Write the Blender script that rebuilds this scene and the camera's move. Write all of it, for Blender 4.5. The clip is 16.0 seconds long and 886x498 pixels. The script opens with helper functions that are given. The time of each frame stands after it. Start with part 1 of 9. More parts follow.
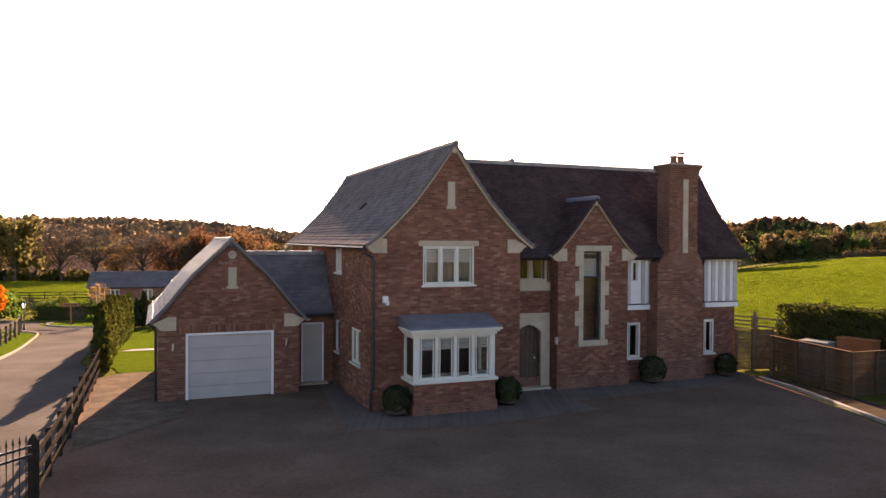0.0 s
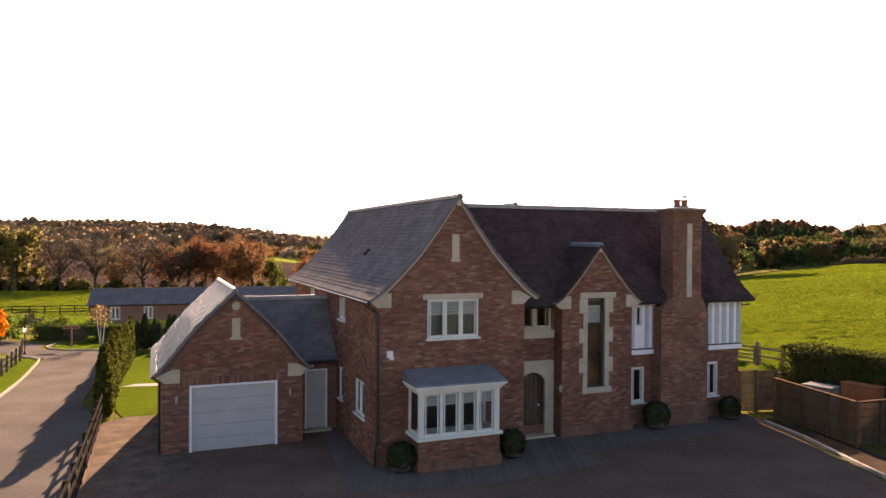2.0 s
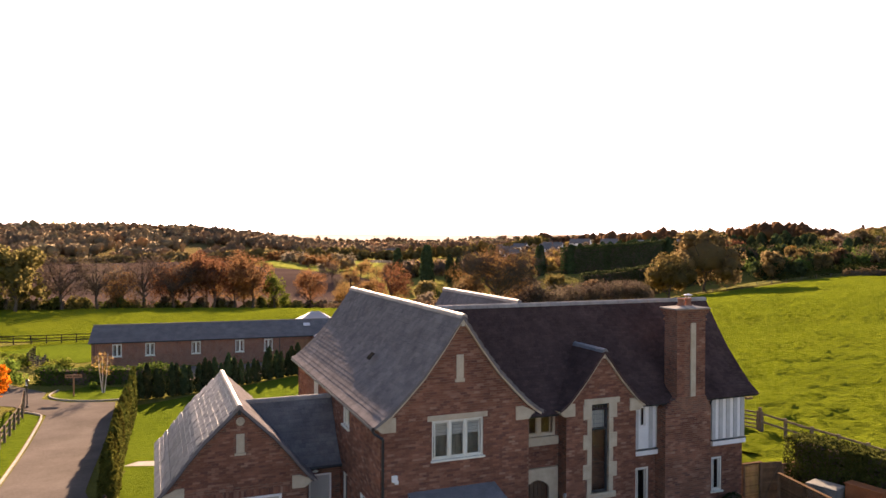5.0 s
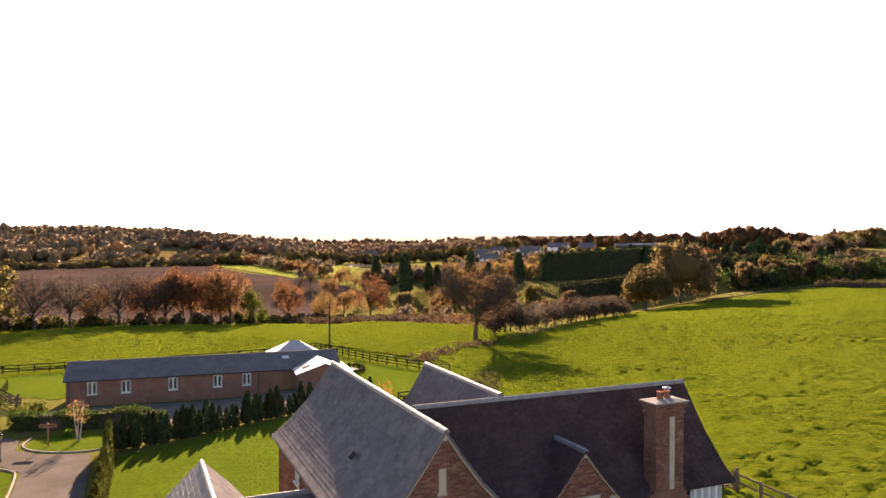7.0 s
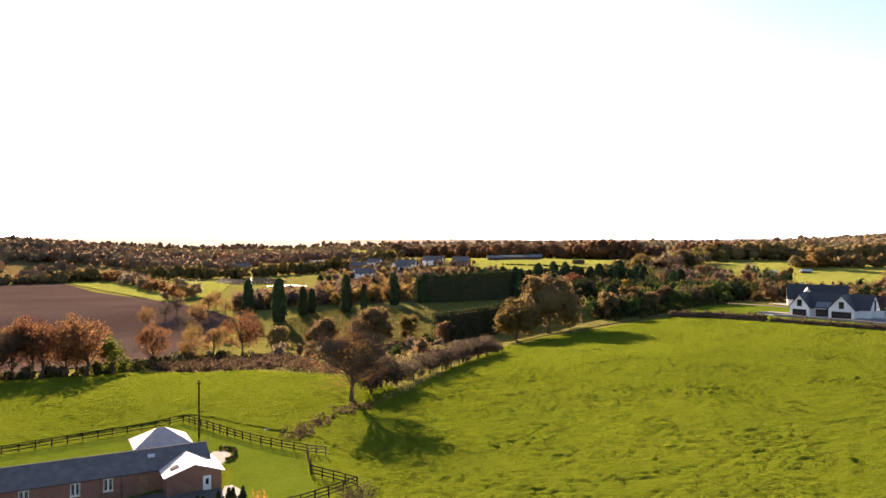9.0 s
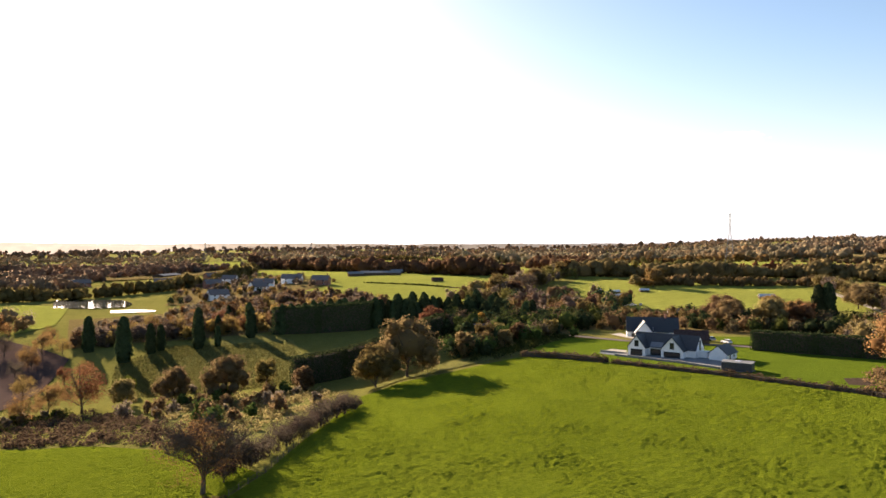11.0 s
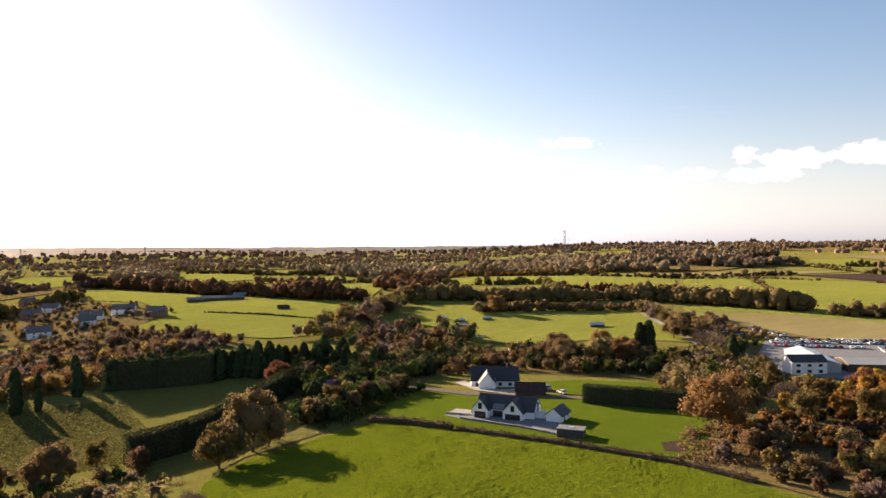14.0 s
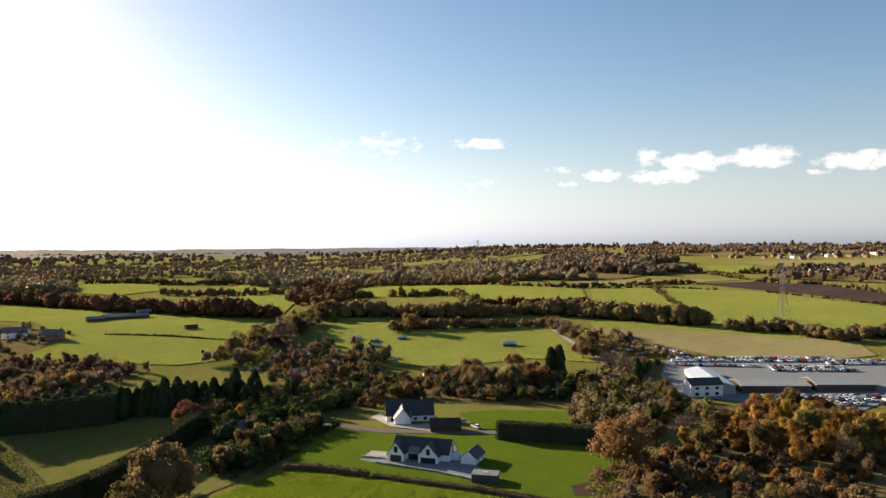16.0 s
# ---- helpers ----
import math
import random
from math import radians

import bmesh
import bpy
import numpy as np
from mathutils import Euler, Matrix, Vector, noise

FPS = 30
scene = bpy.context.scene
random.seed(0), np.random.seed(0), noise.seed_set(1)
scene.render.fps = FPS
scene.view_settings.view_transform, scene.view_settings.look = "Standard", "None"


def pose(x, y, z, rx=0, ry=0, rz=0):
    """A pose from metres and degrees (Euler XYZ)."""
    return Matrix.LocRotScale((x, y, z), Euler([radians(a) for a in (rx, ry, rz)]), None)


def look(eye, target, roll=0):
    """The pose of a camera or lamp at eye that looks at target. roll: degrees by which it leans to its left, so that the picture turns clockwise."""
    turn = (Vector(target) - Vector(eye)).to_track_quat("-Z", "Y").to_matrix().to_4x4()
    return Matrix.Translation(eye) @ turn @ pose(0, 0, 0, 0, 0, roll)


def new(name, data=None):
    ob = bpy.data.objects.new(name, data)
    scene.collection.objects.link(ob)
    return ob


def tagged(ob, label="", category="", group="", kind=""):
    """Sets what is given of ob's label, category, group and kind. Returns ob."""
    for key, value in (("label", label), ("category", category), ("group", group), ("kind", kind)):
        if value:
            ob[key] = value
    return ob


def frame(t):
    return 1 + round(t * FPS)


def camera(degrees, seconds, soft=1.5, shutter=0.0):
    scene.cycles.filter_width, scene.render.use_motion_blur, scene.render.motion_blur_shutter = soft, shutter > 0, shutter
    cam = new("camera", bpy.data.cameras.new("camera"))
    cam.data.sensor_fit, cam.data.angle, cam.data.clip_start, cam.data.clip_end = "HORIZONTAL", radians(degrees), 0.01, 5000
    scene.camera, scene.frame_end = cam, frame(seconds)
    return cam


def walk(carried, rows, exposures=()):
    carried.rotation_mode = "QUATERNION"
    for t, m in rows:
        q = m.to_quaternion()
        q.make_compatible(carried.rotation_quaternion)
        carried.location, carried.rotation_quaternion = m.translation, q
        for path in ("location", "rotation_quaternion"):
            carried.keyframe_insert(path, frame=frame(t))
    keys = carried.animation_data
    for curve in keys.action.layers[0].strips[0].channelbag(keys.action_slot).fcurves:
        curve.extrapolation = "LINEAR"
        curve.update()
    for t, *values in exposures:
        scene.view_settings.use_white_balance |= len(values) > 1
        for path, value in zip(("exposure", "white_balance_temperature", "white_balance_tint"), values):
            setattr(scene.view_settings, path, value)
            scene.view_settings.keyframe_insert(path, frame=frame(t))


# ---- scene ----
cam = camera(63.74, 16.0)
PATH = [
    (0.0, 0.002, 0.001, 5.140, 89.280, -0.375, -0.000),
    (0.5, -0.033, 0.023, 5.515, 89.323, -0.392, -0.014),
    (1.0, -0.079, 0.037, 5.907, 89.349, -0.393, -0.029),
    (1.5, -0.128, 0.048, 6.313, 89.363, -0.377, -0.052),
    (2.0, -0.167, 0.060, 6.739, 89.372, -0.348, -0.064),
    (2.5, -0.194, 0.072, 7.199, 89.375, -0.310, -0.052),
    (3.0, -0.215, 0.085, 7.718, 89.368, -0.272, -0.036),
    (3.5, -0.239, 0.097, 8.304, 89.352, -0.243, -0.035),
    (4.0, -0.263, 0.109, 8.965, 89.333, -0.225, -0.035),
    (4.5, -0.285, 0.118, 9.698, 89.316, -0.220, -0.031),
    (5.0, -0.306, 0.123, 10.475, 89.305, -0.222, -0.044),
    (5.5, -0.327, 0.126, 11.266, 89.297, -0.225, -0.125),
    (6.0, -0.353, 0.127, 12.070, 89.293, -0.221, -0.358),
    (6.5, -0.390, 0.123, 12.947, 89.291, -0.206, -0.861),
    (7.0, -0.442, 0.105, 14.041, 89.296, -0.180, -1.789),
    (7.5, -0.516, 0.058, 15.614, 89.319, -0.151, -3.336),
    (8.0, -0.588, -0.045, 17.826, 89.368, -0.125, -5.843),
    (8.5, -0.602, -0.222, 20.497, 89.438, -0.108, -8.747),
    (9.0, -0.544, -0.471, 23.450, 89.521, -0.096, -11.762),
    (9.5, -0.441, -0.775, 26.514, 89.603, -0.085, -14.589),
    (10.0, -0.334, -1.115, 29.708, 89.669, -0.074, -17.413),
    (10.5, -0.258, -1.479, 33.100, 89.705, -0.066, -20.193),
    (11.0, -0.233, -1.848, 36.672, 89.712, -0.057, -22.879),
    (11.5, -0.266, -2.195, 40.353, 89.699, -0.041, -25.416),
    (12.0, -0.355, -2.499, 44.053, 89.681, -0.013, -27.758),
    (12.5, -0.491, -2.745, 47.693, 89.668, 0.031, -29.872),
    (13.0, -0.661, -2.933, 51.241, 89.669, 0.089, -31.751),
    (13.5, -0.851, -3.085, 54.742, 89.678, 0.151, -33.418),
    (14.0, -1.051, -3.220, 58.284, 89.687, 0.207, -35.110),
    (14.5, -1.252, -3.340, 61.858, 89.688, 0.252, -36.779),
    (15.0, -1.448, -3.443, 65.442, 89.677, 0.283, -38.484),
    (15.5, -1.638, -3.529, 69.041, 89.654, 0.296, -40.207),
    (16.0, -1.822, -3.600, 72.692, 89.616, 0.290, -42.021),
]
walk(cam, [(t, pose(*p)) for t, *p in PATH],
     [(0.0, 2.76, 8700, 33), (4.0, 2.66, 8600, 32), (7.0, 2.71, 8300, 29), (9.0, 2.6, 7900, 25), (12.5, 2.02, 7250, 16), (14.5, 1.92, 7700, 24), (15.0, 1.83, 7150, 16), (16.0, 1.66, 6950, 13)])

# ---- sky and sun ----
SUN_AZ, SUN_EL = radians(-8.3), radians(16.2)
world = bpy.data.worlds.new("sky_world")
scene.world = world
world.use_nodes = True
wn, wl = world.node_tree.nodes, world.node_tree.links
wn.clear()
w_out = wn.new("ShaderNodeOutputWorld")
w_bg = wn.new("ShaderNodeBackground")
w_sky = wn.new("ShaderNodeTexSky")
w_sky.sky_type = "NISHITA"
w_sky.sun_disc = False
w_sky.sun_elevation = SUN_EL
w_sky.sun_rotation = SUN_AZ
w_sky.air_density, w_sky.dust_density, w_sky.ozone_density = 0.8, 0.6, 0.3
w_bg.inputs["Strength"].default_value = 0.135
w_geo = wn.new("ShaderNodeTexCoord")


def wmath(op, a, b=None, clamp=False):
    n = wn.new("ShaderNodeMath")
    n.operation, n.use_clamp = op, clamp
    for k, v in enumerate((a, b)):
        if v is None:
            continue
        if isinstance(v, (int, float)):
            n.inputs[k].default_value = v
        else:
            wl.new(v, n.inputs[k])
    return n.outputs[0]


# small fair-weather clouds low over the horizon, in the sky itself
w_sep = wn.new("ShaderNodeSeparateXYZ")
wl.new(w_geo.outputs["Generated"], w_sep.inputs[0])
w_az = wmath("ARCTAN2", w_sep.outputs[0], w_sep.outputs[1])
w_el = wmath("ARCSINE", w_sep.outputs[2])
w_vec = wn.new("ShaderNodeCombineXYZ")
wl.new(w_az, w_vec.inputs[0])
wl.new(wmath("MULTIPLY", w_el, 1.6), w_vec.inputs[1])
w_noise = wn.new("ShaderNodeTexNoise")
w_noise.inputs["Scale"].default_value, w_noise.inputs["Detail"].default_value = 55.0, 7.0
w_noise.inputs["Roughness"].default_value = 0.6
wl.new(w_vec.outputs[0], w_noise.inputs["Vector"])
w_cloud = None
for c_az, c_el, c_w, c_h, c_gain in (
    (37.6, 7.9, 4.2, 1.5, 0.46), (33.4, 7.6, 3.0, 1.0, 0.36), (45.1, 8.0, 3.2, 0.55, 0.85), (51.3, 5.7, 2.0, 0.45, 0.55), (52.2, 4.7, 1.5, 0.35, 0.55), (44.8, 4.8, 3.0, 0.6, 0.4),
    (54.6, 5.3, 1.9, 0.6, 0.95), (58.2, 6.6, 1.6, 0.9, 0.7), (59.4, 5.1, 3.6, 0.75, 1.05), (61.4, 6.1, 3.0, 1.0, 1.25), (66.2, 6.3, 2.9, 1.0, 1.25), (72.4, 5.7, 3.4, 0.85, 1.15), (69.5, 5.0, 1.6, 0.3, 0.6),
    (80.0, 6.5, 4.0, 1.3, 1.0), (88.0, 7.0, 5.0, 1.5, 1.0), (-70.0, 8.0, 6.0, 1.6, 0.9), (-110.0, 11.0, 7.0, 2.0, 0.9), (150.0, 12.0, 9.0, 2.2, 0.9)):
    dx = wmath("DIVIDE", wmath("SUBTRACT", w_az, radians(c_az)), radians(c_w))
    dy = wmath("DIVIDE", wmath("SUBTRACT", w_el, radians(c_el)), radians(c_h))
    d2 = wmath("ADD", wmath("MULTIPLY", dx, dx), wmath("MULTIPLY", dy, dy))
    m = wmath("MULTIPLY", wmath("SUBTRACT", 1.0, d2, True), c_gain)
    w_cloud = m if w_cloud is None else wmath("MAXIMUM", w_cloud, m)
w_puff = wmath("MULTIPLY", wmath("SUBTRACT", w_noise.outputs["Fac"], 0.5), 2.7)
w_mask = wmath("MULTIPLY", wmath("SUBTRACT", wmath("ADD", w_cloud, w_puff), 0.30), 1.05, True)
w_mask = wmath("MULTIPLY", w_mask, wmath("MULTIPLY", w_cloud, 3.0, True))
# moist air greys and whitens the sky towards the horizon
w_bw = wn.new("ShaderNodeRGBToBW")
wl.new(w_sky.outputs[0], w_bw.inputs[0])
w_grey = wn.new("ShaderNodeMix")
w_grey.data_type, w_grey.blend_type = "RGBA", "MULTIPLY"
w_grey.inputs["Factor"].default_value = 1.0
wl.new(w_bw.outputs[0], w_grey.inputs[6])
w_grey.inputs[7].default_value = (0.275, 0.31, 0.37, 1)
w_low = wmath("SUBTRACT", 1.0, wmath("DIVIDE", w_el, radians(15)), True)
w_haze = wn.new("ShaderNodeMix")
w_haze.data_type = "RGBA"
wl.new(wmath("MULTIPLY", wmath("POWER", w_low, 1.7), 0.95), w_haze.inputs["Factor"])
w_blue = wn.new("ShaderNodeHueSaturation")
w_blue.inputs["Saturation"].default_value, w_blue.inputs["Value"].default_value = 1.26, 0.40
wl.new(w_sky.outputs[0], w_blue.inputs["Color"])
wl.new(w_blue.outputs[0], w_haze.inputs[6])
wl.new(w_grey.outputs[2], w_haze.inputs[7])
w_mix = wn.new("ShaderNodeMix")
w_mix.data_type = "RGBA"
wl.new(wmath("MULTIPLY", w_mask, 0.85), w_mix.inputs["Factor"])
wl.new(w_haze.outputs[2], w_mix.inputs[6])
w_mix.inputs[7].default_value = (3.6, 3.45, 3.38, 1)
wl.new(w_mix.outputs[2], w_bg.inputs["Color"])
wl.new(w_bg.outputs[0], w_out.inputs[0])

sun = new("sun", bpy.data.lights.new("sun", "SUN"))
sun.data.energy, sun.data.angle, sun.data.color = 4.4, radians(0.6), (1.0, 0.90, 0.74)
sun_dir = Vector((math.sin(SUN_AZ) * math.cos(SUN_EL), math.cos(SUN_AZ) * math.cos(SUN_EL), math.sin(SUN_EL)))
sun.matrix_world = look(sun_dir * 300, (0, 0, 0))

from mathutils.geometry import tessellate_polygon


# ---- materials ----
def tree_of(name):
    m = bpy.data.materials.new(name)
    m.use_nodes = True
    n, l = m.node_tree.nodes, m.node_tree.links
    b = n["Principled BSDF"]
    return m, n, l, b


def noise_node(n, l, vec, scale, detail=4.0, rough=0.55):
    t = n.new("ShaderNodeTexNoise")
    t.inputs["Scale"].default_value, t.inputs["Detail"].default_value, t.inputs["Roughness"].default_value = scale, detail, rough
    if vec is not None:
        l.new(vec, t.inputs["Vector"])
    return t.outputs["Fac"]


def ramp(n, l, fac, stops):
    r = n.new("ShaderNodeValToRGB")
    while len(r.color_ramp.elements) < len(stops):
        r.color_ramp.elements.new(0.5)
    for e, (p, c) in zip(r.color_ramp.elements, stops):
        e.position, e.color = p, (*c, 1)
    l.new(fac, r.inputs[0])
    return r.outputs[0]


def blend(n, l, fac, a, b, mode="MIX"):
    m = n.new("ShaderNodeMix")
    m.data_type, m.blend_type = "RGBA", mode
    for sock, v in ((m.inputs["Factor"], fac), (m.inputs[6], a), (m.inputs[7], b)):
        if isinstance(v, (int, float)):
            sock.default_value = v
        elif isinstance(v, tuple):
            sock.default_value = (*v, 1)
        else:
            l.new(v, sock)
    return m.outputs[2]


def bump(n, l, b, h, strength=0.3, dist=0.02):
    u = n.new("ShaderNodeBump")
    u.inputs["Strength"].default_value, u.inputs["Distance"].default_value = strength, dist
    l.new(h, u.inputs["Height"])
    l.new(u.outputs[0], b.inputs["Normal"])


def coords(n, kind="Object"):
    return n.new("ShaderNodeTexCoord").outputs[kind]


def surface(name, dark, mid, light, scale=3.0, fine=40.0, rough=0.8, metal=0.0, strength=0.3, dist=0.01, spec=0.5, per="none", spread=0.35):
    """A rough solid surface with patches at one scale and grain at another."""
    m, n, l, b = tree_of(name)
    vec = coords(n)
    big = noise_node(n, l, vec, scale)
    small = noise_node(n, l, vec, fine, 5.0, 0.65)
    col = ramp(n, l, big, ((0.30, dark), (0.5, mid), (0.70, light)))
    col = blend(n, l, 0.45, col, ramp(n, l, small, ((0.3, dark), (0.7, light))))
    if per != "none":
        if per == "object":
            r = n.new("ShaderNodeObjectInfo").outputs["Random"]
        else:
            r = n.new("ShaderNodeNewGeometry").outputs["Random Per Island"]
        hsv = n.new("ShaderNodeHueSaturation")
        mr = n.new("ShaderNodeMapRange")
        mr.inputs[3].default_value, mr.inputs[4].default_value = 1 - spread, 1 + spread
        l.new(r, mr.inputs[0])
        l.new(mr.outputs[0], hsv.inputs["Value"])
        l.new(col, hsv.inputs["Color"])
        col = hsv.outputs[0]
    l.new(col, b.inputs["Base Color"])
    b.inputs["Roughness"].default_value, b.inputs["Metallic"].default_value = rough, metal
    b.inputs["Specular IOR Level"].default_value = spec if rough < 0.75 else 0.0
    bump(n, l, b, small, strength, dist)
    return m


def brickwork(name, c1, c2, c3, mortar):
    """Brick courses 75 mm high, laid on whichever upright face they cover."""
    m, n, l, b = tree_of(name)
    tc = n.new("ShaderNodeTexCoord")
    sp = n.new("ShaderNodeSeparateXYZ")
    l.new(tc.outputs["Object"], sp.inputs[0])
    sn = n.new("ShaderNodeSeparateXYZ")
    l.new(tc.outputs["Normal"], sn.inputs[0])
    ab = n.new("ShaderNodeMath")
    ab.operation = "ABSOLUTE"
    l.new(sn.outputs[0], ab.inputs[0])
    gt = n.new("ShaderNodeMath")
    gt.operation = "GREATER_THAN"
    gt.inputs[1].default_value = 0.7
    l.new(ab.outputs[0], gt.inputs[0])
    mx = n.new("ShaderNodeMix")
    l.new(gt.outputs[0], mx.inputs[0])
    l.new(sp.outputs[0], mx.inputs[2])
    l.new(sp.outputs[1], mx.inputs[3])
    cv = n.new("ShaderNodeCombineXYZ")
    l.new(mx.outputs[0], cv.inputs[0])
    l.new(sp.outputs[2], cv.inputs[1])
    br = n.new("ShaderNodeTexBrick")
    br.inputs["Scale"].default_value = 1.0
    br.inputs["Brick Width"].default_value, br.inputs["Row Height"].default_value = 0.225, 0.075
    br.inputs["Mortar Size"].default_value, br.inputs["Mortar Smooth"].default_value = 0.006, 0.3
    br.inputs["Bias"].default_value = -0.1
    l.new(cv.outputs[0], br.inputs["Vector"])
    patch = noise_node(n, l, tc.outputs["Object"], 1.3, 5.0, 0.65)
    # clusters of paler and burnt bricks
    st = n.new("ShaderNodeMapping")
    st.inputs["Scale"].default_value = (4.0, 11.0, 1.0)
    l.new(cv.outputs[0], st.inputs["Vector"])
    blotch = noise_node(n, l, st.outputs[0], 1.0, 4.0, 0.7)
    tone = ramp(n, l, blotch, ((0.30, c2), (0.44, c2), (0.50, c1), (0.62, c1), (0.74, c3)))
    br.inputs["Mortar"].default_value = (*mortar, 1)
    l.new(tone, br.inputs["Color1"])
    l.new(blend(n, l, 0.45, tone, c2), br.inputs["Color2"])
    col = blend(n, l, ramp(n, l, patch, ((0.35, (0, 0, 0)), (0.75, (0.5, 0.5, 0.5)))), br.outputs["Color"], c3)
    l.new(col, b.inputs["Base Color"])
    b.inputs["Roughness"].default_value = 0.9
    b.inputs["Specular IOR Level"].default_value = 0.15
    inv = n.new("ShaderNodeMath")
    inv.operation = "SUBTRACT"
    inv.inputs[0].default_value = 1.0
    l.new(br.outputs["Fac"], inv.inputs[1])
    bump(n, l, b, inv.outputs[0], 0.5, 0.008)
    return m


def turf(name, cols, scale=0.05, tuft=1.4, strength=0.9, dist=0.12, stripe=0.0, fuzz=0.07):
    """Grass seen from above: broad patches, tufts and blades."""
    m, n, l, b = tree_of(name)
    vec = coords(n)
    big = noise_node(n, l, vec, scale, 5.0, 0.6)
    mp = n.new("ShaderNodeMapping")
    mp.inputs["Scale"].default_value = (0.6, 1.5, 1.0)
    mp.inputs["Rotation"].default_value = (0, 0, radians(-28))
    l.new(vec, mp.inputs["Vector"])
    mid = noise_node(n, l, mp.outputs[0], tuft * 0.35, 6.0, 0.7)
    small = noise_node(n, l, mp.outputs[0], tuft * 3.0, 6.0, 0.75)
    col = ramp(n, l, big, ((0.30, cols[0]), (0.52, cols[1]), (0.72, cols[2])))
    col = blend(n, l, 0.5, col, ramp(n, l, mid, ((0.30, cols[0]), (0.5, cols[1]), (0.7, cols[2]))))
    col = blend(n, l, 0.35, col, ramp(n, l, small, ((0.3, cols[3]), (0.7, cols[2]))))
    # darker dashes: the shade of tussocks in low sun, put into the colour
    ms = n.new("ShaderNodeMapping")
    ms.inputs["Scale"].default_value = (0.55, 1.5, 1.0)
    ms.inputs["Rotation"].default_value = (0, 0, radians(-14))
    l.new(vec, ms.inputs["Vector"])
    dash = noise_node(n, l, ms.outputs[0], tuft * 1.7, 6.0, 0.72)
    col = blend(n, l, stripe, col, ramp(n, l, dash, ((0.36, (1.16, 1.12, 1.0)), (0.50, (1, 1, 1)), (0.60, (0.66, 0.71, 0.55)), (0.72, (0.38, 0.44, 0.32)))), "MULTIPLY")
    l.new(col, b.inputs["Base Color"])
    b.inputs["Roughness"].default_value = 1.0
    b.inputs["Specular IOR Level"].default_value = 0.0
    # the fuzz of upright blades catches low light
    b.inputs["Sheen Weight"].default_value, b.inputs["Sheen Roughness"].default_value = fuzz, 0.45
    b.inputs["Sheen Tint"].default_value = (*(min(1.0, c / max(cols[2]) * 0.9) for c in cols[2]), 1)
    hsum = n.new("ShaderNodeMath")
    hsum.operation = "ADD"
    l.new(mid, hsum.inputs[0])
    l.new(small, hsum.inputs[1])
    bump(n, l, b, hsum.outputs[0], strength, dist)
    return m


def leafage(name, c1, c2, c3, glow=0.45, rough=0.6, patch=0.0):
    """Leaves: part of the light passes through them; patch varies whole trees of a wood."""
    m, n, l, b = tree_of(name)
    r = n.new("ShaderNodeNewGeometry").outputs["Random Per Island"]
    o = n.new("ShaderNodeObjectInfo").outputs["Random"]
    c1, c3 = (tuple(0.45 * p + 0.55 * q for p, q in zip(c, c2)) for c in (c1, c3))
    col = ramp(n, l, r, ((0.0, c1), (0.5, c2), (1.0, c3)))
    hsv = n.new("ShaderNodeHueSaturation")
    mr = n.new("ShaderNodeMapRange")
    mr.inputs[3].default_value, mr.inputs[4].default_value = 0.7, 1.25
    l.new(o, mr.inputs[0])
    l.new(mr.outputs[0], hsv.inputs["Value"])
    mr2 = n.new("ShaderNodeMapRange")
    mr2.inputs[3].default_value, mr2.inputs[4].default_value = 0.47, 0.53
    l.new(o, mr2.inputs[0])
    l.new(mr2.outputs[0], hsv.inputs["Hue"])
    l.new(col, hsv.inputs["Color"])
    col = hsv.outputs[0]
    if patch:
        f = noise_node(n, l, coords(n), patch, 3.0, 0.6)
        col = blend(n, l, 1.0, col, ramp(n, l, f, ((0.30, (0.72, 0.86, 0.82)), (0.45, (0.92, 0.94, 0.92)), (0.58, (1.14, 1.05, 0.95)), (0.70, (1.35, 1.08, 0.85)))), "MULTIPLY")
    l.new(col, b.inputs["Base Color"])
    b.inputs["Roughness"].default_value = rough
    b.inputs["Specular IOR Level"].default_value = 0.12 if rough < 0.5 else 0.0
    t = n.new("ShaderNodeBsdfTranslucent")
    l.new(col, t.inputs["Color"])
    mix = n.new("ShaderNodeMixShader")
    mix.inputs[0].default_value = glow
    l.new(b.outputs[0], mix.inputs[1])
    l.new(t.outputs[0], mix.inputs[2])
    l.new(mix.outputs[0], n["Material Output"].inputs["Surface"])
    return m


def glazing(name, tint=(0.9, 0.95, 0.95)):
    m, n, l, b = tree_of(name)
    b.inputs["Base Color"].default_value = (*tint, 1)
    b.inputs["Transmission Weight"].default_value = 1.0
    b.inputs["Roughness"].default_value, b.inputs["IOR"].default_value = 0.02, 1.45
    return m


M = {}
M["brick"] = brickwork("brick_red", (0.20, 0.074, 0.046), (0.092, 0.042, 0.034), (0.35, 0.19, 0.125), (0.22, 0.155, 0.115))
M["brick_barn"] = brickwork("brick_barn", (0.26, 0.10, 0.06), (0.15, 0.06, 0.045), (0.36, 0.19, 0.13), (0.30, 0.24, 0.19))


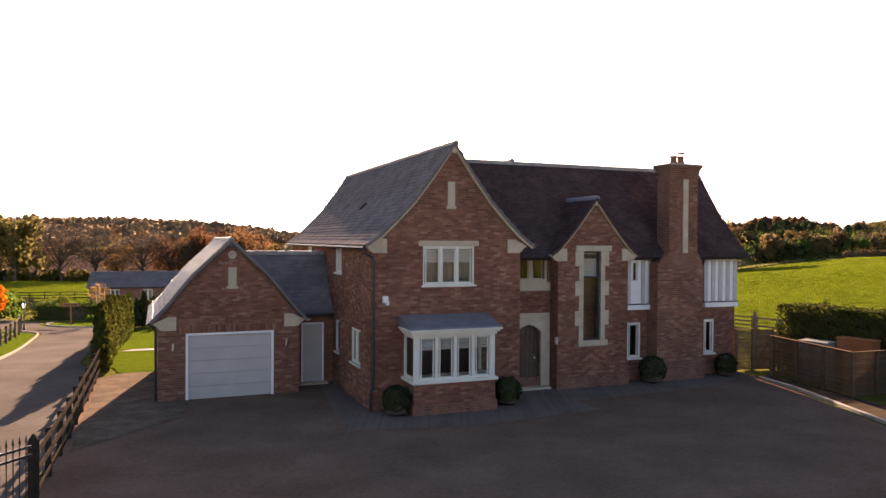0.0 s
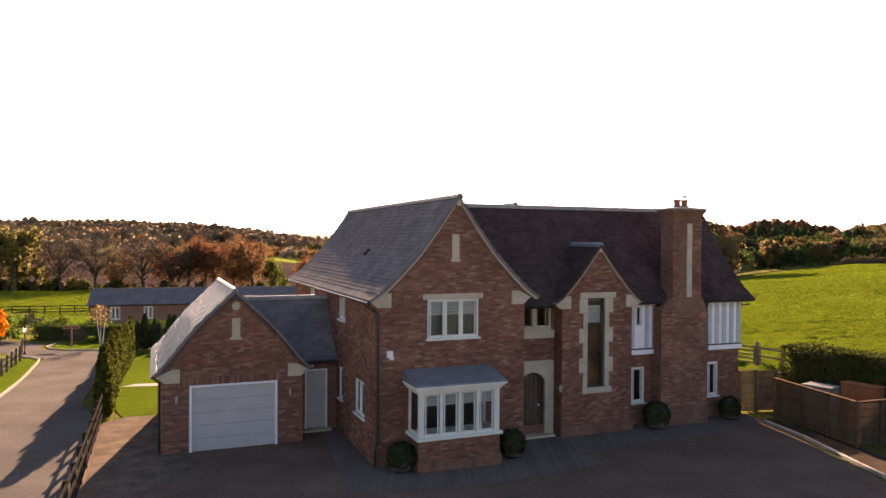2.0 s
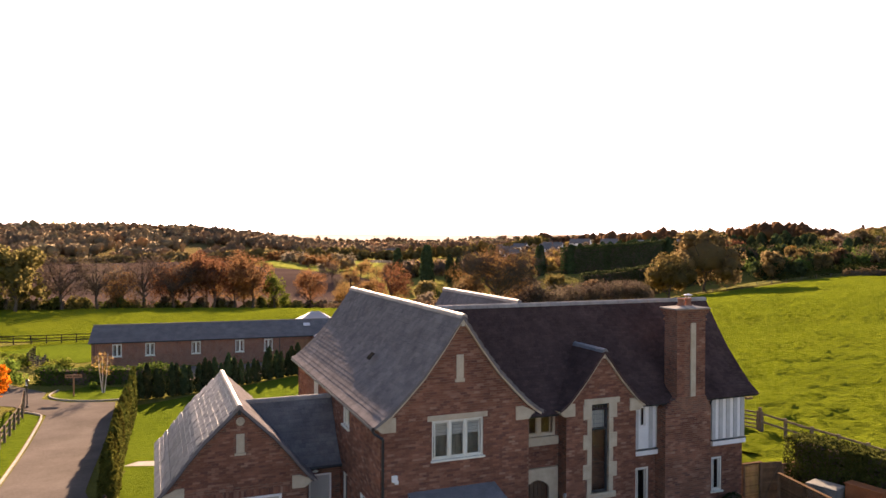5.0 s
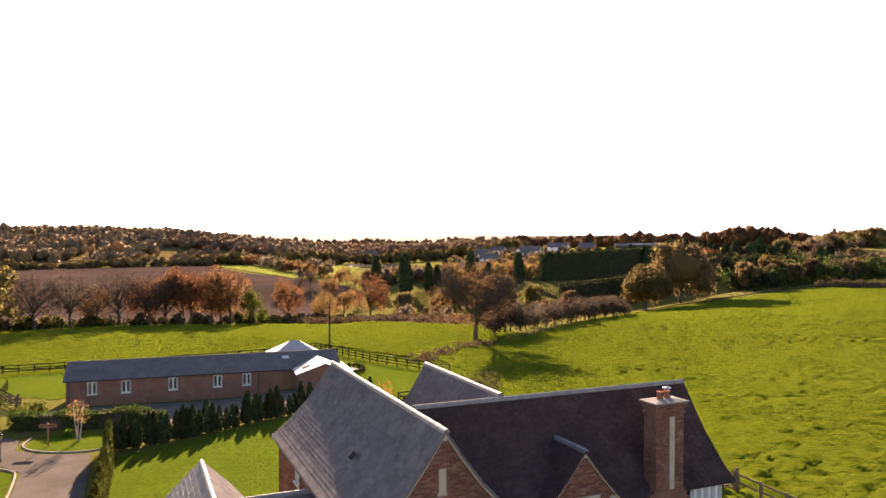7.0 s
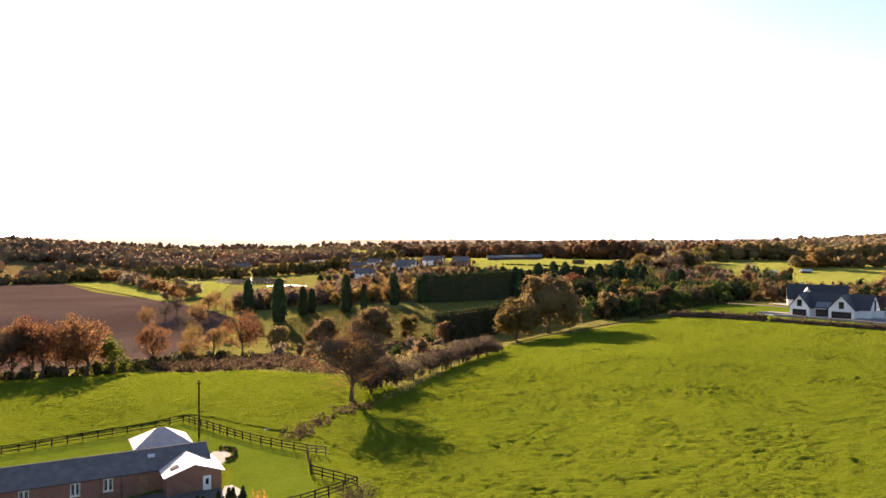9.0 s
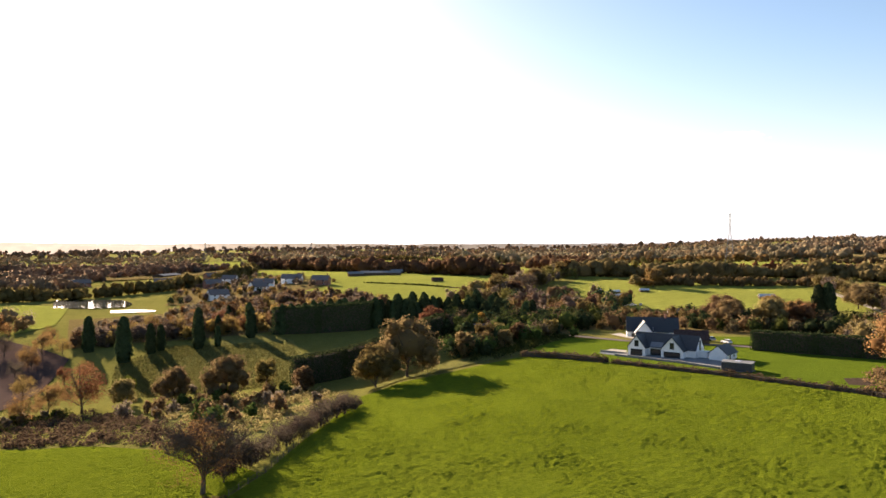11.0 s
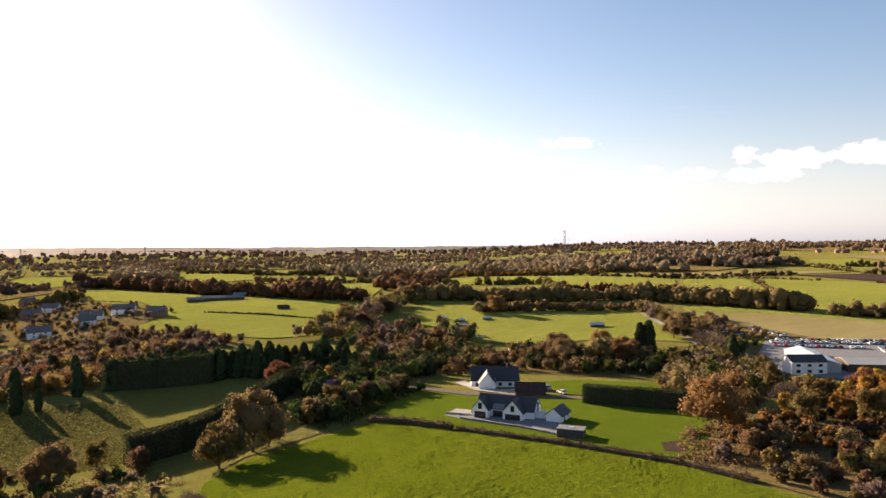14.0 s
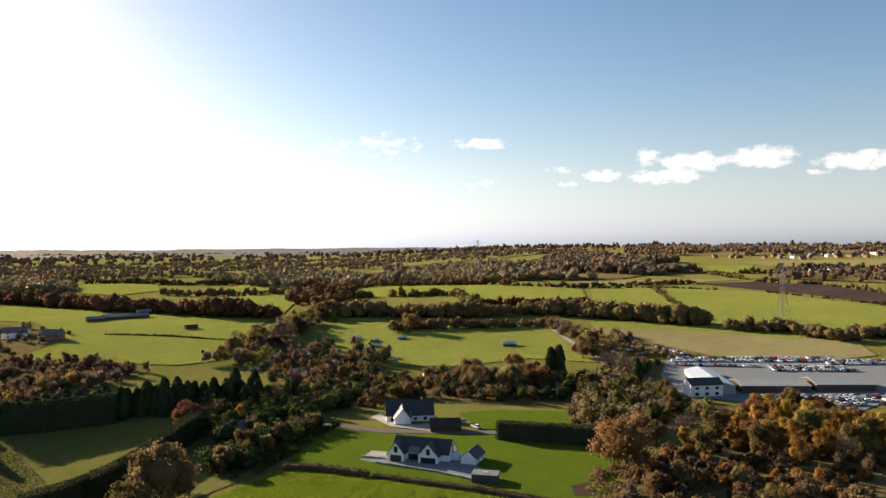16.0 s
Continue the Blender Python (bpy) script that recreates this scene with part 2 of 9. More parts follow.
def brick_piece(name, per):
    """Fired clay, each brick with a tone of its own."""
    m, n, l, b = tree_of(name)
    r = n.new("ShaderNodeObjectInfo").outputs["Random"] if per == "object" else n.new("ShaderNodeNewGeometry").outputs["Random Per Island"]
    tone = ramp(n, l, r, ((0.0, (0.145, 0.070, 0.056)), (0.16, (0.18, 0.083, 0.060)), (0.45, (0.215, 0.096, 0.066)), (0.74, (0.245, 0.113, 0.077)), (0.92, (0.275, 0.142, 0.10)), (1.0, (0.305, 0.178, 0.13))))
    grain = noise_node(n, l, coords(n), 30.0, 5.0, 0.65)
    patch = noise_node(n, l, coords(n), 0.8, 4.0, 0.6)
    tone = blend(n, l, 0.6, tone, ramp(n, l, patch, ((0.35, (0.62, 0.6, 0.6)), (0.65, (1.25, 1.2, 1.15)))), "MULTIPLY")
    tone = blend(n, l, 0.35, tone, ramp(n, l, grain, ((0.3, (0.6, 0.6, 0.6)), (0.7, (1.3, 1.3, 1.3)))), "MULTIPLY")
    l.new(tone, b.inputs["Base Color"])
    b.inputs["Roughness"].default_value, b.inputs["Specular IOR Level"].default_value = 0.9, 0.0
    bump(n, l, b, grain, 0.3, 0.003)
    return m


M["brick_single"] = brick_piece("brick_single", "object")
M["brick_laid"] = brick_piece("brick_laid", "island")
M["stone"] = surface("buff_stone", (0.36, 0.29, 0.21), (0.46, 0.38, 0.28), (0.55, 0.47, 0.36), 2.5, 50, 0.85)
M["slate"] = surface("roof_slate", (0.1, 0.09, 0.09), (0.145, 0.13, 0.13), (0.195, 0.178, 0.175), 1.2, 18, 0.78, 0, 0.25, 0.01, 0.0, "island", 0.12)
M["slate_piece"] = surface("roof_slate_piece", (0.085, 0.075, 0.074), (0.12, 0.107, 0.105), (0.165, 0.15, 0.147), 1.2, 18, 0.55, 0, 0.25, 0.01, 0.3, "object", 0.25)
# paler slate copy for the barn roofs: sun glint put into the colour
M["slate_sunlit"] = surface("sunlit_slate", (0.30, 0.27, 0.27), (0.38, 0.35, 0.34), (0.46, 0.43, 0.42), 1.2, 18, 0.55, 0, 0.25, 0.01, 0.5, "island", 0.2)
M["tile"] = surface("dark_clay_tile", (0.042, 0.026, 0.025), (0.064, 0.04, 0.038), (0.095, 0.06, 0.056), 1.0, 18, 0.78, 0, 0.25, 0.01, 0.0, "island", 0.14)
M["cap_mortar"] = surface("grey_mortar", (0.20, 0.185, 0.17), (0.27, 0.25, 0.23), (0.34, 0.32, 0.295), 3, 30, 0.85)
M["ridge"] = surface("ridge_tile", (0.16, 0.13, 0.12), (0.24, 0.21, 0.19), (0.34, 0.31, 0.28), 3, 30, 0.7)
M["white"] = surface("white_paint", (0.66, 0.66, 0.64), (0.74, 0.74, 0.72), (0.80, 0.80, 0.78), 2, 30, 0.5, 0, 0.05, 0.003)
M["cream"] = surface("cream_paint", (0.58, 0.57, 0.49), (0.68, 0.67, 0.58), (0.74, 0.73, 0.65), 2, 30, 0.5, 0, 0.05, 0.003)
M["panel_grey"] = surface("grey_timber", (0.33, 0.34, 0.33), (0.42, 0.43, 0.42), (0.50, 0.51, 0.49), 3, 40, 0.65, 0, 0.2, 0.004)
M["door_grey"] = surface("pale_grey_door", (0.36, 0.35, 0.335), (0.42, 0.41, 0.39), (0.47, 0.46, 0.44), 1.5, 30, 0.45, 0, 0.06, 0.003)
M["gutter"] = surface("black_gutter", (0.012, 0.012, 0.013), (0.02, 0.02, 0.021), (0.03, 0.03, 0.031), 3, 40, 0.4)
M["lead"] = surface("lead_sheet", (0.11, 0.12, 0.13), (0.16, 0.17, 0.19), (0.23, 0.24, 0.26), 2, 20, 0.5, 0.2)
M["oak_door"] = surface("dark_oak_door", (0.05, 0.028, 0.018), (0.085, 0.048, 0.03), (0.13, 0.075, 0.045), 4, 40, 0.55)
M["blind"] = surface("linen_blind", (0.48, 0.46, 0.42), (0.58, 0.56, 0.52), (0.66, 0.64, 0.60), 3, 60, 0.85)
M["curtain"] = surface("beige_curtain", (0.20, 0.17, 0.13), (0.27, 0.235, 0.18), (0.34, 0.30, 0.24), 3, 60, 0.85)
M["room"] = surface("room_plaster", (0.20, 0.17, 0.15), (0.26, 0.23, 0.20), (0.32, 0.28, 0.25), 1, 20, 0.9)
M["glass"] = glazing("window_glass")
M["terracotta"] = surface("terracotta_pot", (0.17, 0.075, 0.05), (0.24, 0.11, 0.075), (0.32, 0.16, 0.11), 4, 40, 0.8)
M["steel"] = surface("brushed_steel", (0.45, 0.45, 0.45), (0.55, 0.55, 0.55), (0.65, 0.65, 0.65), 4, 60, 0.3, 0.9)
M["tarmac"] = surface("forecourt_gravel", (0.105, 0.062, 0.043), (0.15, 0.092, 0.066), (0.205, 0.13, 0.096), 0.5, 9, 0.9, 0, 0.6, 0.01)
M["lane"] = surface("lane_gravel", (0.074, 0.062, 0.053), (0.104, 0.088, 0.076), (0.145, 0.124, 0.108), 0.4, 9, 0.9, 0, 0.7, 0.012)
M["shingle"] = surface("shingle", (0.075, 0.053, 0.04), (0.13, 0.094, 0.069), (0.21, 0.158, 0.118), 1.5, 14, 0.9, 0, 0.9, 0.02)
M["paving"] = brickwork("block_paving", (0.14, 0.098, 0.082), (0.105, 0.075, 0.064), (0.18, 0.128, 0.106), (0.08, 0.06, 0.05))
M["kerb"] = surface("concrete_kerb", (0.24, 0.21, 0.18), (0.31, 0.275, 0.235), (0.39, 0.35, 0.30), 2, 30, 0.9)
M["flag"] = surface("pale_paving_flag", (0.25, 0.225, 0.195), (0.32, 0.29, 0.255), (0.39, 0.36, 0.315), 2, 30, 0.85)
M["yard"] = surface("yard_concrete", (0.10, 0.082, 0.075), (0.135, 0.112, 0.102), (0.18, 0.15, 0.136), 0.6, 20, 0.9)
M["soil"] = surface("bare_soil", (0.035, 0.024, 0.018), (0.058, 0.041, 0.030), (0.09, 0.065, 0.047), 0.8, 12, 0.95, 0, 0.8, 0.03)
M["pasture"] = turf("pasture_grass", ((0.084, 0.116, 0.011), (0.122, 0.162, 0.014), (0.168, 0.196, 0.020), (0.056, 0.076, 0.009)), 0.03, 1.3, 1.0, 0.9, 1.0, fuzz=0.13)
M["rough"] = turf("rough_grass", ((0.075, 0.080, 0.018), (0.12, 0.118, 0.028), (0.175, 0.155, 0.048), (0.05, 0.052, 0.015)), 0.02, 0.6, 1.0, 0.4)
M["lawn"] = turf("mown_lawn", ((0.054, 0.082, 0.010), (0.076, 0.110, 0.012), (0.104, 0.138, 0.016), (0.043, 0.064, 0.008)), 0.10, 3.0, 0.9, 0.16, 0.7, fuzz=0.02)
M["dry_pasture"] = turf("dry_pasture", ((0.105, 0.105, 0.032), (0.15, 0.146, 0.047), (0.205, 0.19, 0.066), (0.075, 0.07, 0.026)), 0.03, 0.8, 1.0, 0.8, 0.8)
M["litter"] = turf("leaf_litter", ((0.075, 0.058, 0.026), (0.12, 0.09, 0.038), (0.17, 0.125, 0.052), (0.05, 0.04, 0.02)), 0.03, 0.5, 1.0, 0.5, 0.5)
M["meadow"] = turf("distant_meadow", ((0.135, 0.15, 0.030), (0.185, 0.20, 0.040), (0.245, 0.248, 0.060), (0.105, 0.115, 0.027)), 0.012, 0.25, 0.8, 0.8, 0.45, fuzz=0.045)
M["straw"] = turf("straw_field", ((0.155, 0.128, 0.055), (0.215, 0.178, 0.08), (0.28, 0.235, 0.11), (0.12, 0.104, 0.044)), 0.012, 0.25, 0.6, 0.4, fuzz=0.03)
M["plough"] = surface("ploughed_earth", (0.046, 0.031, 0.027), (0.064, 0.044, 0.038), (0.088, 0.062, 0.053), 0.02, 0.6, 0.95, 0, 0.7, 0.3)
M["bark"] = surface("tree_bark", (0.045, 0.034, 0.026), (0.085, 0.065, 0.05), (0.14, 0.11, 0.085), 3, 14, 0.9, 0, 0.7, 0.03)
M["birch_bark"] = surface("birch_bark", (0.35, 0.31, 0.27), (0.55, 0.50, 0.45), (0.68, 0.64, 0.58), 4, 14, 0.8, 0, 0.4, 0.01)
M["hedge"] = leafage("clipped_hedge_leaf", (0.034, 0.048, 0.015), (0.061, 0.075, 0.020), (0.108, 0.119, 0.031), 0.3)
M["laurel"] = leafage("laurel_leaf", (0.03, 0.05, 0.012), (0.055, 0.085, 0.018), (0.10, 0.13, 0.03), 0.35, 0.55)
M["conifer"] = leafage("conifer_spray", (0.026, 0.038, 0.018), (0.044, 0.06, 0.026), (0.072, 0.085, 0.037), 0.2)
M["leyland"] = leafage("golden_conifer_spray", (0.042, 0.05, 0.012), (0.068, 0.076, 0.017), (0.115, 0.115, 0.028), 0.28)
M["oak_olive"] = leafage("olive_oak_leaf", (0.108, 0.088, 0.032), (0.172, 0.134, 0.049), (0.26, 0.188, 0.067), 0.58)
M["oak_brown"] = leafage("brown_oak_leaf", (0.123, 0.083, 0.042), (0.19, 0.127, 0.063), (0.27, 0.178, 0.083), 0.58)
M["orange"] = leafage("orange_leaf", (0.165, 0.088, 0.042), (0.225, 0.12, 0.054), (0.30, 0.16, 0.07), 0.55)
M["rust"] = leafage("rust_leaf", (0.137, 0.075, 0.033), (0.202, 0.112, 0.044), (0.280, 0.159, 0.061), 0.55)
M["maple"] = leafage("scarlet_leaf", (0.42, 0.07, 0.012), (0.55, 0.12, 0.016), (0.66, 0.20, 0.025), 0.55)
M["golden"] = leafage("golden_leaf", (0.25, 0.148, 0.038), (0.345, 0.205, 0.05), (0.43, 0.27, 0.066), 0.64)
M["twig"] = leafage("bare_twig_haze", (0.14, 0.105, 0.076), (0.20, 0.15, 0.108), (0.26, 0.2, 0.145), 0.6)
M["thorn_twig"] = leafage("thorn_twig", (0.055, 0.04, 0.03), (0.085, 0.062, 0.047), (0.12, 0.09, 0.068), 0.4)
M["bracken"] = leafage("dead_bracken", (0.066, 0.046, 0.029), (0.108, 0.077, 0.046), (0.165, 0.122, 0.072), 0.4)
M["green_leaf"] = leafage("green_leaf", (0.063, 0.090, 0.017), (0.107, 0.138, 0.024), (0.164, 0.186, 0.036), 0.55)
# far leaves paler and greyer: distance haze put into the colour
M["far_wood"] = leafage("hazed_far_wood_leaf", (0.20, 0.158, 0.108), (0.27, 0.21, 0.14), (0.33, 0.255, 0.165), 0.6, 0.6, 0.02)
M["fence_dark"] = surface("dark_stained_rail", (0.022, 0.018, 0.015), (0.035, 0.028, 0.023), (0.055, 0.045, 0.036), 3, 30, 0.8)
M["fence_wood"] = surface("weathered_rail", (0.10, 0.078, 0.055), (0.155, 0.122, 0.088), (0.22, 0.175, 0.13), 3, 30, 0.85)
M["slat"] = surface("cedar_slat", (0.08, 0.05, 0.031), (0.125, 0.08, 0.05), (0.185, 0.12, 0.076), 3, 40, 0.75, 0, 0.3, 0.004, 0.4, "object", 0.2)
M["sign_wood"] = surface("oak_sign", (0.20, 0.09, 0.045), (0.28, 0.13, 0.065), (0.36, 0.18, 0.09), 3, 40, 0.7)
M["rust_box"] = surface("rust_brown_box", (0.22, 0.075, 0.035), (0.30, 0.11, 0.05), (0.38, 0.15, 0.07), 2, 30, 0.75)
M["bin_grey"] = surface("grey_bin_plastic", (0.15, 0.145, 0.13), (0.21, 0.205, 0.185), (0.27, 0.265, 0.24), 2, 30, 0.8)
M["render"] = surface("white_render", (0.66, 0.66, 0.65), (0.74, 0.74, 0.73), (0.80, 0.80, 0.79), 0.8, 20, 0.8)
M["charcoal"] = surface("charcoal_cladding", (0.02, 0.02, 0.022), (0.032, 0.032, 0.035), (0.05, 0.05, 0.053), 2, 20, 0.6)
M["timber"] = surface("brown_weatherboard", (0.055, 0.038, 0.026), (0.09, 0.063, 0.044), (0.13, 0.095, 0.068), 2, 20, 0.8)
M["sheet"] = surface("pale_sheet_roof", (0.42, 0.44, 0.46), (0.54, 0.56, 0.58), (0.64, 0.66, 0.68), 0.3, 6, 0.4, 0.3)
M["galv"] = surface("galvanised_steel", (0.13, 0.135, 0.14), (0.18, 0.185, 0.19), (0.24, 0.245, 0.25), 1, 10, 0.8, 0.0)
M["galv_pale"] = surface("grey_green_sheet_roof", (0.22, 0.235, 0.225), (0.29, 0.305, 0.29), (0.36, 0.375, 0.36), 0.3, 6, 0.6)
M["tyre"] = surface("black_rubber", (0.012, 0.012, 0.012), (0.018, 0.018, 0.018), (0.026, 0.026, 0.026), 6, 40, 0.85)
M["car_glass"] = surface("tinted_glass", (0.012, 0.014, 0.016), (0.018, 0.02, 0.023), (0.025, 0.028, 0.032), 2, 20, 0.08)
M["wet_road"] = surface("wet_road", (0.05, 0.05, 0.05), (0.07, 0.07, 0.07), (0.09, 0.09, 0.09), 0.2, 3, 0.3)
M["water"] = surface("still_water", (0.02, 0.025, 0.025), (0.028, 0.033, 0.033), (0.035, 0.04, 0.04), 0.05, 0.6, 0.06, 0, 0.05, 0.01)
for nm, c in (("white", (0.70, 0.70, 0.70)), ("silver", (0.42, 0.43, 0.45)), ("black", (0.015, 0.015, 0.017)), ("red", (0.42, 0.02, 0.02)), ("blue", (0.03, 0.07, 0.22)), ("grey", (0.14, 0.145, 0.155))):
    M["car_" + nm] = surface("car_paint_" + nm, tuple(v * 0.93 for v in c), c, tuple(min(1, v * 1.05) for v in c), 1, 20, 0.25, 0.1, 0.02, 0.001)
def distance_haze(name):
    """The last ridge, pale with distance and paler towards the sun: haze painted as emission."""
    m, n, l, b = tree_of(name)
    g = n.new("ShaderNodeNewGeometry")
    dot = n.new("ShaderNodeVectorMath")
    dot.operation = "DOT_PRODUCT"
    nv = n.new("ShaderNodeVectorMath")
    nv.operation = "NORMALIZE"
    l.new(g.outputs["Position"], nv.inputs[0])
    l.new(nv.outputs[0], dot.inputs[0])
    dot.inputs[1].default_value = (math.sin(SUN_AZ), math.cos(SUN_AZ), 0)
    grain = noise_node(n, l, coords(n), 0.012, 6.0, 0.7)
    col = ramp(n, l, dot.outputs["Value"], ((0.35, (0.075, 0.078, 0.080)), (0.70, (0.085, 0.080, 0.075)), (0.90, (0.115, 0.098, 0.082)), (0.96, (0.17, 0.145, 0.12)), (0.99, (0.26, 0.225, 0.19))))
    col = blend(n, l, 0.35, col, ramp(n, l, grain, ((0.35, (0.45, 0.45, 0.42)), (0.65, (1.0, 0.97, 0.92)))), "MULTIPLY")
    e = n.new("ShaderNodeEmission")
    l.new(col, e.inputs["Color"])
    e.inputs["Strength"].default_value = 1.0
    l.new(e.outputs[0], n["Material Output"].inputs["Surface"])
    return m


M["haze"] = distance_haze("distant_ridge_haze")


# ---- building helpers ----
def S(t):
    t = min(max(t, 0.0), 1.0)
    return t * t * (3 - 2 * t)


def height(x, y):
    """Height of the land."""
    r = math.hypot(x, y)
    az = math.degrees(math.atan2(x, y))
    east = S((az - 30) / 22)
    z = -2.2 * S((y - 28) / 72) * S((100 - x) / 100) - 0.9 * S((-x - 10) / 12) * S((y - 22) / 20)
    z += 3.5 * S((x - 60) / 110) * (1 - S((r - 190) / 200)) - 2.0 * S((r - 220) / 150) * S((x - 100) / 80)
    z -= 9.0 * S((y - 120) / 130) * S((130 - x) / 90) * (1 - 0.5 * S((y - 270) / 80))
    z += 9.0 * S((r - 400) / 250) * S(x / 220) + 4.0 * S((x - 220) / 150) * S((r - 300) / 150)
    z += (9 + 31 * east) * S((r - 350) / 2000) * (0.12 + 0.88 * S((x + 500) / 1900)) - 5 * (1 - east) * S((r - 700) / 300) * S(x / 220)
    z += 24 * S((r - 620) / 330) * S((-az - 6) / 14) * S((az + 100) / 30)
    return z


def mesh_of(bm, name):
    me = bpy.data.meshes.new(name)
    bm.normal_update()
    bm.to_mesh(me)
    bm.free()
    return me


def part(name, bm, material, parent=None, label="", smooth=False):
    me = bm if isinstance(bm, bpy.types.Mesh) else mesh_of(bm, name)
    if material is not None and not me.materials:
        me.materials.append(material)
    if smooth:
        me.polygons.foreach_set("use_smooth", [True] * len(me.polygons))
    ob = new(name, me)
    if parent is not None:
        ob.parent = parent
    return tagged(ob, label)


def thing(name, m, label, category, group="", kind=""):
    ob = new(name)
    ob.empty_display_size = 0.3
    ob.matrix_world = m
    return tagged(ob, label, category, group, kind)


def box(bm, x0, x1, y0, y1, z0, z1, bevel=0.0):
    vs = [bm.verts.new((x, y, z)) for z in (z0, z1) for y in (y0, y1) for x in (x0, x1)]
    fs = [bm.faces.new([vs[i] for i in f]) for f in ((0, 2, 3, 1), (4, 5, 7, 6), (0, 1, 5, 4), (2, 6, 7, 3), (0, 4, 6, 2), (1, 3, 7, 5))]
    if bevel:
        es = list({e for f in fs for e in f.edges})
        bmesh.ops.bevel(bm, geom=es, offset=bevel, segments=1, affect="EDGES")
    return bm


def boxes(*bs, bevel=0.0):
    bm = bmesh.new()
    for b in bs:
        box(bm, *b, bevel=bevel)
    return bm


def prism(bm, pts, axis, a, b):
    """A prism over a polygon: axis 'y' takes pts as (x, z) from y=a to y=b; 'x' takes (y, z); 'z' takes (x, y)."""
    def at(p, c):
        return {"y": (p[0], c, p[1]), "x": (c, p[0], p[1]), "z": (p[0], p[1], c)}[axis]
    lo = [bm.verts.new(at(p, a)) for p in pts]
    hi = [bm.verts.new(at(p, b)) for p in pts]
    bm.faces.new(lo)
    bm.faces.new(hi[::-1])
    for i in range(len(pts)):
        j = (i + 1) % len(pts)
        bm.faces.new((lo[j], lo[i], hi[i], hi[j]))
    bmesh.ops.recalc_face_normals(bm, faces=bm.faces[:])
    return bm


def prism_of(pts, axis, a, b):
    return prism(bmesh.new(), pts, axis, a, b)


def tube(bm, p, q, r0, r1=None, sides=8, cap=True):
    """A tapered rod from p to q."""
    p, q = Vector(p), Vector(q)
    r1 = r0 if r1 is None else r1
    d = (q - p).normalized()
    a = d.orthogonal().normalized()
    b = d.cross(a)
    rings = []
    for c, r in ((p, r0), (q, r1)):
        rings.append([bm.verts.new(c + (a * math.cos(k * math.tau / sides) + b * math.sin(k * math.tau / sides)) * r) for k in range(sides)])
    for k in range(sides):
        j = (k + 1) % sides
        bm.faces.new((rings[0][k], rings[0][j], rings[1][j], rings[1][k]))
    if cap:
        bm.faces.new(rings[0][::-1])
        bm.faces.new(rings[1])
    return bm


def lathe(bm, profile, centre=(0, 0, 0), sides=14):
    """A turned body; profile: (radius, z) from below to above."""
    rings = []
    for r, z in profile:
        rings.append([bm.verts.new((centre[0] + r * math.cos(k * math.tau / sides), centre[1] + r * math.sin(k * math.tau / sides), centre[2] + z)) for k in range(sides)])
    for a, b in zip(rings, rings[1:]):
        for k in range(sides):
            j = (k + 1) % sides
            bm.faces.new((a[k], a[j], b[j], b[k]))
    bm.faces.new(rings[0][::-1])
    bm.faces.new(rings[-1])
    return bm


def slab(bm, us, zs, holes, at):
    """One connected wall slab on a grid, with rectangular openings left out; at(u, z, side) gives a corner."""
    vs = {}

    def v(i, j, k):
        if (i, j, k) not in vs:
            vs[i, j, k] = bm.verts.new(at(us[i], zs[j], k))
        return vs[i, j, k]

    def solid(i, j):
        if not (0 <= i < len(us) - 1 and 0 <= j < len(zs) - 1):
            return False
        u, z = (us[i] + us[i + 1]) / 2, (zs[j] + zs[j + 1]) / 2
        return not any(h[0] < u < h[1] and h[2] < z < h[3] for h in holes)
    fs = []
    for i in range(len(us) - 1):
        for j in range(len(zs) - 1):
            if not solid(i, j):
                continue
            c = ((i, j), (i + 1, j), (i + 1, j + 1), (i, j + 1))
            fs.append(bm.faces.new([v(*p, 0) for p in c]))
            fs.append(bm.faces.new([v(*p, 1) for p in c[::-1]]))
            for (p, q), nb in zip(zip(c, c[1:] + c[:1]), ((i, j - 1), (i + 1, j), (i, j + 1), (i - 1, j))):
                if not solid(*nb):
                    fs.append(bm.faces.new((v(*q, 0), v(*p, 0), v(*p, 1), v(*q, 1))))
    bmesh.ops.recalc_face_normals(bm, faces=fs)
    return bm


def cuts_of(a, b, values):
    out = []
    for c in sorted({a, b, *[min(max(c, a), b) for c in values]}):
        if not out or c - out[-1] > 1e-4:
            out.append(c)
    return out


def wall_y(bm, u0, u1, z0, z1, v0, v1, holes=()):
    """A wall slab facing y from u0 to u1, with rectangular openings (a, b, c, d) = u from a to b, z from c to d."""
    us, zs = cuts_of(u0, u1, [c for h in holes for c in h[:2]]), cuts_of(z0, z1, [c for h in holes for c in h[2:]])
    return slab(bm, us, zs, holes, lambda u, z, k: (u, (v0, v1)[k], z))


def wall_x(bm, v0, v1, z0, z1, u0, u1, holes=()):
    us, zs = cuts_of(v0, v1, [c for h in holes for c in h[:2]]), cuts_of(z0, z1, [c for h in holes for c in h[2:]])
    return slab(bm, us, zs, holes, lambda u, z, k: ((u0, u1)[k], u, z))


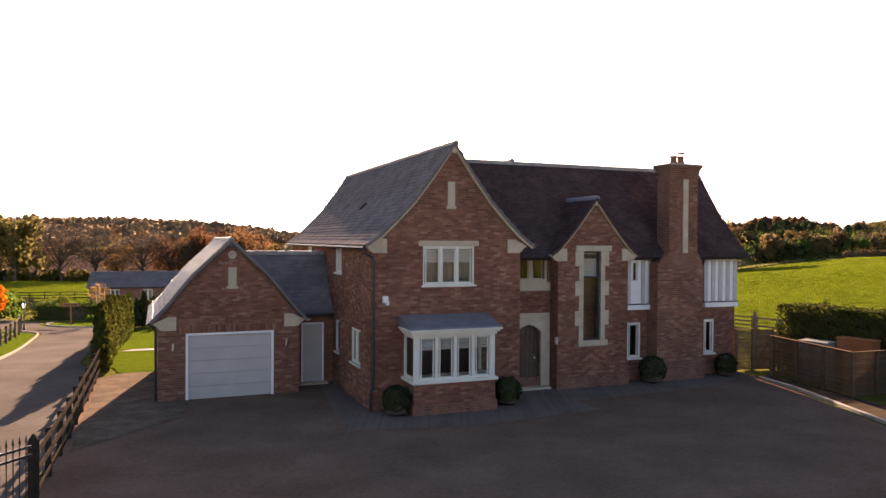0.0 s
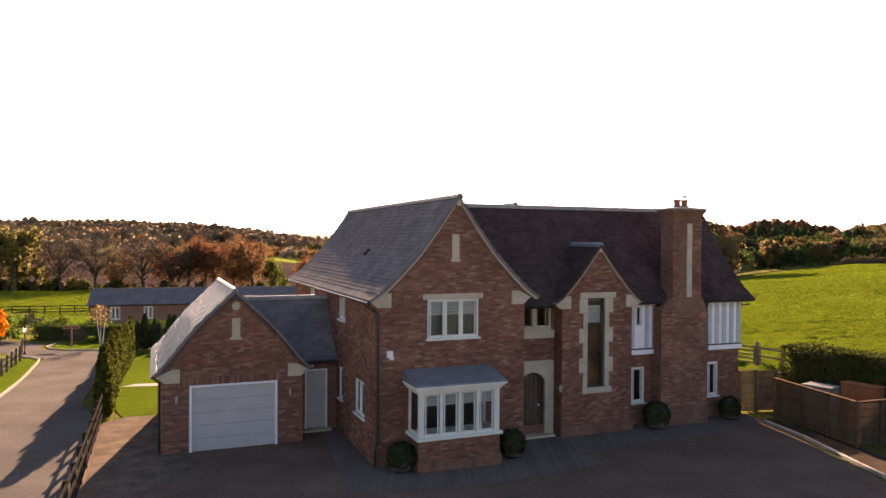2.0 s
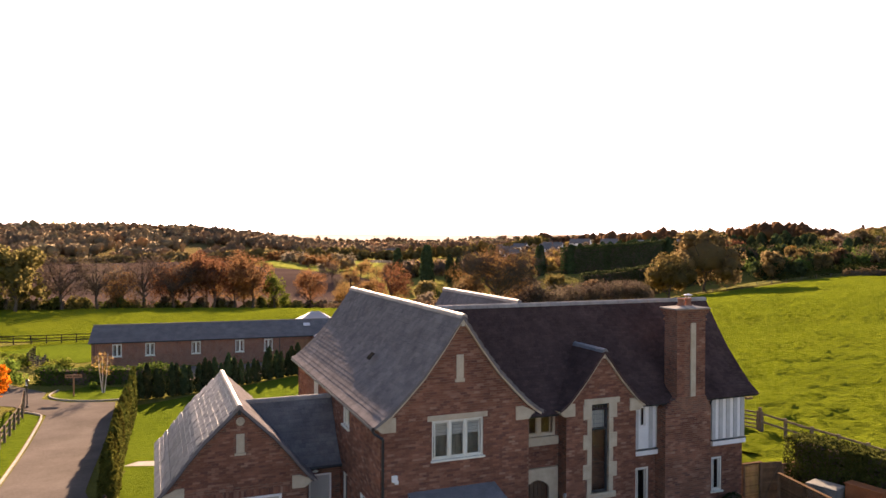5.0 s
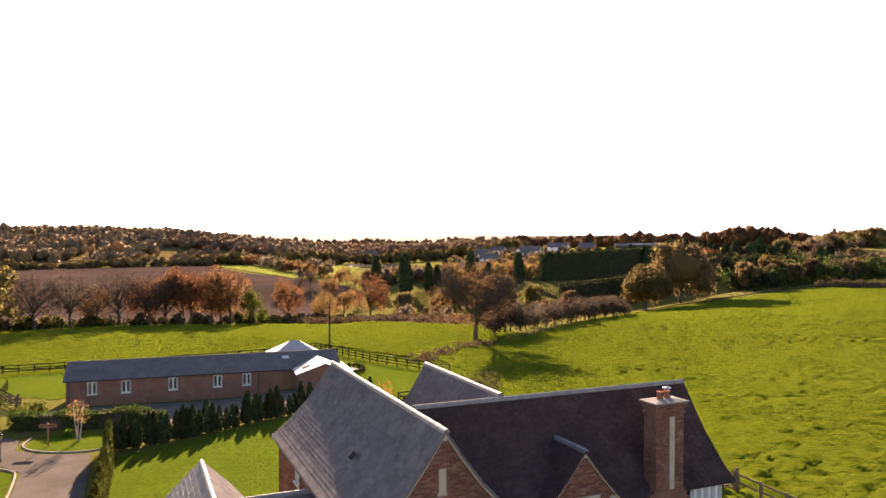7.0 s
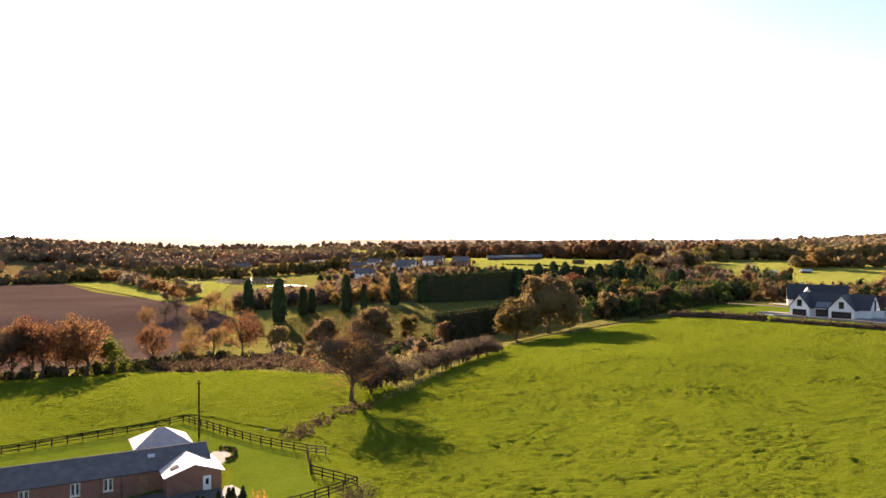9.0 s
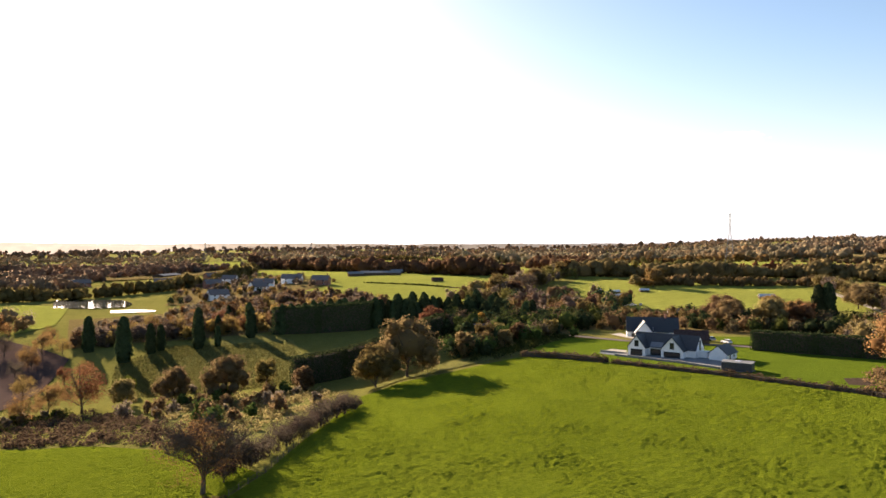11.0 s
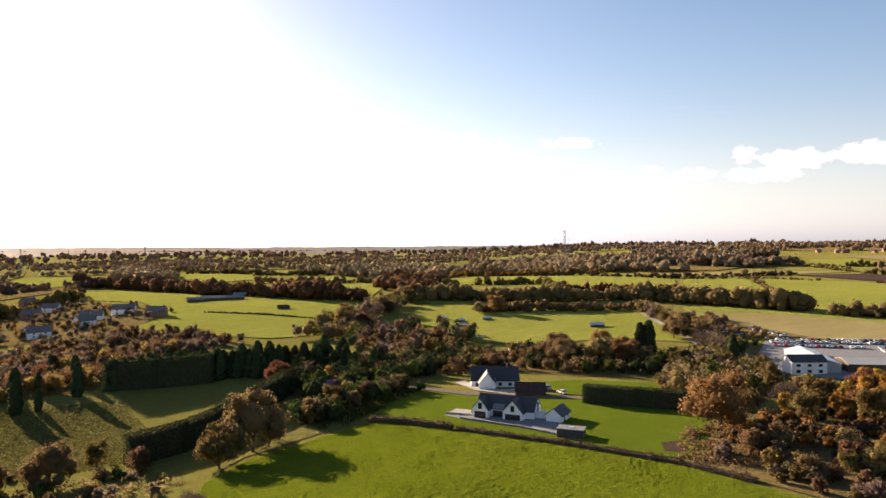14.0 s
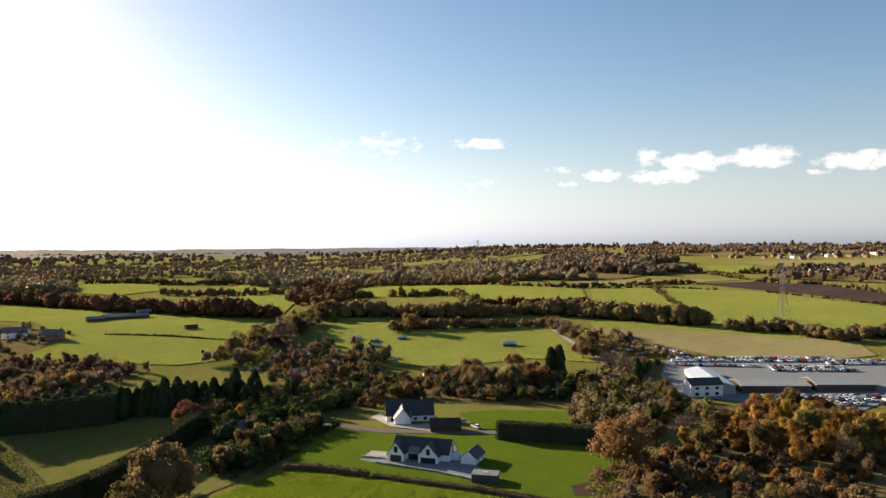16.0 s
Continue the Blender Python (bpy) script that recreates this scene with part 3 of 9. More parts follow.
def drape(name, poly, material, lift, step, label, category, kind="structure"):
    """A sheet of ground cover over a plan polygon, laid on the land."""
    bm = bmesh.new()
    vs = [bm.verts.new((x, y, 0)) for x, y in poly]
    for tri in tessellate_polygon([[Vector((x, y, 0)) for x, y in poly]]):
        bm.faces.new([vs[i] for i in tri])
    for _ in range(9):
        es = [e for e in bm.edges if e.calc_length() > step]
        if not es:
            break
        bmesh.ops.subdivide_edges(bm, edges=es, cuts=1)
        bmesh.ops.triangulate(bm, faces=bm.faces[:])
    for v in bm.verts:
        v.co.z = height(v.co.x, v.co.y) + lift
    for f in bm.faces:
        if f.normal.z < 0:
            f.normal_flip()
    bm.normal_update()
    bmesh.ops.recalc_face_normals(bm, faces=bm.faces[:])
    if bm.faces[0].normal.z < 0:
        bmesh.ops.reverse_faces(bm, faces=bm.faces[:])
    ob = part(name, bm, material, None, label, smooth=True)
    return tagged(ob, label, category, kind=kind)


def tussocky_turf(name, poly, cell, rise, material, seed, label):
    """Grazed turf with real lumps and hollows, hoof marks and old wheel lines, over a plan polygon."""
    xs, ys = [p[0] for p in poly], [p[1] for p in poly]
    nx, ny = int((max(xs) - min(xs)) / cell) + 2, int((max(ys) - min(ys)) / cell) + 2
    X, Y = np.meshgrid(min(xs) + np.arange(nx) * cell, min(ys) + np.arange(ny) * cell, indexing="ij")
    r = np.random.default_rng(seed)
    X, Y = X + r.uniform(-0.3, 0.3, X.shape) * cell, Y + r.uniform(-0.3, 0.3, X.shape) * cell
    inside = np.zeros(X.shape, bool)
    for (x0, y0), (x1, y1) in zip(poly, poly[1:] + poly[:1]):
        if y0 != y1:
            inside ^= ((y0 > Y) != (y1 > Y)) & (X < (x1 - x0) * (Y - y0) / (y1 - y0) + x0)
    keep = inside[:-1, :-1] & inside[1:, :-1] & inside[:-1, 1:] & inside[1:, 1:]
    used = np.zeros(X.shape, bool)
    for a, b in ((0, 0), (1, 0), (0, 1), (1, 1)):
        used[a:nx - 1 + a, b:ny - 1 + b] |= keep
    index = np.full(X.shape, -1)
    index[used] = np.arange(used.sum())
    vs = []
    for x, y in zip(X[used].tolist(), Y[used].tolist()):
        lump = noise.noise(Vector((x / 0.85, y / 0.7, seed)))
        broad = noise.noise(Vector((x / 3.0, y / 2.2, seed + 5)))
        patch = max(0.35, 0.85 + 0.9 * noise.noise(Vector((x / 12, y / 10, seed + 9))))
        wheel = noise.noise(Vector((x / 40, y / 40, seed + 2)))
        line = math.exp(-((abs(wheel) * 40) % 2.6 - 1.3) ** 2 * 40) if abs(wheel) < 0.16 else 0.0
        vs.append((x, y, height(x, y) + 0.08 + rise * (0.35 + (lump + 0.5 * noise.noise(Vector((x / 0.5, y / 0.45, seed)))) * patch + 0.3 * broad - 0.5 * line)))
    i, j = np.nonzero(keep)
    fs = np.stack([index[i, j], index[i + 1, j], index[i + 1, j + 1], index[i, j + 1]], 1).tolist()
    me = bpy.data.meshes.new(name)
    me.from_pydata(vs, [], fs)
    me.update()
    return tagged(part(name, me, material, None, label, smooth=True), label, "grass", kind="stuff")


def quads_mesh(name, c, n, size, rng, aspect=1.0):
    """A cloud of small flat leaves: centres c, facing roughly n."""
    k = len(c)
    soft = n / (np.linalg.norm(n, axis=1)[:, None] + 1e-9) + rng.normal(0, 0.28, (k, 3)) + np.array((0, 0, 0.12))
    soft /= np.linalg.norm(soft, axis=1)[:, None] + 1e-9
    n = n + rng.normal(0, 0.55, (k, 3))
    n /= np.linalg.norm(n, axis=1)[:, None] + 1e-9
    ref = rng.normal(0, 1, (k, 3))
    a = np.cross(n, ref)
    a /= np.linalg.norm(a, axis=1)[:, None] + 1e-9
    b = np.cross(n, a)
    s = (np.ones(k) * size if np.isscalar(size) else size) * rng.uniform(0.6, 1.3, k)
    a, b = a * s[:, None] * 0.5, b * s[:, None] * 0.5 * aspect
    v = np.stack([c - a - b * 0.6, c + a * 0.9 - b, c + a + b * 0.7, c - a * 0.7 + b], 1).reshape(-1, 3)
    me = bpy.data.meshes.new(name)
    me.vertices.add(4 * k)
    me.vertices.foreach_set("co", v.ravel().astype(np.float32))
    me.loops.add(4 * k)
    me.loops.foreach_set("vertex_index", np.arange(4 * k, dtype=np.int32))
    me.polygons.add(k)
    me.polygons.foreach_set("loop_start", np.arange(0, 4 * k, 4, dtype=np.int32))
    me.polygons.foreach_set("loop_total", np.full(k, 4, dtype=np.int32))
    me.update()
    # leaves take the light as the rounded mass of foliage does
    at = me.attributes.new("custom_normal", "FLOAT_VECTOR", "POINT")
    at.data.foreach_set("vector", np.repeat(soft, 4, axis=0).ravel().astype(np.float32))
    me.update()
    return me


ICO_V = np.array([(0, 0, 1)] + [(0.894 * math.cos(k * math.tau / 5), 0.894 * math.sin(k * math.tau / 5), 0.447) for k in range(5)]
                 + [(0.894 * math.cos((k + 0.5) * math.tau / 5), 0.894 * math.sin((k + 0.5) * math.tau / 5), -0.447) for k in range(5)] + [(0, 0, -1)])
ICO_F = np.array([f for k in range(5) for f in ((0, 1 + k, 1 + (k + 1) % 5), (1 + k, 6 + k, 1 + (k + 1) % 5), (1 + (k + 1) % 5, 6 + k, 6 + (k + 1) % 5), (6 + k, 11, 6 + (k + 1) % 5))])


def mass_mesh(name, c, n, size, cores, radii, rng):
    """Leaves over lumpy inner masses, so that a crown is ragged outside and closed within."""
    me0 = quads_mesh(name, c, n, size, rng)
    q = len(c)
    v0 = np.empty(12 * q, dtype=np.float32)
    me0.vertices.foreach_get("co", v0)
    n0 = np.empty(12 * q, dtype=np.float32)
    me0.attributes["custom_normal"].data.foreach_get("vector", n0)
    bpy.data.meshes.remove(me0)
    m = len(cores)
    lump = rng.uniform(0.75, 1.15, (m, 12, 1))
    v1 = (cores[:, None, :] + ICO_V[None] * lump * radii[:, None, :]).reshape(-1, 3)
    n1 = np.repeat(ICO_V[None], m, 0) / radii[:, None, :]
    n1 = (n1 / np.linalg.norm(n1, axis=2)[:, :, None]).reshape(-1, 3)
    f1 = (ICO_F[None] + 4 * q + 12 * np.arange(m)[:, None, None]).reshape(-1)
    me = bpy.data.meshes.new(name)
    me.vertices.add(4 * q + 12 * m)
    me.vertices.foreach_set("co", np.concatenate([v0, v1.ravel().astype(np.float32)]))
    me.loops.add(4 * q + 60 * m)
    me.loops.foreach_set("vertex_index", np.concatenate([np.arange(4 * q), f1]).astype(np.int32))
    me.polygons.add(q + 20 * m)
    me.polygons.foreach_set("loop_start", np.concatenate([np.arange(0, 4 * q, 4), 4 * q + np.arange(0, 60 * m, 3)]).astype(np.int32))
    me.polygons.foreach_set("loop_total", np.concatenate([np.full(q, 4), np.full(20 * m, 3)]).astype(np.int32))
    me.update()
    at = me.attributes.new("custom_normal", "FLOAT_VECTOR", "POINT")
    at.data.foreach_set("vector", np.concatenate([n0, n1.ravel().astype(np.float32)]))
    me.update()
    return me


# ---- the land ----
def land():
    rs, r = [0.0], 1.5
    while r < 4500:
        rs.append(r)
        r += max(0.9, 0.03 * r)
    rs.append(4500)
    sides = 220
    vs, fs = [(0, 0, height(0, 0))], []
    for r in rs[1:]:
        for k in range(sides):
            x, y = r * math.sin(k * math.tau / sides), r * math.cos(k * math.tau / sides)
            vs.append((x, y, height(x, y)))
    for k in range(sides):
        fs.append((0, 1 + (k + 1) % sides, 1 + k))
    for i in range(len(rs) - 2):
        a, b = 1 + i * sides, 1 + (i + 1) * sides
        for k in range(sides):
            j = (k + 1) % sides
            fs.append((a + k, a + j, b + j, b + k))
    me = bpy.data.meshes.new("ground")
    me.from_pydata(vs, [], fs)
    me.update()
    ob = part("ground", me, M["rough"], None, "rough green and straw coloured pasture reaching the hills", smooth=True)
    tagged(ob, "", "ground", kind="structure")


land()
H22 = pose(0, 0, 0, 0, 0, 22)


def hw(u, v):
    """From the house's own axes to the plan."""
    q = H22 @ Vector((u, v, 0))
    return q.x, q.y


drape("forecourt", [(-4, -14), (13.5, -14), (12.9, 8), (12.4, 20), (12.0, 27.2), (11.2, 29.5), (-4.0, 27.5), (-10.6, 27.2), (-12.3, 26.5), (-12.6, 26.0), (-8.7, 15.8), (-4.6, 3)],
      M["tarmac"], 0.02, 2.0, "grey gravel forecourt in front of the house", "driveway")
drape("paving", [(-4.4, 25.2), (-2.6, 19.0), (1.2, 19.7), (4.8, 21.6), (4.3, 22.7), (9.4, 25.1), (11.5, 27.0), (11.0, 29.2), (-4.0, 27.2)],
      M["paving"], 0.026, 1.5, "dark block paving along the foot of the house", "pavement")
drape("lane", [(-4.7, 3), (-8.8, 15.8), (-12.7, 26.0), (-15.2, 29.8), (-19.9, 41.8), (-24.2, 52.2), (-27.5, 51.9), (-30.2, 53.2), (-31.4, 56.0), (-37, 60), (-41, 56), (-36, 51.5), (-30.5, 50.2), (-26.6, 47.4), (-19.7, 31.5), (-14.5, 19.5), (-8, 3)],
      M["lane"], 0.03, 1.6, "pinkish gravel lane curving past the garden", "road")
drape("verge_lawn", [(-26.8, 47.0), (-19.9, 31.3), (-14.7, 19.3), (-8.3, 3), (-11, 3), (-17, 19), (-22, 31), (-30, 48.6)], M["lawn"], 0.035, 1.6, "mown grass verge beside the lane", "grass")
drape("lawn", [(-10.9, 27.3), (-12.2, 26.9), (-14.6, 30.4), (-19.2, 42.0), (-22.4, 50.5), (-19.5, 54.0), (-12, 60.5), (-5.0, 66.5), (-2.5, 65.9), (-0.3, 61), (3.9, 53.8), (9, 47), (9, 45), (6, 33), (-4, 30.0), (-9, 32)],
      M["lawn"], 0.03, 1.8, "bright mown lawn behind the garage", "grass")
drape("far_lawn", [(-5.6, 66.2), (-2.4, 66.4), (2.4, 69.7), (1.5, 73.5), (1.0, 77.8), (0.7, 86.8), (-2.3, 89.5), (-6.3, 93.8), (-10.6, 99), (-16, 107), (-25, 103.4), (-36, 97), (-50, 90), (-52, 80), (-38, 74), (-34, 80), (-12, 87.5), (-7.0, 82), (-7.3, 74), (-7.3, 70.5), (-8.3, 66.2)],
      M["lawn"], 0.04, 2.5, "mown garden lawn behind the barn", "grass")
drape("barn_yard", [(-37.5, 66), (-34, 69.2), (-17, 75), (-9, 77), (-7.6, 74.4), (-7.4, 70.5), (-8.6, 66.0), (-17, 61.0), (-26, 63.5), (-33, 61.5)],
      M["yard"], 0.03, 2.0, "pale concrete yard in front of the barn", "yard")
drape("terrace", [(-11, 88), (-10.2, 90.2), (-9, 90.4), (-8, 88.5), (-8.2, 86), (-8.8, 84.3), (-10, 84.8)], M["flag"], 0.07, 1.5, "round pale flagged terrace beside the barn", "terrace")
drape("patio", [(-7.6, 75.5), (-6.9, 75.8), (-5.4, 73.1), (-6.0, 69.6), (-7.2, 70.2), (-7.6, 72)], M["flag"], 0.075, 1.0, "small pale patio below the barn wing", "terrace")
drape("ditch_stones", [(-4.7, 99.4), (-4.3, 100.6), (-1.2, 104.2), (-1.0, 103.6), (-3.9, 99.8)], M["flag"], 0.07, 1.0, "pale strip along the ditch", "ditch")
drape("island_lawn", [(-30.6, 56.2), (-29.6, 53.6), (-27.3, 52.6), (-24.6, 53.2), (-23.6, 55.2), (-25.5, 58.6), (-29.5, 58.8)], M["lawn"], 0.05, 1.2, "small grass island with a kerb", "grass")
drape("gravel_strip", [(-8.9, 17.0), (-12.5, 26.0), (-12.1, 26.9), (-10.8, 27.3), (-8.9, 25.2), (-7.4, 20.4)], M["shingle"], 0.032, 1.2, "brown shingle strip beside the garage", "gravel")
drape("garden_path", [(-14.9, 34.3), (-15.3, 33.6), (-11.2, 32.9), (-10.6, 33.7)], M["flag"], 0.045, 1.5, "pale flagged garden path", "path")
# dark soil, run on out of view, stands in for missing shade
drape("soil_strip", [(12.9, 8.0), (12.6, 20.5), (12.4, 24.6), (12.0, 27.1), (12.6, 27.3), (13.7, 23.2), (14.6, 20.0), (14.6, 8.0)], M["soil"], 0.03, 1.5, "bare soil strip by the slatted fence, dark in place of shade", "soil")

drape("pasture_margin", [(-58, 84), (-52, 93), (-36, 100), (-25, 107), (-16, 111), (12, 114), (15, 87), (10, 62), (17, 42), (15, 32), (8, 45), (8, 60), (-5, 68), (-20, 80)], M["pasture"], 0.02, 3.0, "green margins between lawn and pasture", "grass")
drape("hill_field", [(14.5, 32), (9, 60), (6.5, 72), (14, 86), (12, 112), (19, 121), (38, 155), (56, 190), (72, 201), (86, 199), (113, 199), (126, 172), (140, 138), (150, 108), (151, 80), (152, 55), (150, 20), (120, -40), (30, -40), (21, 10)],
      M["pasture"], 0.06, 5.0, "bright green grazing field rising behind the house", "field")
drape("valley_field", [(-130, 112), (-52, 92), (-36, 99), (-25, 106), (-16, 110), (-9, 102), (2, 92), (7, 78), (13, 88), (11, 112), (18, 121), (10, 140), (-6, 155), (-18, 165), (-36, 176), (-66, 160), (-130, 150)],
      M["pasture"], 0.05, 4.0, "lower green pasture behind the barn", "field")
drape("valley_slope", [(3, 279), (14, 302), (26, 327), (36, 362), (53, 341), (62, 318), (60, 284), (56, 250), (48, 243), (34, 252), (22, 250), (8, 260)], M["dry_pasture"], 0.12, 5.0, "dry tussocky slope below the cypresses", "field")
drape("scrub_bank", [(-1, 168), (9, 221), (20, 229), (41, 230), (50, 205), (36, 172), (22, 140), (10, 142)], M["dry_pasture"], 0.12, 4.0, "rough olive bank behind the hedgerow", "field")
drape("ploughed_field", [(-220, 560), (-175, 590), (-120, 470), (-66, 392), (-27, 318), (-32, 262), (-44, 218), (-62, 182), (-110, 168), (-220, 190), (-420, 330)], M["plough"], 0.35, 14.0, "dark ploughed field beyond the trees", "field")
drape("green_meadow", [(-168, 580), (-64, 385), (-44, 440), (-48, 570), (-130, 632)], M["meadow"], 0.4, 16.0, "pale green meadow beside the plough", "field")
drape("paddock", [(92, 505), (169, 428), (200, 425), (244, 492), (302, 552), (285, 640), (205, 953), (126, 936), (111, 788), (150, 697), (142, 565)], M["meadow"], 0.5, 16.0, "long green paddock beyond the conifers", "field")
drape("smallholding_field", [(285, 451), (328, 490), (365, 430), (424, 350), (349, 246), (330, 287), (288, 306), (262, 340), (272, 412)], M["meadow"], 0.4, 12.0, "green smallholding field with animal shelters", "field")
drape("gap_meadow", [(316, 520), (338, 518), (362, 452), (335, 485)], M["meadow"], 0.5, 12.0, "strip of green meadow", "field")
drape("upper_field", [(439, 726), (500, 820), (640, 850), (706, 655), (712, 533), (630, 466), (474, 476), (500, 560), (568, 605)], M["meadow"], 0.7, 22.0, "wide green field on the rise", "field")
drape("bright_field", [(722, 528), (778, 482), (548, 293), (551, 317), (547, 396)], M["meadow"], 0.6, 18.0, "bright green field on the slope", "field")
drape("slope_field", [(790, 474), (805, 352), (718, 204), (700, 120), (545, 120), (540, 175), (516, 225), (504, 261), (644, 372)], M["meadow"], 0.6, 18.0, "bright green sloping field", "field")
drape("straw_meadow", [(463, 339), (500, 300), (520, 205), (515, 165), (472, 138), (430, 160), (400, 235), (386, 262), (415, 292)], M["straw"], 0.4, 14.0, "straw coloured rough meadow", "field")
drape("stubble_field", [(787, 619), (922, 524), (966, 447), (860, 486), (754, 547)], M["straw"], 0.7, 22.0, "pale stubble field", "field")
drape("brown_field", [(868, 469), (934, 424), (939, 341), (866, 247), (800, 120), (725, 120), (744, 212), (807, 304)], M["plough"], 0.7, 22.0, "brown arable field", "field")
drape("ridge_field", [(1331, 638), (1434, 575), (1547, 444), (1400, 300), (1308, 375), (1233, 512)], M["straw"], 0.9, 30.0, "pale field below the ridge", "field")
drape("ridge_meadow", [(1201, 628), (1266, 576), (1109, 469), (1044, 545)], M["meadow"], 0.9, 30.0, "green field below the ridge village", "field")
drape("olive_field", [(463, 339), (500, 300), (512, 240), (514, 190), (494, 192), (486, 240), (472, 285), (446, 316)], M["meadow"], 0.5, 14.0, "long green strip above the straw meadow", "field")
drape("left_far_field", [(71, 1269), (131, 1440), (225, 1345), (201, 1156), (96, 1056)], M["meadow"], 1.0, 40.0, "far green field in the valley", "field")
drape("middle_meadow", [(262, 680), (283, 590), (311, 556), (413, 698), (460, 797), (422, 836), (373, 846), (322, 814)], M["meadow"], 0.8, 22.0, "green meadow behind a thick tree line", "field")
drape("valley_meadow", [(286, 1097), (340, 1284), (408, 1236), (430, 1172), (379, 1019), (313, 994)], M["meadow"], 1.0, 34.0, "pale green meadow in the valley", "field")
drape("valley_meadow", [(446, 964), (518, 1056), (563, 1039), (503, 918), (451, 912)], M["meadow"], 1.0, 34.0, "small green meadow between distant hedges", "field")
drape("garden_lawn", [(117, 205), (150, 229), (159, 208), (186, 180), (198, 166), (206, 142), (192, 128), (168, 114), (153.5, 111), (142, 141), (128.5, 172), (121, 192)], M["lawn"], 0.2, 5.0, "wide green garden lawn round the white house", "grass")
drape("side_lawn", [(190, 190), (204, 173), (242, 172), (253, 179), (223, 212), (206, 218)], M["lawn"], 0.28, 5.0, "green lawn between the lane and the tall hedge", "grass")
drape("patio", [(133, 187.5), (139, 187), (143, 182), (152, 165), (157.5, 165), (155, 156), (150, 140), (145, 140.5), (143.6, 151), (141.5, 161), (136, 176)], M["galv"], 0.27, 3.0, "grey stone patio round the white house", "patio")
drape("drive", [(171, 227), (173, 236), (182, 241), (178, 231), (174, 222), (177, 212), (187, 208), (182, 203), (174, 199.5), (168, 216)], M["flag"], 0.30, 3.0, "pale paved drive round the cottage", "drive")
drape("soil_patch", [(161, 123), (167, 121), (159, 113), (155, 117)], M["soil"], 0.24, 3.0, "bare worn patch in the lawn", "soil")
drape("dry_bank", [(60, 196), (72, 204), (86, 203), (113, 203), (118, 208), (96, 214), (70, 214)], M["dry_pasture"], 0.25, 5.0, "strip of dry grass along the field edge", "grass")
drape("estate_lane", [(150, 240), (154, 240), (163, 214), (190, 186), (203, 170), (200, 167), (186, 181), (159, 209)], M["yard"], 0.25, 6.0, "narrow lane between the white houses", "road")
drape("farm_track", [(425, 352), (428, 350), (348, 239), (344, 241)], M["flag"], 0.6, 10.0, "pale farm track between hedges", "road")
drape("sales_yard", [(388, 226), (450, 150), (470, 120), (430, 95), (330, 105), (318, 150), (312, 178), (345, 205)], M["galv"], 0.3, 10.0, "grey yard full of parked cars", "yard")
drape("main_road", [(6, 752), (13, 752), (36, 1010), (28, 1010)], M["wet_road"], 0.8, 30.0, "distant wet road catching the light", "road")
drape("pond", [(-64, 634), (-36, 628), (-14, 608), (-7, 570), (-11, 538), (-38, 546), (-58, 560)], M["water"], 0.5, 30.0, "still pond catching the light", "pond")
drape("pond", [(-20, 520), (-6, 516), (8, 503), (7, 492), (-8, 493), (-19, 502)], M["water"], 0.5, 30.0, "small still pond among autumn trees", "pond")

# ---- foliage kinds ----
def lobes(rng, n, w, h):
    """Centres and radii of the lobes of a crown, over a unit trunk."""
    out = []
    for i in range(n):
        a, e = rng.uniform(0, math.tau), rng.uniform(-0.95, 1.0)
        rr = rng.uniform(0.30, 0.80) * math.sqrt(max(0.1, 1 - 0.6 * max(e, 0) ** 2))
        out.append((np.array((w * rr * math.cos(a), w * rr * math.sin(a), h * (0.5 + 0.36 * e))), rng.uniform(0.20, 0.36) * w))
    out.append((np.array((0, 0, h * 0.53)), 0.66 * w))
    return out


def crown_mesh(name, seed, w, z0, z1, count, leaf, nlobes=11, fill=0.35, core=0.0):
    """An uneven crown: leaves crowd on the outside of many lobes, with gaps between."""
    rng = np.random.default_rng(seed)
    h = z1 - z0
    ls = lobes(rng, nlobes, w, h)
    c, nn = [], []
    wts = np.array([l[1] ** 2 for l in ls])
    pick = rng.choice(len(ls), count, p=wts / wts.sum())
    d = rng.normal(0, 1, (count, 3))
    d /= np.linalg.norm(d, axis=1)[:, None]
    rad = np.where(rng.random(count) < fill, rng.uniform(0.3, 1.0, count), rng.uniform(0.85, 1.22, count))
    # gaps: drop leaves where a coarse noise is low
    for i in range(count):
        ctr, r = ls[pick[i]]
        p = ctr + d[i] * r * rad[i] * np.array((1, 1, 0.8 * h / (2 * w) + 0.25))
        if noise.noise(Vector((p * 2.4 / w + seed * 7.1).tolist())) < -0.22:
            continue
        if p[2] < 0.02 * h:
            continue
        c.append(p + (0, 0, z0))
        nn.append(d[i])
    if core:
        squash = np.array((1, 1, 0.8 * h / (2 * w) + 0.25))
        return mass_mesh(name, np.array(c), np.array(nn), leaf, np.array([l[0] + (0, 0, z0) for l in ls]), np.array([l[1] * core * squash for l in ls]), rng)
    return quads_mesh(name, np.array(c), np.array(nn), leaf, rng)


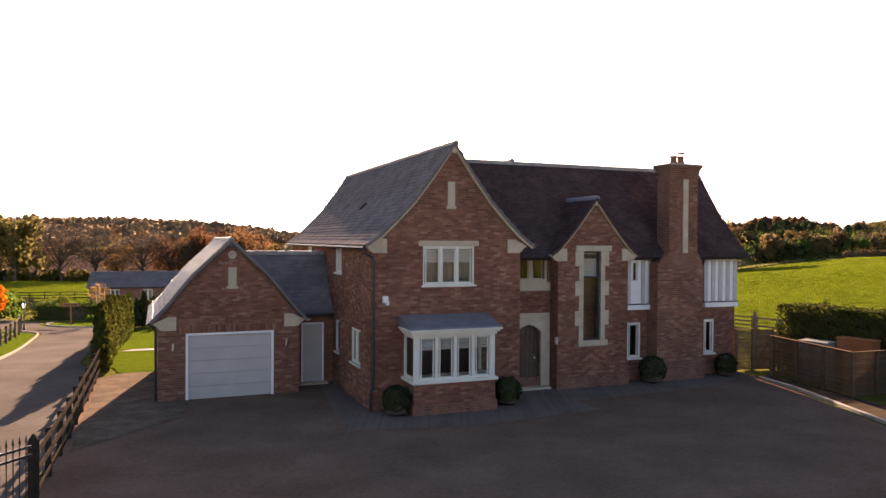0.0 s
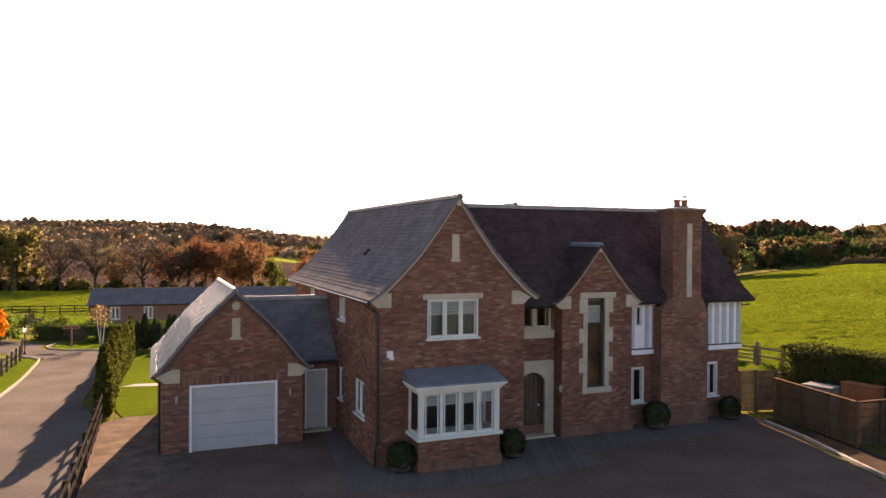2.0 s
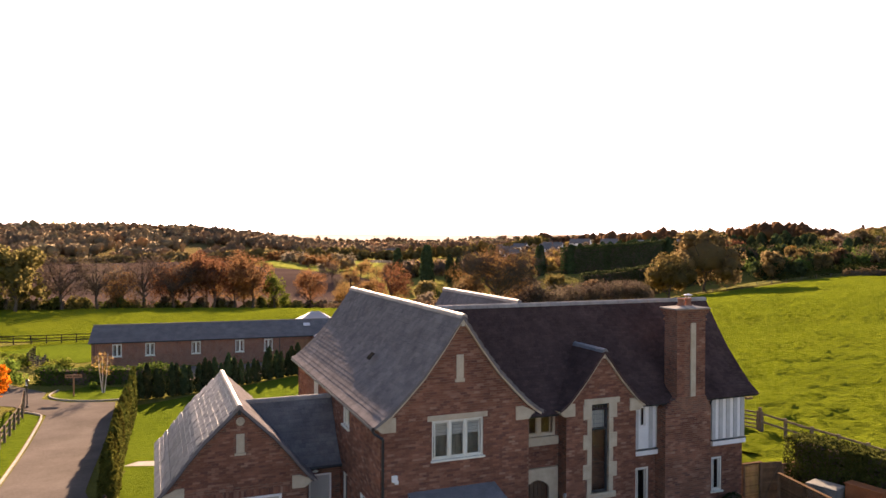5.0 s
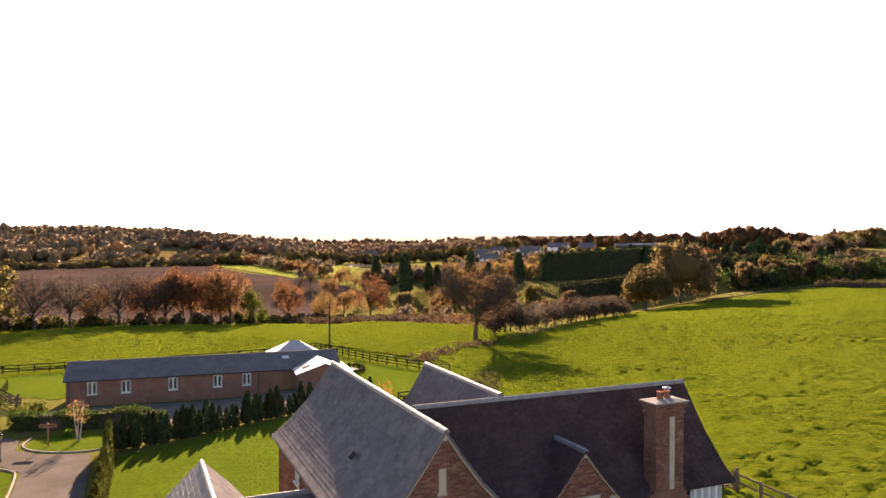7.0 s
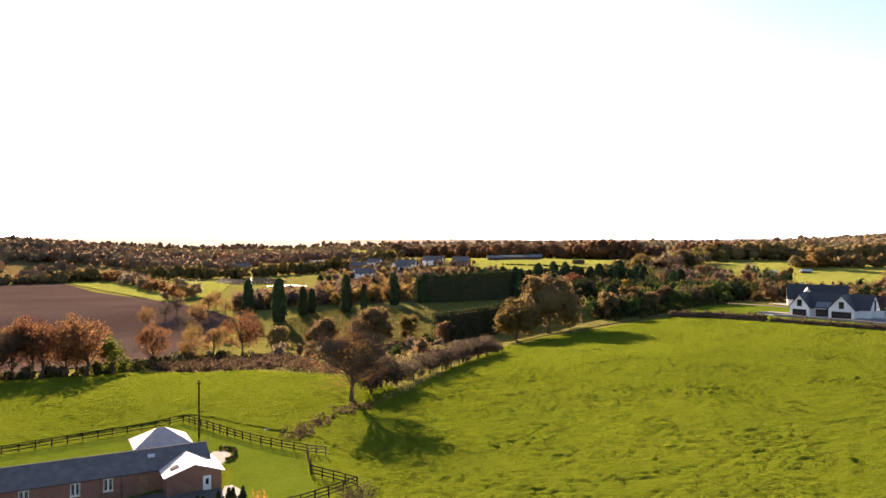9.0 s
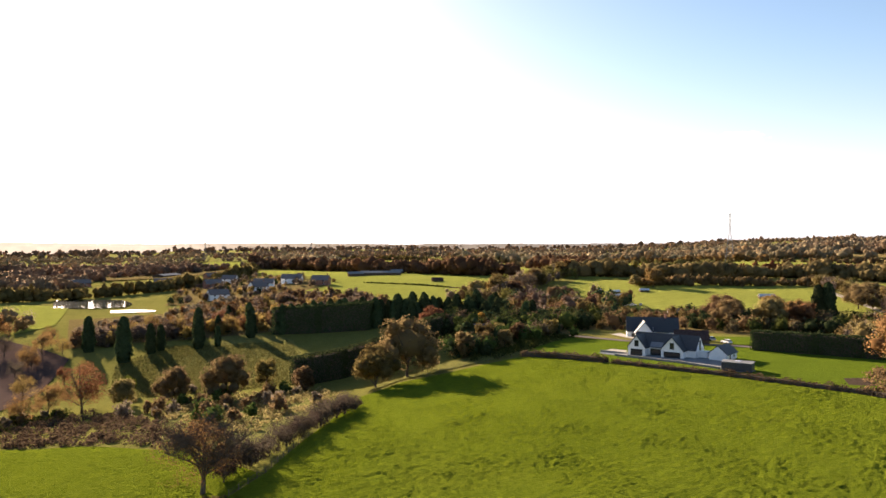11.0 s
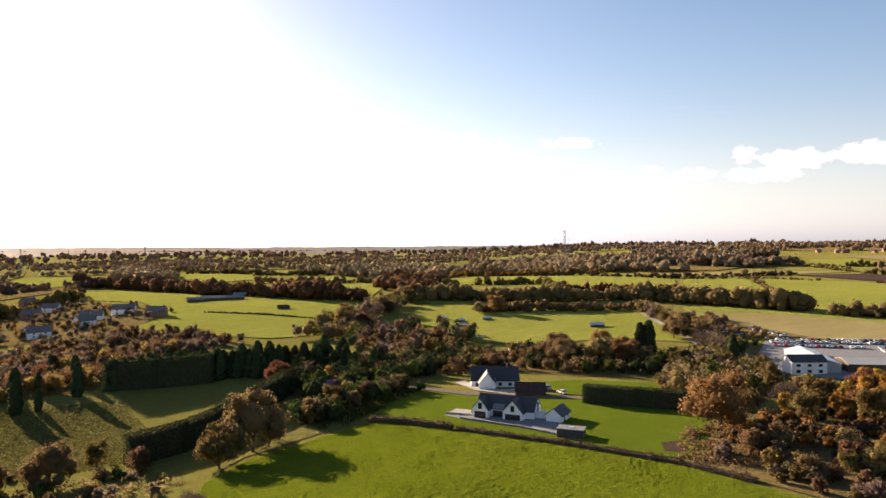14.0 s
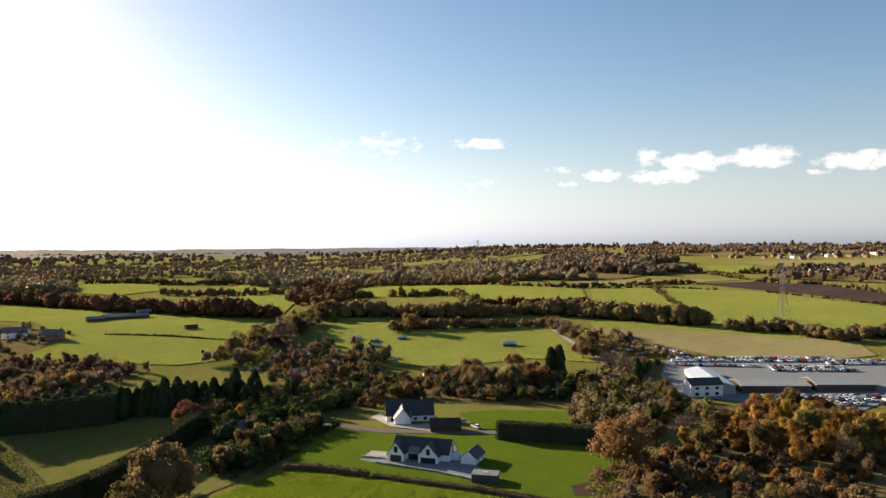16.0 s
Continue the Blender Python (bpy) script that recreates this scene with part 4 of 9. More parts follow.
def limb_mesh(name, seed, h, r, z0, w, limbs=9, twigs=0, sides=6):
    """A tapered, leaning trunk with limbs that fork, and fine twigs if asked."""
    rng = random.Random(seed)
    bm = bmesh.new()
    top = Vector((rng.uniform(-0.04, 0.04) * h, rng.uniform(-0.04, 0.04) * h, z0 + 0.45 * (h - z0)))
    knee = Vector((rng.uniform(-0.02, 0.02) * h, rng.uniform(-0.02, 0.02) * h, z0 * 0.9 + 0.2))
    tube(bm, (0, 0, -0.4), (0, 0, 0.25), r * 1.7, r * 1.1, sides, False)
    tube(bm, (0, 0, 0.25), knee, r * 1.1, r * 0.8, sides, False)
    tube(bm, knee, top, r * 0.8, r * 0.45, sides, False)
    tips = []
    for i in range(limbs):
        a = i * 2.4 + rng.uniform(-0.4, 0.4)
        f = rng.uniform(0.0, 1.0)
        p = knee.lerp(top, f)
        reach = w * rng.uniform(0.55, 0.95) * (1.0 - 0.35 * f)
        q = p + Vector((math.cos(a) * reach, math.sin(a) * reach, (h - p.z) * rng.uniform(0.25, 0.75)))
        m = p.lerp(q, 0.5) + Vector((rng.uniform(-0.1, 0.1) * w, rng.uniform(-0.1, 0.1) * w, rng.uniform(0.0, 0.08) * h))
        tube(bm, p, m, r * 0.42, r * 0.26, 5, False)
        tube(bm, m, q, r * 0.26, r * 0.07, 5, False)
        tips += [(m, q), (p.lerp(m, 0.6), q)]
    q = top + Vector((0, 0, (h - top.z) * 0.9))
    tube(bm, top, q, r * 0.45, r * 0.08, 5, False)
    tips.append((top, q))
    for i in range(twigs):
        p, q = rng.choice(tips)
        s = p.lerp(q, rng.uniform(0.15, 1.0))
        e = s + Vector((rng.uniform(-1, 1), rng.uniform(-1, 1), rng.uniform(-0.25, 1))) * w * rng.uniform(0.15, 0.38)
        m = s.lerp(e, 0.5) + Vector((rng.uniform(-1, 1), rng.uniform(-1, 1), rng.uniform(0, 1))) * w * 0.05
        t = r * rng.uniform(0.05, 0.10)
        tube(bm, s, m, t, t * 0.7, 3, False)
        tube(bm, m, e, t * 0.7, t * 0.3, 3, False)
        for _ in range(3):
            k = s.lerp(e, rng.uniform(0.3, 1.0))
            g = k + Vector((rng.uniform(-1, 1), rng.uniform(-1, 1), rng.uniform(-0.3, 1))) * w * rng.uniform(0.06, 0.16)
            tube(bm, k, g, t * 0.5, t * 0.25, 3, False)
    return mesh_of(bm, name)


def cone_mesh(name, seed, w, h, count, leaf, blunt=0.35, z0=0.0, lean=0.25):
    """A conifer: sprays on a tapering, lumpy column."""
    rng = np.random.default_rng(seed)
    t = rng.random(count) ** 1.15
    a = rng.uniform(0, math.tau, count)
    prof = w * ((1 - t) ** blunt) * np.minimum(1, 0.55 + 2.2 * t)
    lump = 1 + 0.14 * np.sin(a * 3 + t * 17 + seed) + 0.10 * np.sin(a * 7 - t * 31)
    rad = prof * lump * np.where(rng.random(count) < 0.25, rng.uniform(0.2, 1, count), rng.uniform(0.88, 1.08, count))
    c = np.stack([rad * np.cos(a), rad * np.sin(a), z0 + t * (h - z0)], 1)
    nn = np.stack([np.cos(a), np.sin(a), np.full(count, lean)], 1)
    return quads_mesh(name, c, nn, leaf, rng, 1.5)


KINDS = {}


def tree_kind(key, seed, h, w, z0, leafmat, leaf, count, trunk_r, barkmat="bark", twigs=0, limbs=9, nlobes=11, words="", cat="tree", core=0.0):
    KINDS[key] = dict(h=h, trunk=limb_mesh("trunk", seed, h, trunk_r, z0, w, limbs, twigs), crown=crown_mesh("crown", seed + 50, w, z0 * 0.75, h, count, leaf, nlobes, core=core) if count else None,
                      tm=M[barkmat], cm=M[leafmat], words=words, cat=cat)


tree_kind("oak", 1, 14.0, 8.6, 0.5, "oak_olive", 0.34, 8600, 0.42, nlobes=24, words="broad olive brown oak tree in the field", core=0.76)
tree_kind("oak_b", 2, 14.0, 8.6, 0.6, "oak_brown", 0.34, 8600, 0.42, nlobes=24, words="round brown autumn oak tree", core=0.76)
tree_kind("oak_o", 3, 14.0, 8.2, 1.2, "orange", 0.34, 8600, 0.40, nlobes=24, words="large orange autumn oak tree", core=0.76)
tree_kind("thin_oak", 4, 12.0, 8.2, 2.0, "rust", 0.12, 6500, 0.42, twigs=1300, limbs=19, nlobes=22, words="half bare oak with rust coloured leaves")
tree_kind("rusty", 5, 11.0, 5.5, 1.5, "orange", 0.22, 8200, 0.27, twigs=150, limbs=13, nlobes=16, words="half bare tree with thin orange leaves")
tree_kind("rusty_b", 6, 11.0, 5.6, 1.3, "rust", 0.2, 5200, 0.27, twigs=160, limbs=13, nlobes=16, words="half bare tree with brown leaves")
tree_kind("bare", 7, 10.0, 5.2, 1.6, "thorn_twig", 0.16, 3600, 0.28, twigs=230, limbs=15, nlobes=15, words="bare spreading tree with fine twigs")
tree_kind("golden", 8, 11.0, 3.5, 1.0, "golden", 0.32, 4800, 0.24, words="golden yellow autumn tree with small leaves", core=0.60)
tree_kind("rustfull", 9, 11.0, 4.8, 1.8, "rust", 0.4, 4300, 0.28, words="dense rust brown autumn tree", core=0.60)
tree_kind("green", 10, 9.0, 4.2, 1.4, "green_leaf", 0.38, 4300, 0.24, words="leafy green garden tree in autumn", core=0.60)
tree_kind("olive", 11, 10.0, 4.8, 1.4, "oak_olive", 0.4, 4300, 0.26, words="olive green autumn tree with a full crown", core=0.60)
tree_kind("spruce_grey", 14, 9.0, 3.4, 0.8, "green_leaf", 0.3, 3000, 0.2, words="grey green evergreen beside the half bare trees")
tree_kind("thorn", 12, 4.4, 3.2, 0.4, "thorn_twig", 0.15, 2600, 0.14, twigs=110, limbs=13, nlobes=14, words="wind clipped bare hawthorn with a low crown")
tree_kind("brownbush", 13, 7.0, 4.0, 0.5, "oak_brown", 0.34, 4300, 0.2, words="spreading brown autumn shrub, leafy to the ground", core=0.60)
KINDS["cypress"] = dict(h=15.0, trunk=limb_mesh("trunk", 21, 9, 0.3, 1.0, 0.6, 3), crown=cone_mesh("crown", 22, 2.6, 15.0, 3200, 0.5, 0.30), tm=M["bark"], cm=M["conifer"], words="tall dark columnar cypress, dense and blunt", cat="tree")
KINDS["conifer"] = dict(h=13.0, trunk=limb_mesh("trunk", 23, 8, 0.28, 1.0, 0.6, 3), crown=cone_mesh("crown", 24, 3.1, 13.0, 2700, 0.55, 0.42), tm=M["bark"], cm=M["conifer"], words="dark blunt conifer with dense sprays", cat="tree")


def plant_tree(key, x, y, h, spin, group="", label=""):
    k = KINDS[key]
    s = h / k["h"]
    e = thing("tree", pose(x, y, height(x, y) - 0.05, 0, 0, spin) @ Matrix.Scale(s, 4), label or k["words"], k["cat"], group)
    part("trunk", k["trunk"], k["tm"], e)
    if k["crown"]:
        part("crown", k["crown"], k["cm"], e)
    return e


def hedge_block(name, path, width, top, material, leaf, dens, label, seed, group="", lumpy=0.12, kind_cat="hedge"):
    """A hedge along a plan line: leaves on all its faces over a dark branchy core."""
    rng = np.random.default_rng(seed)
    cs, ns = [], []
    bm = bmesh.new()
    for (x0, y0), (x1, y1) in zip(path, path[1:]):
        L = math.hypot(x1 - x0, y1 - y0)
        dx, dy = (x1 - x0) / L, (y1 - y0) / L
        px, py = -dy, dx
        z0, z1 = height(x0, y0), height(x1, y1)
        n = int(dens * (L * (2 * top + width) + 2 * top * width))
        t = rng.uniform(-0.5 * width / L * 0.6, 1 + 0.5 * width / L * 0.6, n)
        q = rng.uniform(0, 2 * top + width, n)
        side = np.where(q < top, -1.0, np.where(q > top + width, 1.0, 0.0))
        off = np.where(side == 0, q - top - width / 2, side * width / 2)
        z = np.where(side == 0, top, np.where(side < 0, q, 2 * top + width - q))
        wob = lumpy * (np.sin(t * L * 1.9 + side) + np.sin(t * L * 0.7 + z * 2.1 + seed) + rng.normal(0, 0.8, n))
        z = np.where(side == 0, z + wob, z)
        off = np.where(side == 0, off, off + side * wob)
        ends = rng.random(n) < 0.05
        t = np.where(ends, np.where(rng.random(n) < 0.5, -0.02 - 0.2 / L, 1.02 + 0.2 / L), t)
        off = np.where(ends, rng.uniform(-width / 2, width / 2, n), off)
        cs.append(np.stack([x0 + dx * t * L + px * off, y0 + dy * t * L + py * off, z0 + (z1 - z0) * t + z], 1))
        ns.append(np.stack([px * side, py * side, np.where(side == 0, 1.0, 0.15)], 1))
        a = 0.40 * width
        pts = []
        for s in (0, 1):
            bx, by, bz = (x0, y0, z0) if s == 0 else (x1, y1, z1)
            pts += [(bx - px * a, by - py * a, bz - 0.2), (bx + px * a, by + py * a, bz - 0.2), (bx + px * a, by + py * a, bz + top * 0.9), (bx - px * a, by - py * a, bz + top * 0.9)]
        v = [bm.verts.new(p) for p in pts]
        for f in ((0, 1, 2, 3), (7, 6, 5, 4), (0, 4, 5, 1), (1, 5, 6, 2), (2, 6, 7, 3), (3, 7, 4, 0)):
            bm.faces.new([v[i] for i in f])
    bmesh.ops.recalc_face_normals(bm, faces=bm.faces[:])
    e = thing(name, Matrix(), label, kind_cat, group)
    part("inner_growth", bm, M["bark"], e)
    part("foliage", quads_mesh("leaves", np.concatenate(cs), np.concatenate(ns), leaf, rng), material, e)
    return e


# ---- the house ----
PROFILE = ((0.0, 1.0), (0.22, 0.715), (0.45, 0.445), (0.66, 0.25), (0.82, 0.112), (0.92, 0.045), (1.0, 0.0))
STEEP = ((0.0, 1.0), (0.42, 0.51), (0.65, 0.28), (0.8, 0.13), (0.9, 0.055), (1.0, 0.0))
PLAIN = ((0.0, 1.0), (0.46, 0.59), (0.67, 0.36), (0.8, 0.20), (0.9, 0.09), (1.0, 0.0))


def roof_slope(bm, half, eave, ridge, a, b, side, axis, centre, prof=PROFILE, thick=0.10):
    """One bell-cast slope from the ridge down to the eave, between a and b along the ridge."""
    pts = [(centre + side * half * s, eave + (ridge - eave) * h) for s, h in prof]
    low = [(x - side * 0.02, z - thick) for x, z in pts]
    poly = pts + low[::-1]
    return prism(bm, poly, axis, a, b)


def slope_points(half, eave, ridge, step, prof=PROFILE):
    """Even steps down the bell-cast curve: (distance out, height, slope)."""
    pts = [(half * s, eave + (ridge - eave) * h) for s, h in prof]
    out, carry = [], 0.0
    for (x0, z0), (x1, z1) in zip(pts, pts[1:]):
        L = math.hypot(x1 - x0, z1 - z0)
        d = carry
        while d < L:
            f = d / L
            out.append((x0 + (x1 - x0) * f, z0 + (z1 - z0) * f, math.atan2(z0 - z1, x1 - x0)))
            d += step
        carry = d - L
    return out


def slate_cover(name, parent, half, eave, ridge, a, b, side, axis, centre, material, seed, w=0.25, step=0.16, skip=None, prof=PROFILE):
    """Lapped slates over one slope, each a thin block of its own, joined."""
    rng = random.Random(seed)
    vs, fs = [], []
    for r, (x, z, sl) in enumerate(slope_points(half, eave, ridge, step, prof)):
        p = a + (w / 2 if r % 2 else 0)
        while p < b - 0.02:
            q = min(p + w - 0.006, b)
            if skip is None or not skip((p + q) / 2, x):
                lift = rng.uniform(0.0, 0.006)
                dx, dz = math.cos(sl) * (step + 0.03), -math.sin(sl) * (step + 0.03)
                nx, nz = math.sin(sl), math.cos(sl)
                k = len(vs)
                for along in (p, q):
                    for f, t in ((0, 0.003), (1, 0.013 + lift), (1, 0.004 + lift), (0, -0.006)):
                        X, Z = x + dx * f + nx * t, z + dz * f + nz * t
                        X = centre + side * X
                        vs.append((X, along, Z) if axis == "y" else (along, X, Z))
                for f in ((0, 1, 5, 4), (1, 2, 6, 5), (0, 3, 2, 1), (4, 5, 6, 7)):
                    fs.append([k + i for i in f])
            p += w
    me = bpy.data.meshes.new(name)
    me.from_pydata(vs, [], fs)
    me.update()
    bm = bmesh.new()
    bm.from_mesh(me)
    bmesh.ops.recalc_face_normals(bm, faces=bm.faces[:])
    bpy.data.meshes.remove(me)
    return tagged(part(name, bm, material, parent), kind="stuff")


def ridge_tiles(parent, axis, centre, z, a, b, material):
    n = max(2, round((b - a) / 0.45))
    for i in range(n):
        p, q = a + (b - a) * i / n + 0.006, a + (b - a) * (i + 1) / n - 0.006
        poly = [(centre - 0.115, z - 0.10), (centre - 0.085, z + 0.0), (centre - 0.04, z + 0.04), (centre, z + 0.05), (centre + 0.04, z + 0.04), (centre + 0.085, z + 0.0), (centre + 0.115, z - 0.10), (centre, z - 0.03)]
        part("ridge_tile", prism_of(poly, axis, p, q), material, parent)


def casement(parent, u0, u1, z0, z1, v, lights, material, face="y", sgn=-1, sill=True, bar=0.055, depth=0.09, blind=0.0, drape_m=None, name="window"):
    """A window in a wall at v, looking out towards sgn: frame, mullions, panes, sill, and what hangs behind."""
    def bx(bm, a, b, c, d, e, f):
        y0, y1 = v - sgn * c, v - sgn * d
        y0, y1 = min(y0, y1), max(y0, y1)
        return box(bm, a, b, y0, y1, e, f, 0.006) if face == "y" else box(bm, y0, y1, a, b, e, f, 0.006)
    bm = bmesh.new()
    bx(bm, u0, u0 + bar, 0.02, 0.02 + depth, z0, z1)
    bx(bm, u1 - bar, u1, 0.02, 0.02 + depth, z0, z1)
    bx(bm, u0 + bar, u1 - bar, 0.02, 0.02 + depth, z1 - bar, z1)
    bx(bm, u0 + bar, u1 - bar, 0.02, 0.02 + depth, z0, z0 + bar)
    win = part(name, bm, material, parent)
    w = (u1 - u0 - 2 * bar) / lights
    for i in range(lights):
        a = u0 + bar + i * w
        if i:
            bm = bmesh.new()
            bx(bm, a - bar * 0.75, a + bar * 0.75, 0.01, 0.02 + depth, z0 + bar, z1 - bar)
            part("mullion", bm, material, win)
        g = bar * 0.75
        bm = bmesh.new()
        for r in ((a + g, a + g + 0.035, z0 + bar, z1 - bar), (a + w - g - 0.035, a + w - g, z0 + bar, z1 - bar),
                  (a + g + 0.035, a + w - g - 0.035, z0 + bar, z0 + bar + 0.035), (a + g + 0.035, a + w - g - 0.035, z1 - bar - 0.035, z1 - bar)):
            bx(bm, r[0], r[1], 0.04, 0.08, r[2], r[3])
        part("casement_frame", bm, material, win)
        bm = bmesh.new()
        bx(bm, a + g + 0.03, a + w - g - 0.03, 0.055, 0.063, z0 + bar + 0.03, z1 - bar - 0.03)
        pane = part("pane", bm, M["glass"], win)
        pane.visible_shadow = False
    if sill:
        bm = bmesh.new()
        bx(bm, u0 - 0.05, u1 + 0.05, -0.07, 0.12, z0 - 0.06, z0)
        part("sill", bm, material, win)
    if blind:
        bm = bmesh.new()
        n = 5
        for i in range(n):
            f = (z1 - z0) * blind / n
            bx(bm, u0 + bar, u1 - bar, 0.17, 0.19 + 0.02 * (i % 2), z1 - f * (i + 1), z1 - f * i - 0.01)
        part("roman_blind", bm, M["blind"], win, "folded linen blind")
    if drape_m is not None:
        bm = bmesh.new()
        k = max(6, int((u1 - u0) / 0.09))
        for i in range(k):
            a, b = u0 + (u1 - u0) * i / k, u0 + (u1 - u0) * (i + 1) / k
            bx(bm, a, b - 0.01, 0.24 + 0.03 * (i % 2), 0.27 + 0.03 * (i % 2), z0, z1)
        part("curtain", bm, drape_m, win, "closed curtain")
    return win


def kneeler(parent, u, v, z, side):
    """The shaped stone that carries the foot of a gable."""
    pts = [(0.0, 0.05), (0.0, -0.38), (0.42, -0.38), (0.50, -0.33), (0.60, -0.22), (0.68, -0.19), (0.68, -0.15), (0.25, 0.05)]
    part("kneeler_stone", prism_of([(u + side * p, z + q) for p, q in pts], "y", v - 0.05, v + 0.20), M["stone"], parent)


def gable_wall(half, centre, eave, ridge, v0, v1, base_half, prof=PROFILE):
    pts = [(centre + half * s, eave + (ridge - eave) * h - 0.07) for s, h in prof if half * s < base_half]
    h_at = np.interp(base_half / half, [s for s, _ in prof], [h for _, h in prof])
    edge = (base_half, eave + (ridge - eave) * float(h_at) - 0.07)
    right = [*pts, (centre + edge[0], edge[1])]
    left = [(2 * centre - x, z) for x, z in right[1:]]
    return right, left[::-1], v0, v1


def gable_top(bm, half, centre, eave, ridge, v0, v1, base_half, z_base, prof=PROFILE):
    right, left, *_ = gable_wall(half, centre, eave, ridge, v0, v1, base_half, prof)
    poly = left + right + [(centre + base_half, z_base), (centre - base_half, z_base)]
    return prism(bm, poly, "y", v0, v1)


def verge(parent, half, centre, eave, ridge, v0, v1, material, prof=PROFILE):
    """The raised verge that follows a gable."""
    for side in (-1, 1):
        pts = [(centre + side * half * s, eave + (ridge - eave) * h) for s, h in prof]
        up = [(x, z + 0.035) for x, z in pts]
        dn = [(x, z - 0.10) for x, z in pts]
        part("verge", prism_of(up + dn[::-1], "y", v0, v1), material, parent)


house = thing("country_house", H22 @ Matrix.Translation((13, 24, 0)), "two storey red brick house with steep roofs and stone dressings", "house")
HO = Vector((13, 24, 0))


def hp(name, bm, material, label="", parent=None, smooth=False):
    """A part of the house, given in the house's own axes."""
    ob = part(name, bm, material, parent or house, label, smooth)
    if parent is None:
        ob.location = -HO
    return ob


def wall_lamp(parent, u, v, z, shift):
    bm = bmesh.new()
    box(bm, u - 0.03, u + 0.03, v - 0.05, v, z - 0.05, z + 0.06)
    lathe(bm, ((0.035, -0.12), (0.045, -0.10), (0.045, 0.10), (0.035, 0.12)), (u, v - 0.09, z), 10)
    ob = part("wall_lamp", bm, M["steel"], parent, "small steel up and down wall lamp")
    ob.location = shift


# left block: front gable towards the forecourt
GH, GC, GE, GR = 2.80, 8.58, 5.02, 8.18
bm = bmesh.new()
holes = ((7.60, 9.32, 3.75, 4.95), (7.10, 9.50, 1.0, 2.40))
wall_y(bm, 5.95, 10.95, 0.0, 5.0, 20.42, 20.72, holes)
hp("front_gable_wall", bm, M["brick"])
hp("front_gable_top", gable_top(bmesh.new(), GH, GC, GE, GR, 20.42, 20.72, 2.55, 5.0), M["brick"])
bm = bmesh.new()
wall_x(bm, 20.72, 33.3, 0.0, 5.0, 5.95, 6.25, ((21.55, 22.65, 1.18, 2.30), (24.0, 24.9, 3.98, 4.88), (24.3, 24.85, 1.2, 2.32), (29.0, 29.9, 3.98, 4.88)))
hp("side_wall", bm, M["brick"])
hp("side_wall", wall_x(bmesh.new(), 20.72, 33.3, 0.0, 5.0, 10.65, 10.95), M["brick"])
bm = bmesh.new()
wall_y(bm, 6.25, 10.65, 0.0, 5.0, 33.0, 33.3)
hp("rear_gable_wall", bm, M["brick"])
hp("rear_gable_top", gable_top(bmesh.new(), GH, GC, GE, GR, 33.0, 33.3, 2.55, 5.0), M["brick"])
for b in ((5.90, 6.95, 20.37, 20.42), (9.62, 11.0, 20.37, 20.42), (11.0, 12.8, 21.67, 21.72), (12.79, 15.78, 21.15, 21.20), (15.78, 17.0, 21.67, 21.72), (19.1, 21.25, 21.67, 21.72)):
    hp("plinth", boxes((*b, 0, 0.42)), M["brick"])
for side, nm in ((-1, "left_roof"), (1, "right_roof")):
    ob = hp("roof_slope", roof_slope(bmesh.new(), GH + 0.05, GE - 0.02, GR, 20.28, 33.7, side, "y", GC), M["slate"])
    cover = slate_cover("slate_covering", ob, GH + 0.05, GE - 0.02, GR, 20.24, 33.72, side, "y", GC, M["slate"], 31 + side)
rt = hp("ridge", boxes((GC - 0.05, GC + 0.05, 20.3, 33.6, GR - 0.12, GR - 0.04)), M["ridge"])
ridge_tiles(rt, "y", GC, GR, 20.22, 33.72, M["ridge"])
vent = hp("roof_vent", boxes((-0.15, 0.15, -0.19, 0.19, 0.0, 0.022), (-0.10, 0.10, -0.14, 0.14, 0.022, 0.035), bevel=0.006), M["fence_dark"], "dark slate vent on the roof")
vent.matrix_local = Matrix.Translation(-HO) @ Matrix.Translation((6.93, 24.77, 6.33)) @ Matrix.Rotation(radians(-46), 4, "Y")
vg = hp("verge_board", boxes((GC - 0.05, GC + 0.05, 20.30, 20.36, GR - 0.35, GR - 0.12)), M["stone"])
verge(vg, GH - 0.03, GC, GE - 0.05, GR - 0.08, 20.30, 20.44, M["stone"])
for u, side in ((6.43, -1), (10.47, 1)):
    kneeler(vg, u, 20.42, 5.12, side)
hp("vent_slit", boxes((8.36, 8.68, 20.38, 20.44, 6.10, 6.20), (8.40, 8.64, 20.39, 20.45, 6.20, 6.95), bevel=0.01), M["stone"], "stone ventilation slit")
w1 = casement(house, 7.60, 9.32, 3.75, 4.95, 20.42, 3, M["cream"], blind=0.42, drape_m=M["curtain"])
w1.location = -HO
hp("lintel", boxes((7.45, 9.47, 20.405, 20.50, 4.95, 5.12), bevel=0.008), M["stone"])
hp("alarm_box", boxes((6.30, 6.48, 20.33, 20.42, 3.25, 3.45), (6.40, 6.52, 20.36, 20.42, 3.17, 3.28), bevel=0.015), M["white"], "white alarm box")
# side windows of the left block
for a, b, c, d, n in ((21.55, 22.65, 1.18, 2.30, 2), (24.0, 24.9, 3.98, 4.88, 2), (24.3, 24.85, 1.2, 2.32, 1), (29.0, 29.9, 3.98, 4.88, 2)):
    casement(house, a, b, c, d, 5.95, n, M["cream"], "x").location = -HO
